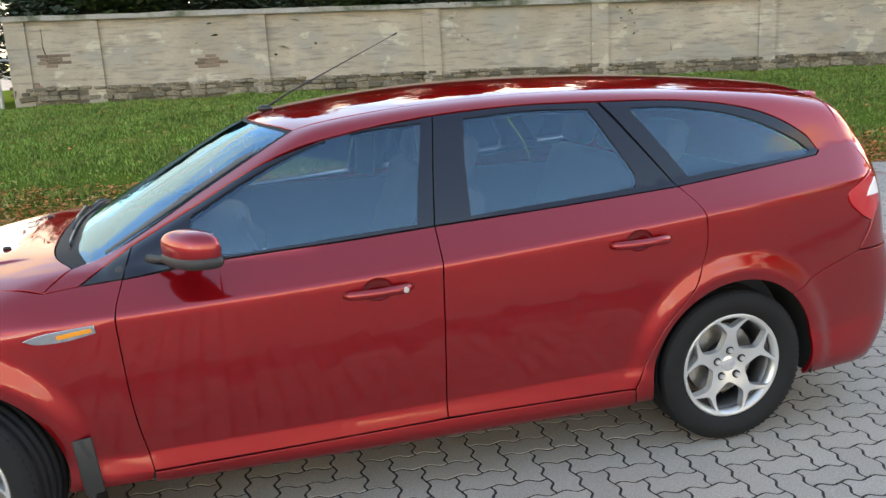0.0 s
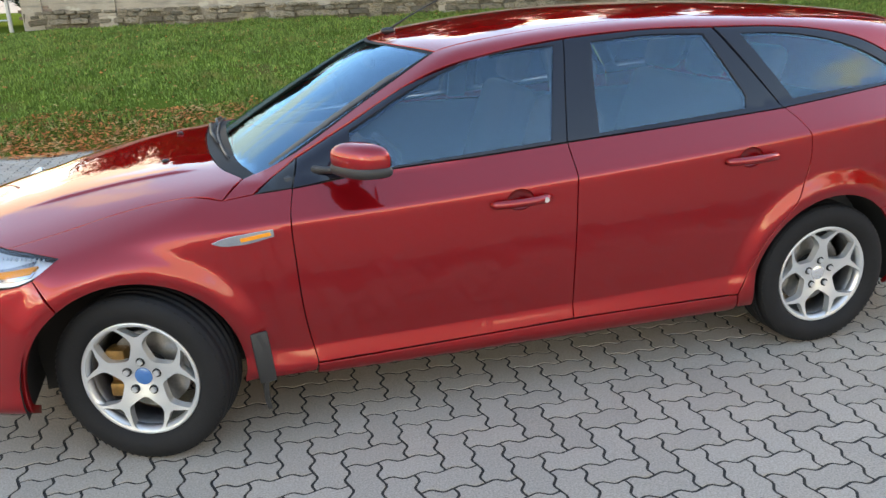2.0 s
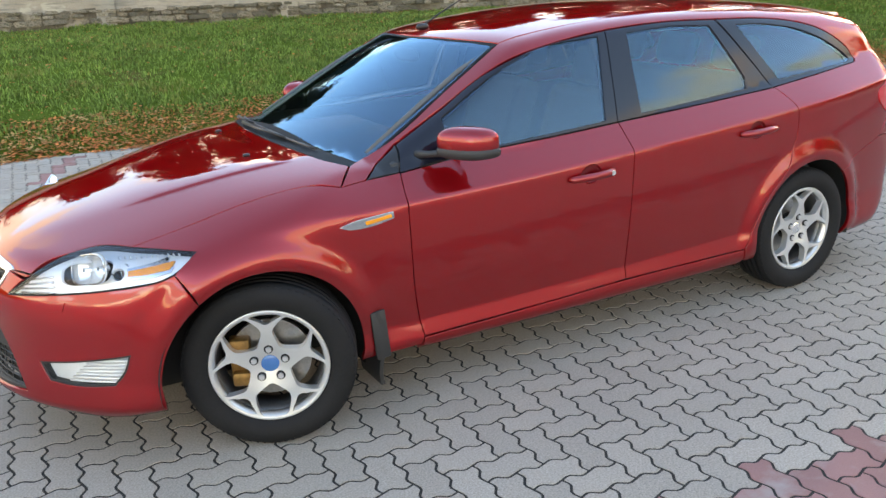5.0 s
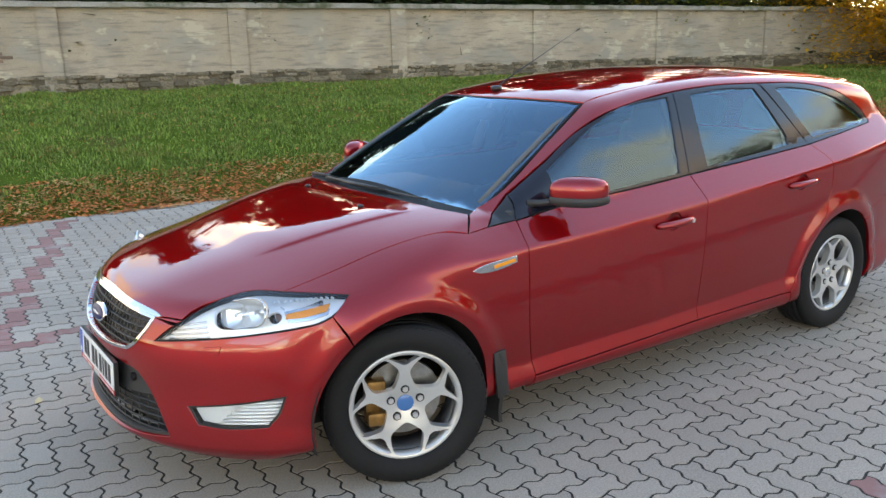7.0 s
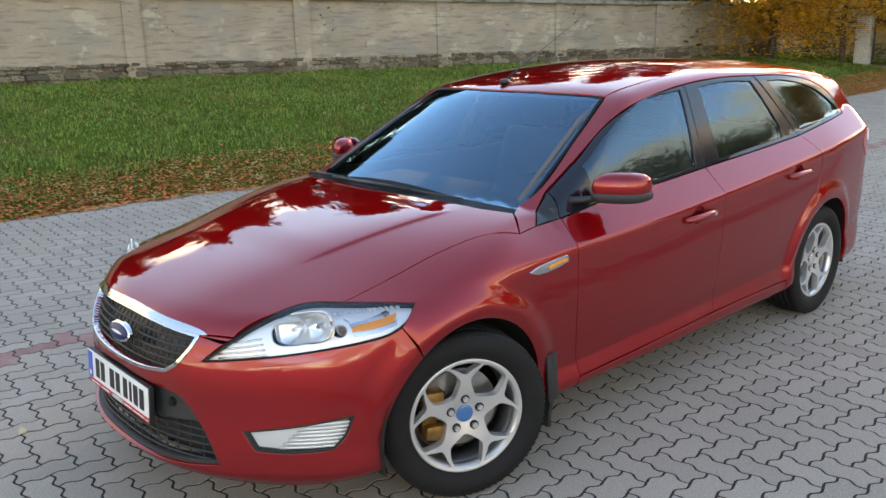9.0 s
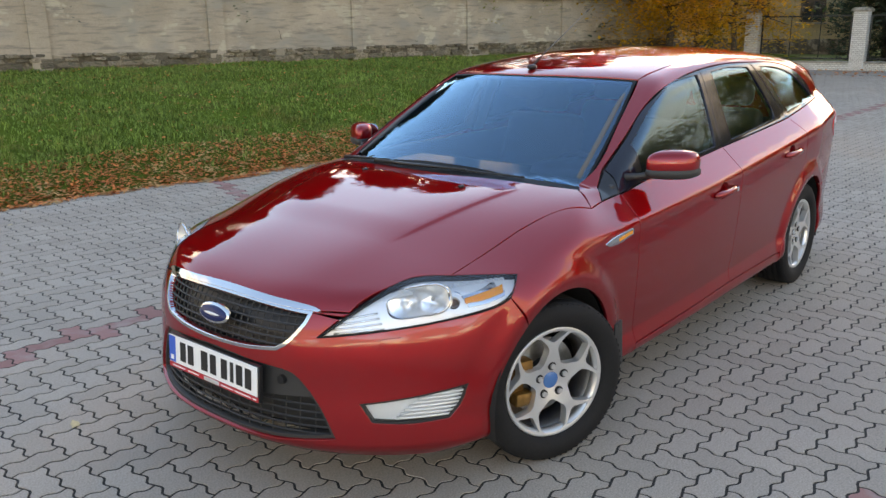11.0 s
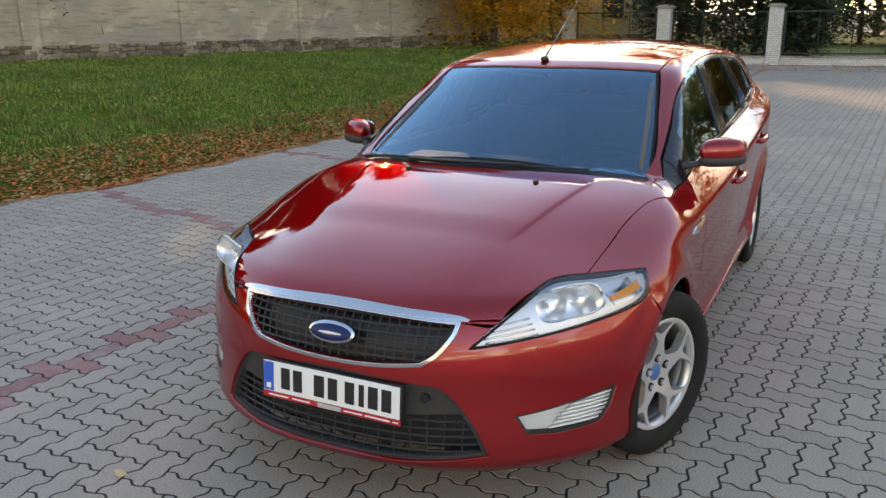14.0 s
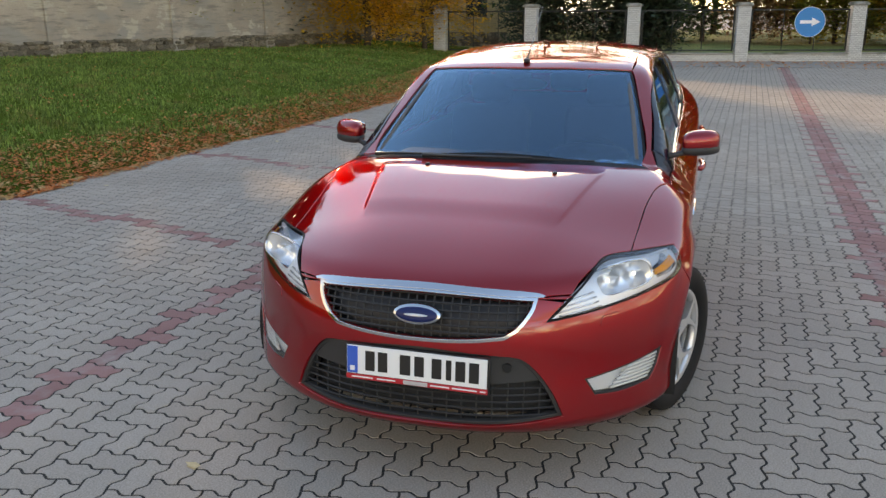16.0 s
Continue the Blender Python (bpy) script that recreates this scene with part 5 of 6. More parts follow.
# headlights
BRIGHT = material("bright_reflector", (0.90, 0.92, 0.94), 0.16, 0.62)
PINKISH = material("pink_reflector", (0.80, 0.58, 0.50), 0.2, 0.5)
lamp_loop = [lamp_top, lamp_tip, [S(-1.618, 0.783), S(-1.66, 0.752), S(-1.705, 0.727)], lamp_low]
for sgn in (1, -1):
    flip3 = np.array([1, sgn, 1])
    segs = lamp_loop if sgn > 0 else [other(s) for s in lamp_loop[::-1]]
    view = LAMP if sgn > 0 else Flat((-0.75, 0.75, 0.35))
    look_way = Vector((-0.90, -0.32 * sgn, 0.22)).normalized()
    along_lamp = Vector((0.094, -0.106 * sgn, 0.022))
    lamp_u = (along_lamp - look_way * along_lamp.dot(look_way)).normalized()
    lamp_v = look_way.cross(lamp_u) * sgn
    # one long hollow for the two main beams, a round one for the indicator
    bowls = (("main_reflector", (-1.962, -0.676, 0.7395), 0.112, 0.051, 3.2), ("turn_reflector", (-1.852, -0.744, 0.728), 0.027, 0.027, 2.0))

    def rim_of(p, ru, rv, power, f=1.0, n=33, back=0.0):
        mid, g = Vector(np.array(p) * flip3) - look_way * back, lambda v: math.copysign(abs(v) ** (2 / power), v)  # noqa: E731
        return [np.array(mid + lamp_u * (f * ru * g(math.cos(a))) + lamp_v * (f * rv * g(math.sin(a)))) for a in np.linspace(0, 2 * math.pi, n)]

    lamp = panel("headlight", segs, view, FROST, car, [[rim_of(*q[1:])] for q in bowls], lift=-0.020, inset=-0.004, gap=0.02, depth=0.012, label="clear headlight with silver reflectors and amber indicator")[0]
    panel("lens", segs, view, LENS, lamp, lift=0.001, inset=0.004, gap=0.022, depth=0.003)[0].visible_shadow = False
    panel("seal", segs, view, COWL, lamp, [segs], lift=-0.001, inset=-0.001, hole_inset=-0.004, gap=0.018, depth=0.020)
    for nm, p, ru, rv, power in bowls:
        rows, sides = 7, 40
        vs, fs = [], []
        for i in range(rows + 1):
            f = 1.06 * math.sin(math.pi / 2 * i / rows)
            for q in rim_of(p, ru, rv, power, f, sides + 1, 0.022)[:-1]:
                u = (Vector(q) - Vector(np.array(p) * flip3)).dot(lamp_u) / ru
                lobe = 0.35 + 0.65 * math.sin(math.pi * min(1.0, abs(u))) ** 2 if nm == "main_reflector" else 0.8
                vs.append(Vector(q) - look_way * (0.050 * lobe * max(0.0, 1 - f * f / 1.1236)))
        for i in range(rows):
            fs += [(i * sides + k, i * sides + (k + 1) % sides, (i + 1) * sides + (k + 1) % sides, (i + 1) * sides + k) for k in range(sides)]
        mesh_part(nm, vs, fs, BRIGHT if nm == "main_reflector" else PINKISH, lamp, smooth=True)
        mesh_part("reflector_rim", *tube(rim_of(p, ru, rv, power, 1.0, 33, 0.016), 0.0035, 6), CHROME, lamp, smooth=True)
    for du in (-0.050, 0.050):
        at = Vector(np.array(bowls[0][1]) * flip3) + lamp_u * du - look_way * 0.035
        bm = bmesh.new()
        rod(bm, at - look_way * 0.03, at + look_way * 0.008, 0.011, 0.008, 14)
        part("bulb_shield", bm, SILVER, lamp)
    # steps of the reflector towards the grille, and bright strips round the amber one
    for k in range(4):
        pts = [N((-0.485 - 0.135 * f + 0.010 * k) * 1.0, 0.643 + 0.0105 * k * (1 + 0.5 * f) + 0.018 * f) for f in np.linspace(0.0, 1.0, 7)]
        mesh_part("reflector_step", *tube([(np.array(q) + (0.019, 0.006, -0.003)) * flip3 for q in pts], 0.0042, 6), SILVER, lamp, smooth=True)
    for lo, hi in ((-0.020, -0.0055), (0.0065, 0.018)):
        q = [[S(-1.842, 0.731 + 0.007 + lo), S(-1.78, 0.745 + lo), S(-1.715, 0.7615 + lo)], [S(-1.715, 0.7615 + lo), S(-1.700, 0.764 + hi)], [S(-1.700, 0.764 + hi), S(-1.77, 0.750 + hi), S(-1.84, 0.738 + hi)], [S(-1.84, 0.738 + hi), S(-1.842, 0.738 + lo)]]
        panel("bright_strip", q if sgn > 0 else [other(e) for e in q[::-1]], view, CHROME, lamp, lift=-0.013, gap=0.02, inset=0, depth=0.010)
    amber = [[S(-1.845, 0.731), S(-1.79, 0.737), S(-1.715, 0.752)], [S(-1.715, 0.752), S(-1.690, 0.771)], [S(-1.690, 0.771), S(-1.77, 0.760), S(-1.84, 0.746)], [S(-1.84, 0.746), S(-1.845, 0.731)]]
    strip = amber if sgn > 0 else [other(s) for s in amber[::-1]]
    panel("amber_strip", strip, view, AMBER, lamp, lift=-0.010, gap=0.02, inset=0, depth=0.012)
    for k in range(12):
        x = -1.845 + 0.016 * k
        p = np.array(on_top(x, -0.705 - 0.0095 * k - 0.006)) * flip3
        bm = bmesh.new()
        box(bm, p + np.array([0.0, 0.004 * sgn, -0.010]), (0.0055, 0.018, 0.010), 0.001, segments=1)
        part("fin", bm, FROST, lamp)

# washer flaps, nozzles, wipers, aerial
for sgn in (1, -1):
    q = [[N(-0.615 * sgn, 0.598), N(-0.668 * sgn, 0.607)], [N(-0.668 * sgn, 0.607), N(-0.672 * sgn, 0.636)], [N(-0.672 * sgn, 0.636), N(-0.625 * sgn, 0.629)], [N(-0.625 * sgn, 0.629), N(-0.615 * sgn, 0.598)]]
    panel("washer_flap", q, FRONT, PAINT, car, lift=0.0035, gap=0.012, inset=0, depth=0.004)
for p in ((-1.262, -0.313), (-1.21, 0.290)):
    c = on_top(*p)
    bm = bmesh.new()
    blob(bm, (c[0], c[1], c[2] + 0.004), (0.030, 0.022, 0.014), 2.4, 8, 12)
    part("washer_nozzle", bm, BLACK, car)
cowl_x = curve([-0.705, -0.56, -0.30, 0.0, 0.30, 0.56, 0.705], [-0.985, -1.055, -1.088, -1.098, -1.088, -1.055, -0.985])


def at_cowl(y, ahead, up):
    return np.array(on_top(float(cowl_x(y)) + ahead, y)) + (0, 0, up)


for y0, y1, y2 in ((0.36, 0.12, -0.46), (0.62, 0.52, 0.06)):
    arm = mesh_part("wiper", *tube([at_cowl(y0, 0.015, 0.012), at_cowl(y1, 0.025, 0.014), at_cowl((y1 + y2) / 2, 0.045, 0.014)], [0.010, 0.007, 0.005], 8), BLACK, car, "black windscreen wiper", smooth=True)
    mesh_part("blade", *tube([at_cowl(y1 + (y2 - y1) * f, 0.052, 0.007) for f in np.linspace(-0.15, 1.0, 11)], 0.005, 6), BLACK, arm, smooth=True)
base = on_top(-0.262, 0.012)
bm = bmesh.new()
blob(bm, base + (0, 0, 0.010), (0.066, 0.036, 0.030), 2.4, 10, 16)
aerial = part("aerial", bm, BLACK, car, "black roof aerial")
mesh_part("rod", *tube([base + (0.01, 0, 0.018), base + (0.10, 0, 0.068), base + (0.586, 0.02, 0.292)], [0.0065, 0.0036, 0.0014], 8), BLACK, aerial, smooth=True)
bm = bmesh.new()
rod(bm, base + (0.566, 0.02, 0.283), base + (0.592, 0.02, 0.295), 0.0035, sides=8)
part("tip", bm, BLACK, aerial)


# side mirrors
def mirror_of(sgn):
    bm = bmesh.new()
    blob(bm, (-0.590, -0.930 * sgn, 1.040), (0.138, 0.180, 0.114), 2.9, 16, 24)
    for v in bm.verts:
        f = max(0.0, (-0.590 - v.co.x) / 0.09)
        v.co.z = 1.035 + (v.co.z - 1.035) * (1 - 0.30 * f * f)
        v.co.x += 0.05 * (abs(v.co.y) - 0.935) / 0.09
    cap = part("side_mirror", bm, PAINT, front_door if sgn > 0 else front_door_r, "red door mirror on a black foot")
    bm = bmesh.new()
    blob(bm, (-0.588, -0.930 * sgn, 1.003), (0.143, 0.185, 0.058), 3.0, 12, 24)
    for v in bm.verts:
        v.co.x += 0.05 * (abs(v.co.y) - 0.935) / 0.09
    part("base", bm, PLASTIC, cap)
    mesh_part("foot", *tube([(-0.735, -0.775 * sgn, 0.985), (-0.70, -0.815 * sgn, 0.988), (-0.65, -0.860 * sgn, 0.994), (-0.60, -0.91 * sgn, 1.000)], [0.017, 0.013, 0.014, 0.020], 12), PLASTIC, cap, smooth=True)
    bm = bmesh.new()
    blob(bm, (-0.520, -0.937 * sgn, 1.040), (0.012, 0.145, 0.088), 3.2, 8, 24)
    part("mirror_glass", bm, CHROME, cap)


both(mirror_of)


# door handles and their hollows
def handle_of(sgn, x, z, door, lock):
    p = np.array(on_side(x, z))
    y = p[1] * sgn
    vs, fs, n, m = [], [], 20, 6
    for i in range(m + 1):
        a = i / m * math.pi / 2
        for j in range(n):
            b = 2 * math.pi * j / n
            vs.append((x + 0.059 * math.cos(a) * math.cos(b), y + sgn * (0.002 + 0.030 * math.sin(a)), z + 0.006 + 0.047 * math.cos(a) * math.sin(b)))
    for i in range(m):
        fs += [(i * n + j, i * n + (j + 1) % n, (i + 1) * n + (j + 1) % n, (i + 1) * n + j) for j in range(n)]
    mesh_part("handle_hollow", vs, fs, PAINT, door, smooth=True)
    bar = [(x + dx, y - sgn * o, z + 0.004 * dx / 0.12 + 0.002) for dx, o in ((-0.118, 0.002), (-0.100, 0.014), (-0.05, 0.024), (0.0, 0.028), (0.05, 0.026), (0.100, 0.018), (0.118, 0.003))]
    v2, f2 = tube(bar, [0.010, 0.0155, 0.0165, 0.0165, 0.0165, 0.0165, 0.011], 14)
    h = mesh_part("door_handle", v2, f2, PAINT, door, "body-coloured door handle", smooth=True)
    if lock:
        bm = bmesh.new()
        rod(bm, (x + 0.090, y - sgn * 0.026, z + 0.004), (x + 0.090, y - sgn * 0.037, z + 0.004), 0.0115, 0.010, 20)
        part("lock", bm, ALLOY, h)


for sgn, fd, rd in ((1, front_door, rear_door), (-1, front_door_r, rear_door_r)):
    handle_of(sgn, 0.0, 0.822, fd, sgn > 0)
    handle_of(sgn, 0.985, 0.887, rd, False)

# wing badges with side repeaters
blade_out = [[S(-1.122, 0.793), S(-1.075, 0.806), S(-1.0, 0.814), S(-0.912, 0.820)], [S(-0.912, 0.820), S(-0.910, 0.796)], [S(-0.910, 0.796), S(-1.0, 0.780), S(-1.085, 0.780), S(-1.122, 0.793)]]
amber_out = [[S(-1.025, 0.800), S(-0.922, 0.812)], [S(-0.922, 0.812), S(-0.920, 0.801)], [S(-0.920, 0.801), S(-1.022, 0.788)], [S(-1.022, 0.788), S(-1.025, 0.800)]]
for o in panel("side_repeater", blade_out, SIDE, CHROME, car, lift=0.005, gap=0.012, inset=0, depth=0.008, mirror=True, label="chrome wing trim with amber repeater"):
    s = -1 if o.data.vertices[0].co.y > 0 else 1
    strip = amber_out if s > 0 else [other(q) for q in amber_out[::-1]]
    panel("amber_lens", strip, SIDE if s > 0 else Flat((0, 1, 0)), AMBER, o, lift=0.0075, gap=0.012, inset=0, depth=0.004)


# mud flaps behind the front wheels
def flap_of(sgn):
    bm = bmesh.new()
    for k in range(7):
        z = 0.44 - 0.052 * k
        x = -1.012 + 0.030 * (k / 6) + 0.018 * math.sin(k * 0.9)
        y0, y1 = -(0.922 - 0.02 * (k / 6) ** 2), -0.72
        for dx in (0, 0.016):
            for y in (y0, y1):
                bm.verts.new((x + dx, y * sgn, z))
    bm.verts.ensure_lookup_table()
    v = bm.verts
    for k in range(6):
        q, r = 4 * k, 4 * k + 4
        for i, j in ((0, 1), (1, 3), (3, 2), (2, 0)):
            bm.faces.new((v[q + i], v[q + j], v[r + j], v[r + i]))
    bm.faces.new((v[0], v[2], v[3], v[1]))
    bm.faces.new((v[24], v[25], v[27], v[26]))
    edges = [e for e in bm.edges if e.calc_face_angle(0) > 1.2]
    bmesh.ops.bevel(bm, geom=edges, offset=0.004, segments=2, affect="EDGES", clamp_overlap=True)
    part("mud_flap", bm, PLASTIC, car, "black rubber mud flap")
    bm = bmesh.new()
    box(bm, (0, 0, 0), (0.062, 0.014, 0.20), 0.0065, Matrix.Translation((-0.992, -0.914 * sgn, 0.345)) @ Matrix.Rotation(radians(-5), 4, "Y"))
    part("flap_clip", bm, PLASTIC, car)


both(flap_of)

# spoiler and the clear piece of the tail lamps
bm = bmesh.new()
box(bm, (2.02, 0, 1.378), (0.26, 1.04, 0.045), 0.018)
for v in bm.verts:
    v.co.x -= 0.10 * (v.co.y / 0.52) ** 2
    v.co.z -= 0.10 * max(0, v.co.x - 1.9) + 0.03 * (v.co.y / 0.52) ** 2
part("roof_spoiler", bm, PAINT, car)
clear = [[S(2.045, 0.985), S(2.085, 1.02)], [S(2.085, 1.02), S(2.105, 0.955)], [S(2.105, 0.955), S(2.03, 0.955)], [S(2.03, 0.955), S(2.045, 0.985)]]
panel("tail_lamp_lens", clear, Flat((0.6, -1, 0)), WHITE_LENS, car, lift=0.009, gap=0.02, mirror=True, inset=0)

# cabin
def seat_at(name, x, y, wide, label):
    bm = bmesh.new()
    box(bm, (x, y, 0.50), (0.50, wide, 0.18), 0.05, segments=3)
    s = part(name, bm, SEAT, car, label)
    bm = bmesh.new()
    box(bm, (0, 0, 0.30), (0.15, wide * 0.98, 0.60), 0.06, segments=3)
    bmesh.ops.transform(bm, verts=bm.verts, matrix=Matrix.Translation((x + 0.24, y, 0.52)) @ Matrix.Rotation(radians(19), 4, "Y"))
    part("backrest", bm, SEAT, s)
    for dy in ((0,) if wide < 0.8 else (-0.42, 0, 0.42)):
        bm = bmesh.new()
        box(bm, (0, 0, 0.70), (0.10, 0.27, 0.18), 0.045, segments=3)
        rod(bm, (0, -0.06, 0.55), (0, -0.06, 0.65), 0.006)
        rod(bm, (0, 0.06, 0.55), (0, 0.06, 0.65), 0.006)
        bmesh.ops.transform(bm, verts=bm.verts, matrix=Matrix.Translation((x + 0.24, y + dy, 0.52)) @ Matrix.Rotation(radians(17), 4, "Y"))
        part("headrest", bm, SEAT, s)


seat_at("front_seat", 0.02, -0.37, 0.52, "dark cloth front seat")
seat_at("front_seat", 0.02, 0.37, 0.52, "dark cloth front seat")
seat_at("rear_bench", 0.92, 0, 1.28, "dark cloth rear bench")
bm = bmesh.new()
box(bm, (-0.66, 0, 0.80), (0.62, 1.42, 0.26), 0.08, segments=3)
dash = part("dashboard", bm, CABIN, car)
bm = bmesh.new()
blob(bm, (-0.48, -0.37, 0.93), (0.30, 0.42, 0.12), 2.4)
part("instrument_hood", bm, CABIN, dash)
ring = [(0.19 * math.cos(a), 0.19 * math.sin(a), 0) for a in np.linspace(0, 2 * math.pi, 41)]
m = Matrix.Translation((-0.34, -0.37, 0.84)) @ Matrix.Rotation(radians(65), 4, "Y")
wheel_ring = mesh_part("steering_wheel", [m @ Vector(v) for v in tube(ring, 0.015, 10)[0]], tube(ring, 0.015, 10)[1], CABIN, car, "dark steering wheel", smooth=True)
bm = bmesh.new()
blob(bm, (0, 0, 0), (0.15, 0.18, 0.05), 2.5)
box(bm, (0, 0, -0.004), (0.03, 0.36, 0.014), 0.005)
box(bm, (0.09, 0, -0.004), (0.18, 0.04, 0.014), 0.005)
bmesh.ops.transform(bm, verts=bm.verts, matrix=m)
part("hub", bm, ALLOY, wheel_ring)
bm = bmesh.new()
box(bm, (0.5, 0, 0.34), (2.9, 1.44, 0.04), 0.01)
box(bm, (0.0, 0, 0.48), (0.9, 0.20, 0.22), 0.04)
part("cabin_floor", bm, SEAT, car)
for s in (1, -1):
    bm = bmesh.new()
    box(bm, (0.30, -0.765 * s, 0.72), (2.3, 0.04, 0.50), 0.02)
    part("door_card", bm, CABIN, car)
    bm = bmesh.new()
    box(bm, (0.27, -0.69 * s, 1.18), (0.10, 0.03, 0.40), 0.01, Matrix.Rotation(0, 4, "X"))
    for v in bm.verts:
        v.co.y += 0.42 * s * (v.co.z - 1.18)
    part("pillar_lining", bm, CABIN, car)
bm = bmesh.new()
box(bm, (0.88, 0, 1.385), (1.9, 1.00, 0.012), 0.005)
for v in bm.verts:
    v.co.z -= 0.045 * ((v.co.x - 0.88) / 1.0) ** 2
part("roof_lining", bm, LINER, car)
for s in (1, -1):
    mesh_part("pillar_trim", *tube([(-0.88, -0.640 * s, 0.985), (-0.62, -0.600 * s, 1.14), (-0.40, -0.560 * s, 1.26), (-0.20, -0.525 * s, 1.335)], [0.012, 0.011, 0.011, 0.010], 10), PILLAR, car, "grey inner pillar trim", smooth=True)
bm = bmesh.new()
box(bm, (1.75, 0, 0.66), (0.75, 1.36, 0.60), 0.04)
part("luggage_cover", bm, SEAT, car)
bm = bmesh.new()
blob(bm, (-0.36, 0.0, 1.285), (0.03, 0.24, 0.065), 2.6)
part("inner_mirror", bm, CABIN, car)


# ---- grass, fallen leaves ----
GRASS = two_tone(material("grass_blades", (0.170, 0.245, 0.058), 0.85, vary=0.30, grain=5, island=0.55, spec=0.12, blotch=0.16, blotch_scale=0.8), (0.24, 0.22, 0.07), 0.56, 0.68, 1.6)
LEAF_DEAD = two_tone(material("fallen_leaves", (0.54, 0.17, 0.055), 0.85, island=0.5, spec=0.2), (0.52, 0.31, 0.13), 0.5, 0.6, 5.0)
LEAF_YELLOW = two_tone(material("yellow_leaves", (0.62, 0.34, 0.025), 0.6, island=0.45), (0.42, 0.30, 0.03), 0.52, 0.62, 1.1)
LEAF_GREEN = two_tone(material("green_leaves", (0.040, 0.075, 0.018), 0.6, island=0.5), (0.09, 0.11, 0.02), 0.55, 0.66, 0.9)
LEAF_PALE = material("pale_dry_leaf", (0.52, 0.40, 0.22), 0.8, vary=0.2, grain=80)
LEAF_RUST = two_tone(material("rusty_hedge_leaves", (0.34, 0.17, 0.07), 0.7, island=0.45), (0.24, 0.15, 0.05), 0.5, 0.62, 1.2)
LEAF_DARK = material("dark_needles", (0.022, 0.045, 0.022), 0.65, island=0.5)
LEAF_LIME = two_tone(material("lime_leaves", (0.20, 0.22, 0.025), 0.6, island=0.4), (0.42, 0.28, 0.02), 0.46, 0.60, 0.8)


def translucent(m, share):
    """Lets light through the leaves from behind."""
    n, l = m.node_tree.nodes, m.node_tree.links
    b, out = n["Principled BSDF"], n["Material Output"]
    thin, mix = n.new("ShaderNodeBsdfTranslucent"), n.new("ShaderNodeMixShader")
    l.new(b.inputs["Base Color"].links[0].from_socket, thin.inputs["Color"])
    mix.inputs["Fac"].default_value = share
    l.new(b.outputs["BSDF"], mix.inputs[1])
    l.new(thin.outputs["BSDF"], mix.inputs[2])
    l.new(mix.outputs["Shader"], out.inputs["Surface"])


for m in (LEAF_YELLOW, LEAF_LIME, LEAF_GREEN, LEAF_RUST, GRASS):
    translucent(m, 0.45 if m is not GRASS else 0.3)
BARK = material("grey_brown_bark", (0.085, 0.065, 0.048), 0.95, vary=0.35, grain=30, bump=0.01)


def scatter(name, at, up, length, width, bend, turn, lean, mat, label, category, simple=False):
    """Many small blades or leaves as one mesh: blades bent once, or plain pointed leaves."""
    n = len(at)
    ax = np.stack([np.cos(turn), np.sin(turn), 0 * turn], -1)
    side = np.stack([-np.sin(turn), np.cos(turn), 0 * turn], -1)
    tip = up * np.cos(lean)[:, None] + ax * np.sin(lean)[:, None]
    mid = at + tip * (length * 0.55)[:, None]
    end = mid + (tip * np.cos(bend)[:, None] + ax * np.sin(bend)[:, None]) * (length * 0.5)[:, None]
    w = side * (width / 2)[:, None]
    if simple:
        v = np.stack([at, mid + w, end, mid - w], 1).reshape(-1, 3)
        loops, starts = np.arange(4 * n), np.arange(n) * 4
    else:
        v = np.stack([at - w * 0.7, at + w * 0.7, mid + w, mid - w, end], 1).reshape(-1, 3)
        b = np.arange(n)[:, None] * 5
        loops, starts = np.concatenate([b + [0, 1, 2, 3], b + [3, 2, 4]], 1).ravel(), (np.arange(n)[:, None] * 7 + [0, 4]).ravel()
    me = bpy.data.meshes.new(name)
    me.vertices.add(len(v))
    me.vertices.foreach_set("co", v.astype(np.float32).ravel())
    me.loops.add(len(loops))
    me.loops.foreach_set("vertex_index", loops.astype(np.int32))
    me.polygons.add(len(starts))
    me.polygons.foreach_set("loop_start", starts.astype(np.int32))
    me.update()
    me.validate()
    me.materials.append(mat)
    return tagged(new(name, me), label, category, kind="stuff")


rs = np.random.RandomState(5)


def lawn_points(n, x0, x1, d0, d1, power=1.0):
    x = rs.uniform(x0, x1, n)
    y = lawn_edge(x) + d0 + (d1 - d0) * rs.uniform(0, 1, n) ** power
    return np.stack([x, y, lawn_z(x, y)], -1)


UP = np.array([0, 0, 1.0])
p = np.vstack([lawn_points(215000, -6, 14, 0.25, 11.0, 1.25), lawn_points(45000, 10, 25.5, 0.4, 8.0)])
p = p[p[:, 1] < wall_y(p[:, 0]) - 0.10]
clump = np.array([0.75 * noise.noise((a * 1.1, b * 1.1, 0)) + 0.75 * noise.noise((a * 4.3, b * 4.3, 2.0)) for a, b in p[:, :2]])
keep = (rs.uniform(-1.1, 0.5, len(p)) < clump) & ((p[:, 1] - lawn_edge(p[:, 0]) > 0.62) | (rs.uniform(size=len(p)) < 0.3))
p, clump = p[keep], clump[keep]
n = len(p)
scatter("lawn_grass", p - UP * 0.01, UP, rs.uniform(0.035, 0.095, n) * (1 + 0.9 * np.clip(clump, -0.7, 1)), rs.uniform(0.008, 0.020, n), rs.uniform(0.2, 1.3, n), rs.uniform(0, 6.28, n), rs.uniform(0, 0.7, n), GRASS, "short uneven green lawn grass, yellowing in places", "grass")


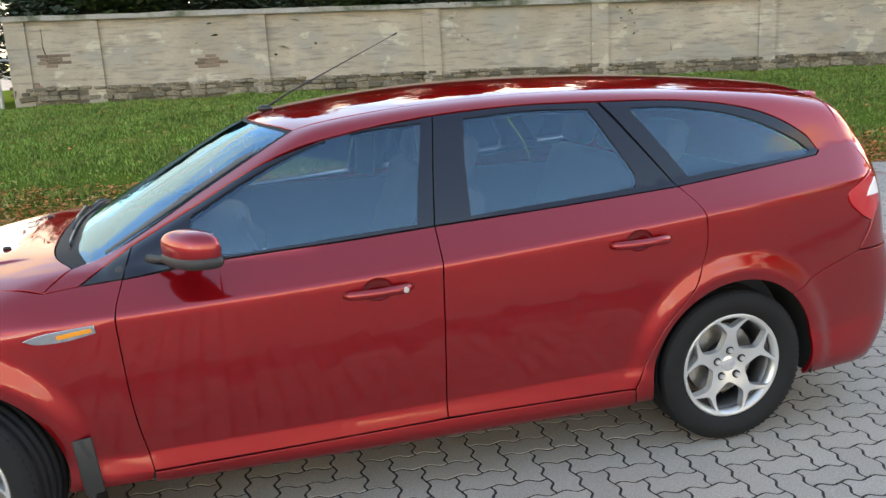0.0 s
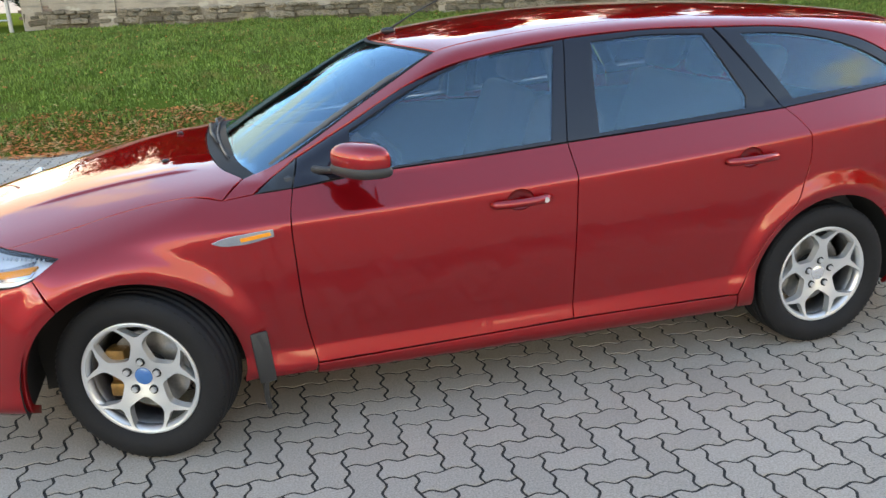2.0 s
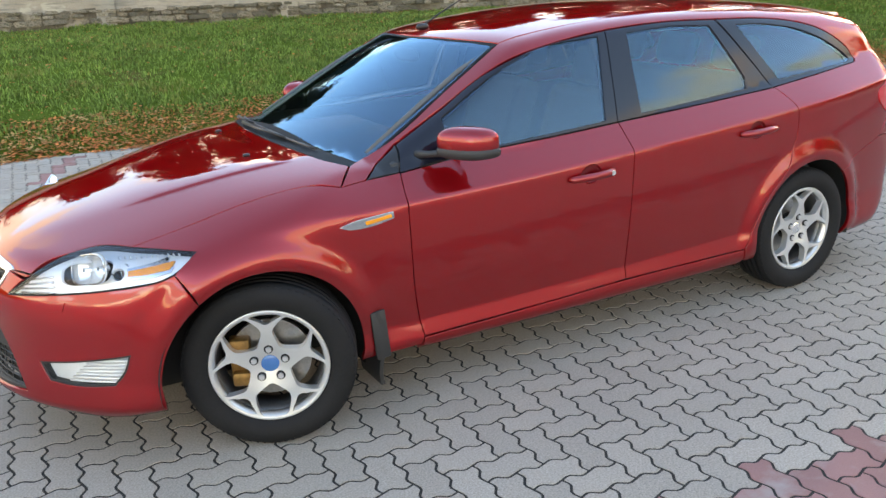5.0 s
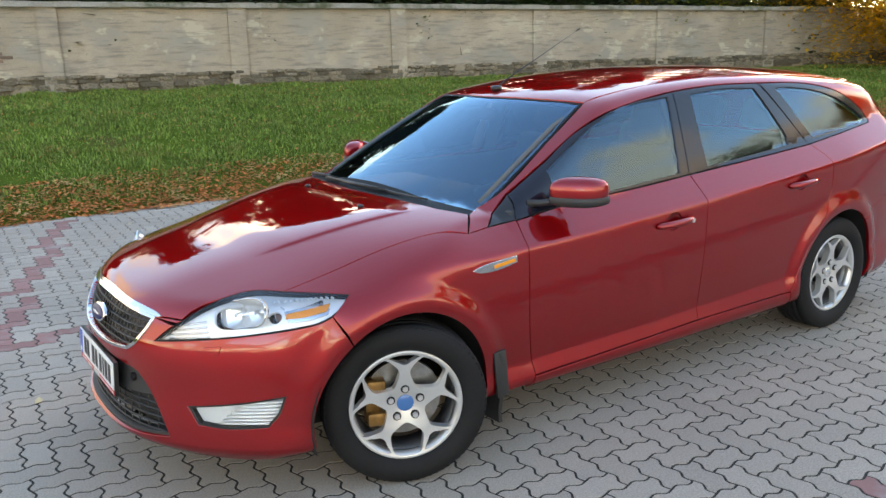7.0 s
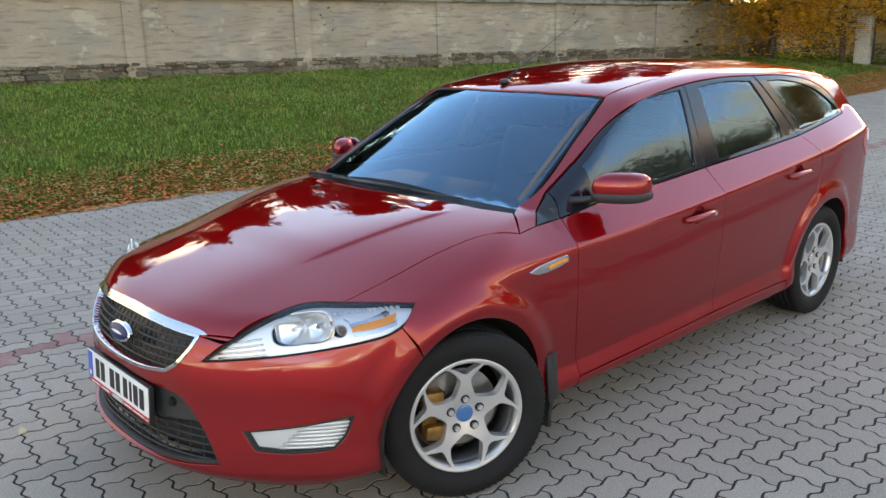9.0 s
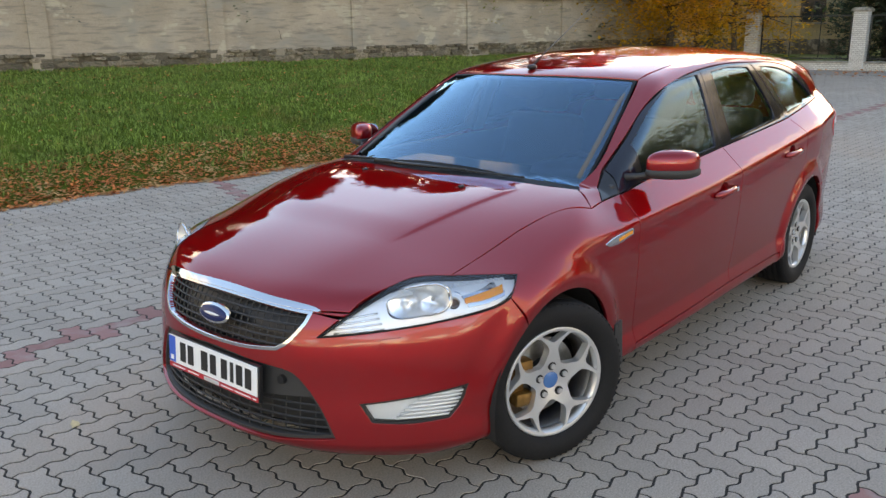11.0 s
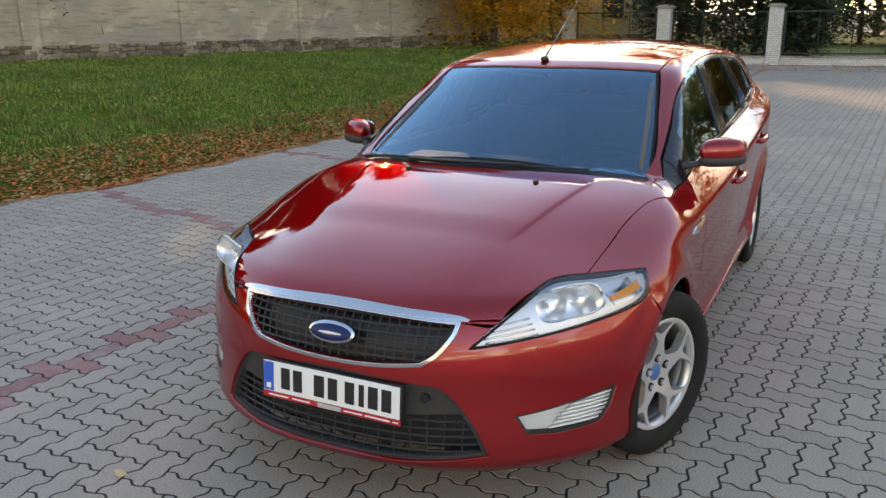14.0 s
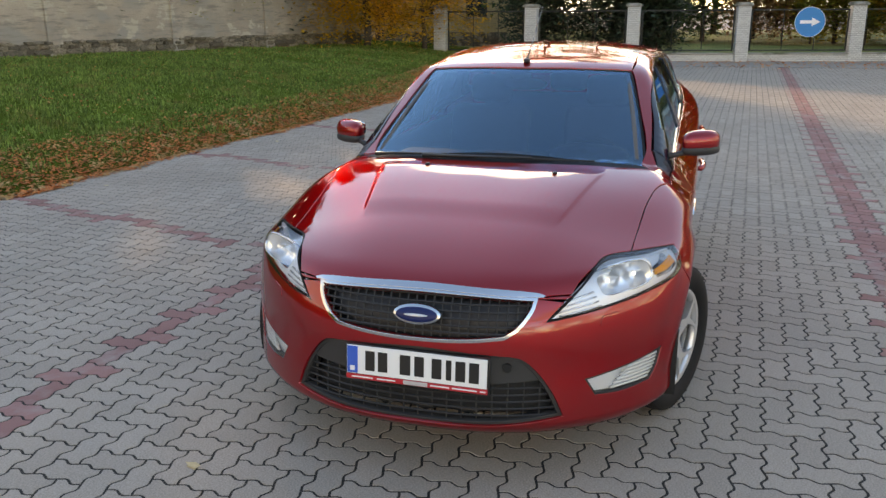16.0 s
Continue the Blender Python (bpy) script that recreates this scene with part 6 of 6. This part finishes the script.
def litter(name, at, size, mat, label):
    m = len(at)
    return scatter(name, at, UP, size, size * rs.uniform(0.6, 0.9, m), rs.uniform(-0.7, 0.7, m), rs.uniform(0, 6.28, m), rs.uniform(1.1, 1.75, m), mat, label, "leaves")


strip = lawn_points(84000, -8, 26, -0.24, 1.00, 2.1) + UP * rs.uniform(0.003, 0.012, 84000)[:, None]
strip[:, 2] += 0.025 * rs.uniform(0, 1, len(strip)) * (strip[:, 1] > lawn_edge(strip[:, 0]))
edge_wave = np.array([noise.noise((a * 0.9, 3.3, 0)) + 0.5 * noise.noise((a * 3.7, 1.3, 0)) for a in strip[:, 0]])
strip = strip[(strip[:, 1] - lawn_edge(strip[:, 0])) > -0.10 + 0.16 * edge_wave - 0.10 * rs.uniform(0, 1, len(strip)) ** 3]
litter("leaf_litter", strip, rs.uniform(0.022, 0.048, len(strip)), LEAF_DEAD, "rust-brown fallen leaves along the lawn's edge")
few = lawn_points(5200, -6, 25, 0.9, 10.0, 1.3) + UP * 0.05
few = few[few[:, 1] < wall_y(few[:, 0]) - 0.2]
litter("lawn_leaves", few, rs.uniform(0.022, 0.05, len(few)), LEAF_DEAD, "scattered brown leaves lying in the grass")
kerb = np.stack([rs.uniform(21.2, 25.6, 2600), rs.uniform(-12, 5.5, 2600), rs.uniform(0.005, 0.03, 2600)], -1)
kerb = kerb[rs.uniform(size=len(kerb)) < (kerb[:, 0] - 20.8) / 4.5]
litter("fence_leaves", kerb, rs.uniform(0.06, 0.12, len(kerb)), LEAF_DEAD, "brown leaves drifted along the fence")
loose = np.array([(-2.42, 0.85, 0.006), (-2.44, 0.83, 0.006), (-0.9, 4.9, 0.006), (0.6, 5.0, 0.006), (2.1, 4.7, 0.006), (3.9, 4.1, 0.006), (-2.3, 4.4, 0.006), (5.2, 4.4, 0.006)])
litter("stray_leaves", loose, np.full(8, 0.055), LEAF_PALE, "a few pale yellow leaves on the pavers")



# ---- trees and shrubs ----
def tree(name, label, at, height, spread, leaf, mat, count, seed, base=0.25, conifer=False, trunk=0.16, droop=0.0):
    """A trunk with limbs, and a crown of leaf clumps round the limbs' ends."""
    r, q = random.Random(seed), np.random.RandomState(seed)
    ob = thing(name, label, "tree" if trunk > 0.06 else "shrub", at)
    line = [Vector((0.12 * height * 0.1 * math.sin(k * 1.3 + seed), 0.1 * height * 0.1 * math.cos(k * 1.7 + seed), height * 0.93 * k / 7)) for k in range(8)]
    line[0] = Vector((0, 0, -0.15))
    mesh_part("trunk", *tube(line, [trunk * (1 - 0.85 * k / 7) for k in range(8)], 9), BARK, ob, smooth=True)
    ends, vs, fs = [], [], []
    for k in range(26 if not conifer else 44):
        f = base + (0.96 - base) * (k + r.random()) / (26 if not conifer else 44)
        a = k * 2.4 + r.uniform(-0.4, 0.4)
        if conifer:
            reach = spread * (1.02 - f) * r.uniform(0.75, 1.1) + 0.15
            rise = -0.12 * reach
        else:
            reach = spread * math.sin(math.pi * min(0.98, 0.18 + 0.80 * (f - base) / (1 - base))) ** 0.7 * r.uniform(0.55, 1.08)
            rise = reach * r.uniform(0.05, 0.55) - droop * reach
        s = Vector((line[min(7, int(f * 7))].x, line[min(7, int(f * 7))].y, height * 0.93 * f))
        e = s + Vector((math.cos(a) * reach, math.sin(a) * reach, rise))
        m = (s + e) / 2 + Vector((0, 0, 0.12 * reach))
        t = tube([s, m, e], [trunk * 0.34 * (1 - f * 0.6), trunk * 0.2 * (1 - f * 0.6), 0.012], 5)
        fs += [tuple(i + len(vs) for i in face) for face in t[1]]
        vs += t[0]
        ends += [(e, 1.0), (m + (e - m) * 0.4, 0.8), (s + (m - s) * 0.7, 0.5)]
    tagged(mesh_part("branchwork", vs, fs, BARK, ob, smooth=True), kind="stuff")
    spots = np.array([tuple(e) for e, _ in ends])
    which = q.randint(0, len(spots), count)
    rad = spread * (0.30 if not conifer else 0.20)
    off = q.normal(size=(count, 3)) * rad * 0.55
    off[:, 2] *= 0.75 if not conifer else 0.35
    off[:, 2] -= droop * np.abs(q.normal(size=count)) * 0.8
    pos = spots[which] + off
    pos[:, 2] = np.maximum(pos[:, 2], 0.05)
    up = q.normal(size=(count, 3))
    up[:, 2] = np.abs(up[:, 2]) * 0.4
    up /= np.linalg.norm(up, axis=1, keepdims=True)
    crown = scatter("crown", pos, up, leaf * q.uniform(0.6, 1.3, count), leaf * q.uniform(0.45, 0.90, count), q.uniform(-0.8, 0.8, count), q.uniform(0, 6.28, count), q.uniform(-1.2, 1.2, count), mat, "", "", simple=True)
    crown.parent = ob
    return ob


def behind(x, d):
    return (x, wall_y(x) + d, 0.7)


# behind the wall
# those at x 13.1, 16.3, 19.8 and 25.0 are added, unseen sun blockers
for k, (x, d, h, s) in enumerate(((-2.2, 3.2, 6.0, 2.0), (0.8, 4.2, 9.5, 2.8), (3.4, 3.8, 7.8, 2.6), (5.8, 5.0, 10.2, 3.0), (8.8, 4.0, 8.8, 2.8), (11.6, 5.0, 11.0, 3.2), (14.6, 4.0, 11.0, 2.9), (18.0, 4.8, 13.2, 3.4), (21.5, 3.4, 13.5, 3.4), (25.0, 3.4, 13.0, 3.4), (13.1, 6.0, 11.0, 2.8), (16.3, 5.6, 11.5, 2.8), (19.8, 5.2, 12.0, 3.0), (7.3, 6.2, 11.0, 2.8))):
    tagged(tree("conifer", "dark green conifer standing behind the wall", behind(x, d), h, s, 0.36, LEAF_DARK, 11500, 20 + k, base=0.03, conifer=True), group="conifers behind the wall")
for k, (x, d, h, s, m) in enumerate(((1.8, 1.4, 2.9, 1.3, LEAF_DARK), (4.9, 1.2, 2.7, 1.3, LEAF_DARK), (8.9, 0.9, 2.6, 0.9, LEAF_GREEN), (10.4, 1.2, 2.9, 1.1, LEAF_GREEN), (13.6, 0.9, 2.9, 1.1, LEAF_GREEN), (16.6, 1.0, 3.0, 1.2, LEAF_LIME), (19.4, 1.0, 3.4, 1.4, LEAF_LIME))):
    tree("shrub", "leafy bush leaning over the wall's coping", behind(x, d), h, s, 0.10, m, 3600, 50 + k, base=0.35, trunk=0.05, droop=0.25)
for k, x in enumerate(np.arange(-4.0, 24, 1.7)):
    tagged(tree("hedge_bush", "dense dark green hedge bush behind the wall", behind(float(x), 1.9 + 0.5 * (k % 3)), 3.1 + 0.35 * (k * 7 % 5), 1.6, 0.23, (LEAF_DARK, LEAF_GREEN)[k % 3 == 1], 5600, 130 + k, base=0.10, trunk=0.05), group="hedge behind the wall")
for k, x in enumerate(np.arange(-4.6, 25, 2.1)):
    tagged(tree("hedge_bush", "tall dark green bush in the thicket behind the wall", behind(float(x), 3.5 + 0.4 * (k % 2)), 4.0 + 0.4 * (k * 5 % 4), 1.7, 0.30, LEAF_DARK, 3600, 260 + k, base=0.05, trunk=0.05), group="hedge behind the wall")
# yellow trees at the wall's end and by the fence
tree("yellow_tree", "autumn tree with golden yellow leaves at the wall's end", (22.6, 9.9, 0.35), 8.2, 3.3, 0.15, LEAF_YELLOW, 38000, 71, base=0.16, trunk=0.13, droop=0.35)
tree("yellow_tree", "autumn tree with golden yellow leaves before the wall", (24.4, 8.4, 0.25), 5.6, 2.4, 0.15, LEAF_YELLOW, 17000, 72, base=0.18, trunk=0.10, droop=0.35)
tree("yellow_tree", "sunlit yellow tree behind the iron fence", (41.0, -7.4, 0), 8.6, 3.6, 0.30, LEAF_LIME, 17000, 73, base=0.12, trunk=0.12, droop=0.2)
tree("yellow_tree", "sunlit yellow tree behind the iron fence", (31.5, -10.8, 0), 11.5, 3.6, 0.22, LEAF_LIME, 17000, 74, base=0.10, trunk=0.14, droop=0.2)
# the one at (33.0, 13.4) is added to keep sun off the far pavement
for k, (x, y, h, s) in enumerate(((31.0, 5.2, 15.0, 3.2), (33.0, 13.4, 9.0, 2.4), (48.0, -4.0, 11.0, 4.2), (30.6, 2.4, 16.5, 3.2), (30.4, 0.9, 5.6, 1.9), (43, -1.2, 7.5, 3.2), (45, 3, 9.5, 4.0), (47, -9, 9.0, 4.0), (45, -14, 8.0, 3.5), (37, -16, 8.5, 3.8))):
    tree("green_tree", "dark leafy tree behind the iron fence", (x, y, 0), h, s, 0.22, LEAF_GREEN, 10000 if h < 12 else 17000, 80 + k, base=0.05, trunk=0.13, droop=0.1)
for k, y in enumerate(np.arange(0.5, 5.9, 1.2)):
    tagged(tree("hedge_bush", "dense green hedge bush behind the iron fence", (28.3 + 0.5 * (k % 2), float(y), 0), 3.0 + 0.4 * (k * 5 % 4), 1.35, 0.20, LEAF_DARK, 4600, 200 + k, base=0.04, trunk=0.05), group="hedge behind the fence")
for k, (x, y, m) in enumerate(((40.5, -3.4, LEAF_RUST), (40.0, -4.9, LEAF_RUST), (40.2, -6.2, LEAF_LIME), (39.0, -8.4, LEAF_LIME), (38.4, -10.2, LEAF_YELLOW), (43.0, 0.4, LEAF_GREEN), (43.5, 1.9, LEAF_GREEN))):
    tagged(tree("garden_bush", "broad autumn bush past the sunlit grass", (x, y, 0), 4.2 + 0.4 * (k % 3), 1.9, 0.24, m, 5200, 230 + k, base=0.04, trunk=0.05), group="bushes past the meadow")
# trees on the open side of the yard, which the car mirrors
for k, (x, y, h, s, m) in enumerate(((24, -17, 10.0, 4.4, LEAF_GREEN), (28.5, -15.5, 9.5, 4.0, LEAF_LIME), (33, -20, 10, 4.5, LEAF_GREEN), (36.5, -12.5, 12.5, 4.5, LEAF_GREEN), (20, -22, 10, 4.4, LEAF_LIME))):
    tree("yard_tree", "broad leafy tree at the yard's open side", (x, y, 0), h, s, 0.26, m, 11000, 100 + k, base=0.12, trunk=0.20)
for k in range(16):
    tagged(tree("far_tree", "tall leafy tree in the far wood", (58 + 5 * (k % 3), 34 - 6.0 * k, 0), 11 + (k * 5 % 4), 5.0, 0.6, (LEAF_GREEN, LEAF_LIME, LEAF_GREEN)[k % 3], 3600, 160 + k, base=0.02, trunk=0.25), group="far wood")
# meadow past the fence
MEADOW = two_tone(material("sunlit_meadow", (0.13, 0.17, 0.03), 0.9, vary=0.25, grain=6, blotch=0.2, blotch_scale=0.4), (0.22, 0.19, 0.05), 0.5, 0.65, 0.5)
tagged(mesh_part("meadow", [(26.3, -60, 0.02), (70, -60, 0.1), (70, 40, 0.1), (26.3, 14, 0.02)], [(0, 1, 2, 3)], MEADOW), "sunlit grass past the fence", "meadow", kind="structure")


# ---- interlocking pavers ----
UNIT, LAY = 0.11260, -3.40
LAID = np.array((-0.2889, -0.7585))
la = np.array([[math.cos(radians(LAY)), -math.sin(radians(LAY))], [math.sin(radians(LAY)), math.cos(radians(LAY))]])
WAVE = 0.098


def wavy(p0, p1, level):
    """The shared zigzag of a unit edge of the grid, without its end."""
    (x0, y0), (x1, y1) = p0, p1
    back = x1 < x0 or y1 < y0
    out = []
    bends = (((0.0, 0.0),), ((0.0, 0.0), (0.30, WAVE), (0.70, -WAVE)), ((0.0, 0.0), (0.24, 0.92 * WAVE), (0.37, 0.86 * WAVE), (0.63, -0.86 * WAVE), (0.76, -0.92 * WAVE)))[level]
    for t, o in bends:
        if back:
            t, o = (0.0, 0.0) if t == 0 else (t, -o)
        q = 1 - t if back else t
        if x0 != x1:
            out.append((min(x0, x1) + q, y0 + o))
        else:
            out.append((x0 - o, min(y0, y1) + q))
    return out


def outline(w, h, fine):
    pts = []
    for i in range(w):
        pts += wavy((i, 0), (i + 1, 0), fine)
    for j in range(h):
        pts += wavy((w, j), (w, j + 1), fine)
    for i in range(w, 0, -1):
        pts += wavy((i, h), (i - 1, h), fine)
    for j in range(h, 0, -1):
        pts += wavy((0, j), (0, j - 1), fine)
    p = np.array(pts)
    return p


def shrunk(p, d):
    e = np.roll(p, -1, 0) - p
    n = np.stack([-e[:, 1], e[:, 0]], -1)
    n /= np.linalg.norm(n, axis=1, keepdims=True)
    m = n + np.roll(n, 1, 0)
    m /= np.maximum(np.sum(m * np.roll(n, 1, 0), 1, keepdims=True), 0.5)
    return p + d * m


def stone_shape(w, h, fine):
    """Vertices and faces of one stone on the grid, its top at nought."""
    o = outline(w, h, fine)
    k = len(o)
    rings = [(0.041, -0.006), (0.048, 0.0)]
    vs = np.vstack([np.c_[shrunk(o, a) * UNIT, np.full(k, z)] for a, z in rings])
    fs = [(r * k + i, r * k + (i + 1) % k, (r + 1) * k + (i + 1) % k, (r + 1) * k + i) for r in range(len(rings) - 1) for i in range(k)]
    fs.append(tuple((len(rings) - 1) * k + i for i in range(k)))
    return vs, fs


def grid_to_world(g):
    return g @ la.T + LAID


def is_red(x, y):
    """Rows of red stones: the bay lines and the strip along the lane."""
    lane = (-2.27 - 0.058 * x < y) & (y < -2.00 - 0.058 * x)
    base = np.abs(y - (1.80 - 0.03 * x)) < 0.085
    bays = np.zeros(len(x), bool)
    for b in (-5.75, -3.05, -0.20, 2.65, 5.5):
        bays |= (np.abs(x - (b + 0.30 * y)) < 0.075) & (y > 1.8) & (y < 5.6)
    return lane | (base & (x > -9)) | bays


i, j = np.meshgrid(np.arange(-190, 215), np.arange(-130, 75))
i, j = i.ravel(), j.ravel()
kind = (i + j) % 4
flat_at, tall_at = np.stack([i, j], -1)[kind == 0], np.stack([i, j], -1)[kind == 2]
pavement = thing("pavement", "grey zigzag concrete pavers laid in herringbone with red marking rows", "pavement", kind="structure")
rp = random.Random(9)
near_meshes, rest = {}, {}
for tag, cells, (w, h) in (("flat", flat_at, (2, 1)), ("tall", tall_at, (1, 2))):
    mid = grid_to_world((cells + np.array([w / 2, h / 2])) * UNIT)
    x, y = mid[:, 0], mid[:, 1]
    ok = (y < lawn_edge(x) + 0.03) & (x > -8.5) & (x < 22.5) & (y > -14)
    ok &= (y > -6.5) | (x < 14)
    cells, mid, x, y = cells[ok], mid[ok], x[ok], y[ok]
    red = is_red(x, y)
    near = (x > -3.55) & (x < -1.75) & (y > -1.95) & (y < 0.75) & ~red
    fine = np.where((x > -5.5) & (x < 6) & (y > -3.2) & (y < 4.5), 2, np.where((x < 10) & (y > -5), 1, 0))
    for colour in (False, True):
        for f in (0, 1, 2):
            pick = np.where((red == colour) & (fine == f) & ~near)[0]
            if len(pick) == 0:
                continue
            sv, sf = stone_shape(w, h, f)
            off = np.c_[cells[pick] * UNIT, np.random.RandomState(4).uniform(-0.0012, 0.0008, len(pick))]
            v = (sv[None] + off[:, None]).reshape(-1, 3)
            v[:, :2] = grid_to_world(v[:, :2])
            rest.setdefault((colour, f), []).append((v, sf, len(sv), len(pick)))
    me = None
    for c in np.where(near)[0]:
        if me is None:
            sv, sf = stone_shape(w, h, 2)
            me = bpy.data.meshes.new("paver")
            me.from_pydata([tuple(v) for v in sv], [], sf)
            me.materials.append(STONE_ONE)
        ob = new("paver", me)
        ob.parent = pavement
        at = grid_to_world(cells[c] * UNIT)
        ob.matrix_world = pose(at[0], at[1], rp.uniform(-0.0012, 0.0008), rp.uniform(-0.12, 0.12), rp.uniform(-0.12, 0.12), LAY)
for (colour, f), groups in rest.items():
    allv, loops, starts, at, total = [], [], [], 0, 0
    for v, sf, nv, ns in groups:
        lens = np.array([len(q) for q in sf])
        one = np.concatenate([np.array(q) for q in sf])
        loops.append((one[None] + (at + nv * np.arange(ns))[:, None]).ravel())
        starts.append((np.r_[0, np.cumsum(lens)[:-1]][None] + (total + len(one) * np.arange(ns))[:, None]).ravel())
        at += nv * ns
        total += len(one) * ns
        allv.append(v)
    v, loops, starts = np.vstack(allv), np.concatenate(loops), np.concatenate(starts)
    me = bpy.data.meshes.new("red_pavers" if colour else "grey_pavers")
    me.vertices.add(len(v))
    me.vertices.foreach_set("co", v.astype(np.float32).ravel())
    me.loops.add(len(loops))
    me.loops.foreach_set("vertex_index", loops.astype(np.int32))
    me.polygons.add(len(starts))
    me.polygons.foreach_set("loop_start", starts.astype(np.int32))
    me.update()
    me.validate()
    me.polygons.foreach_set("use_smooth", [False] * len(me.polygons))
    me.materials.append(RED_STONE if colour else STONE)
    ob = new(me.name, me)
    ob.parent = pavement
    tagged(ob, kind="stuff")
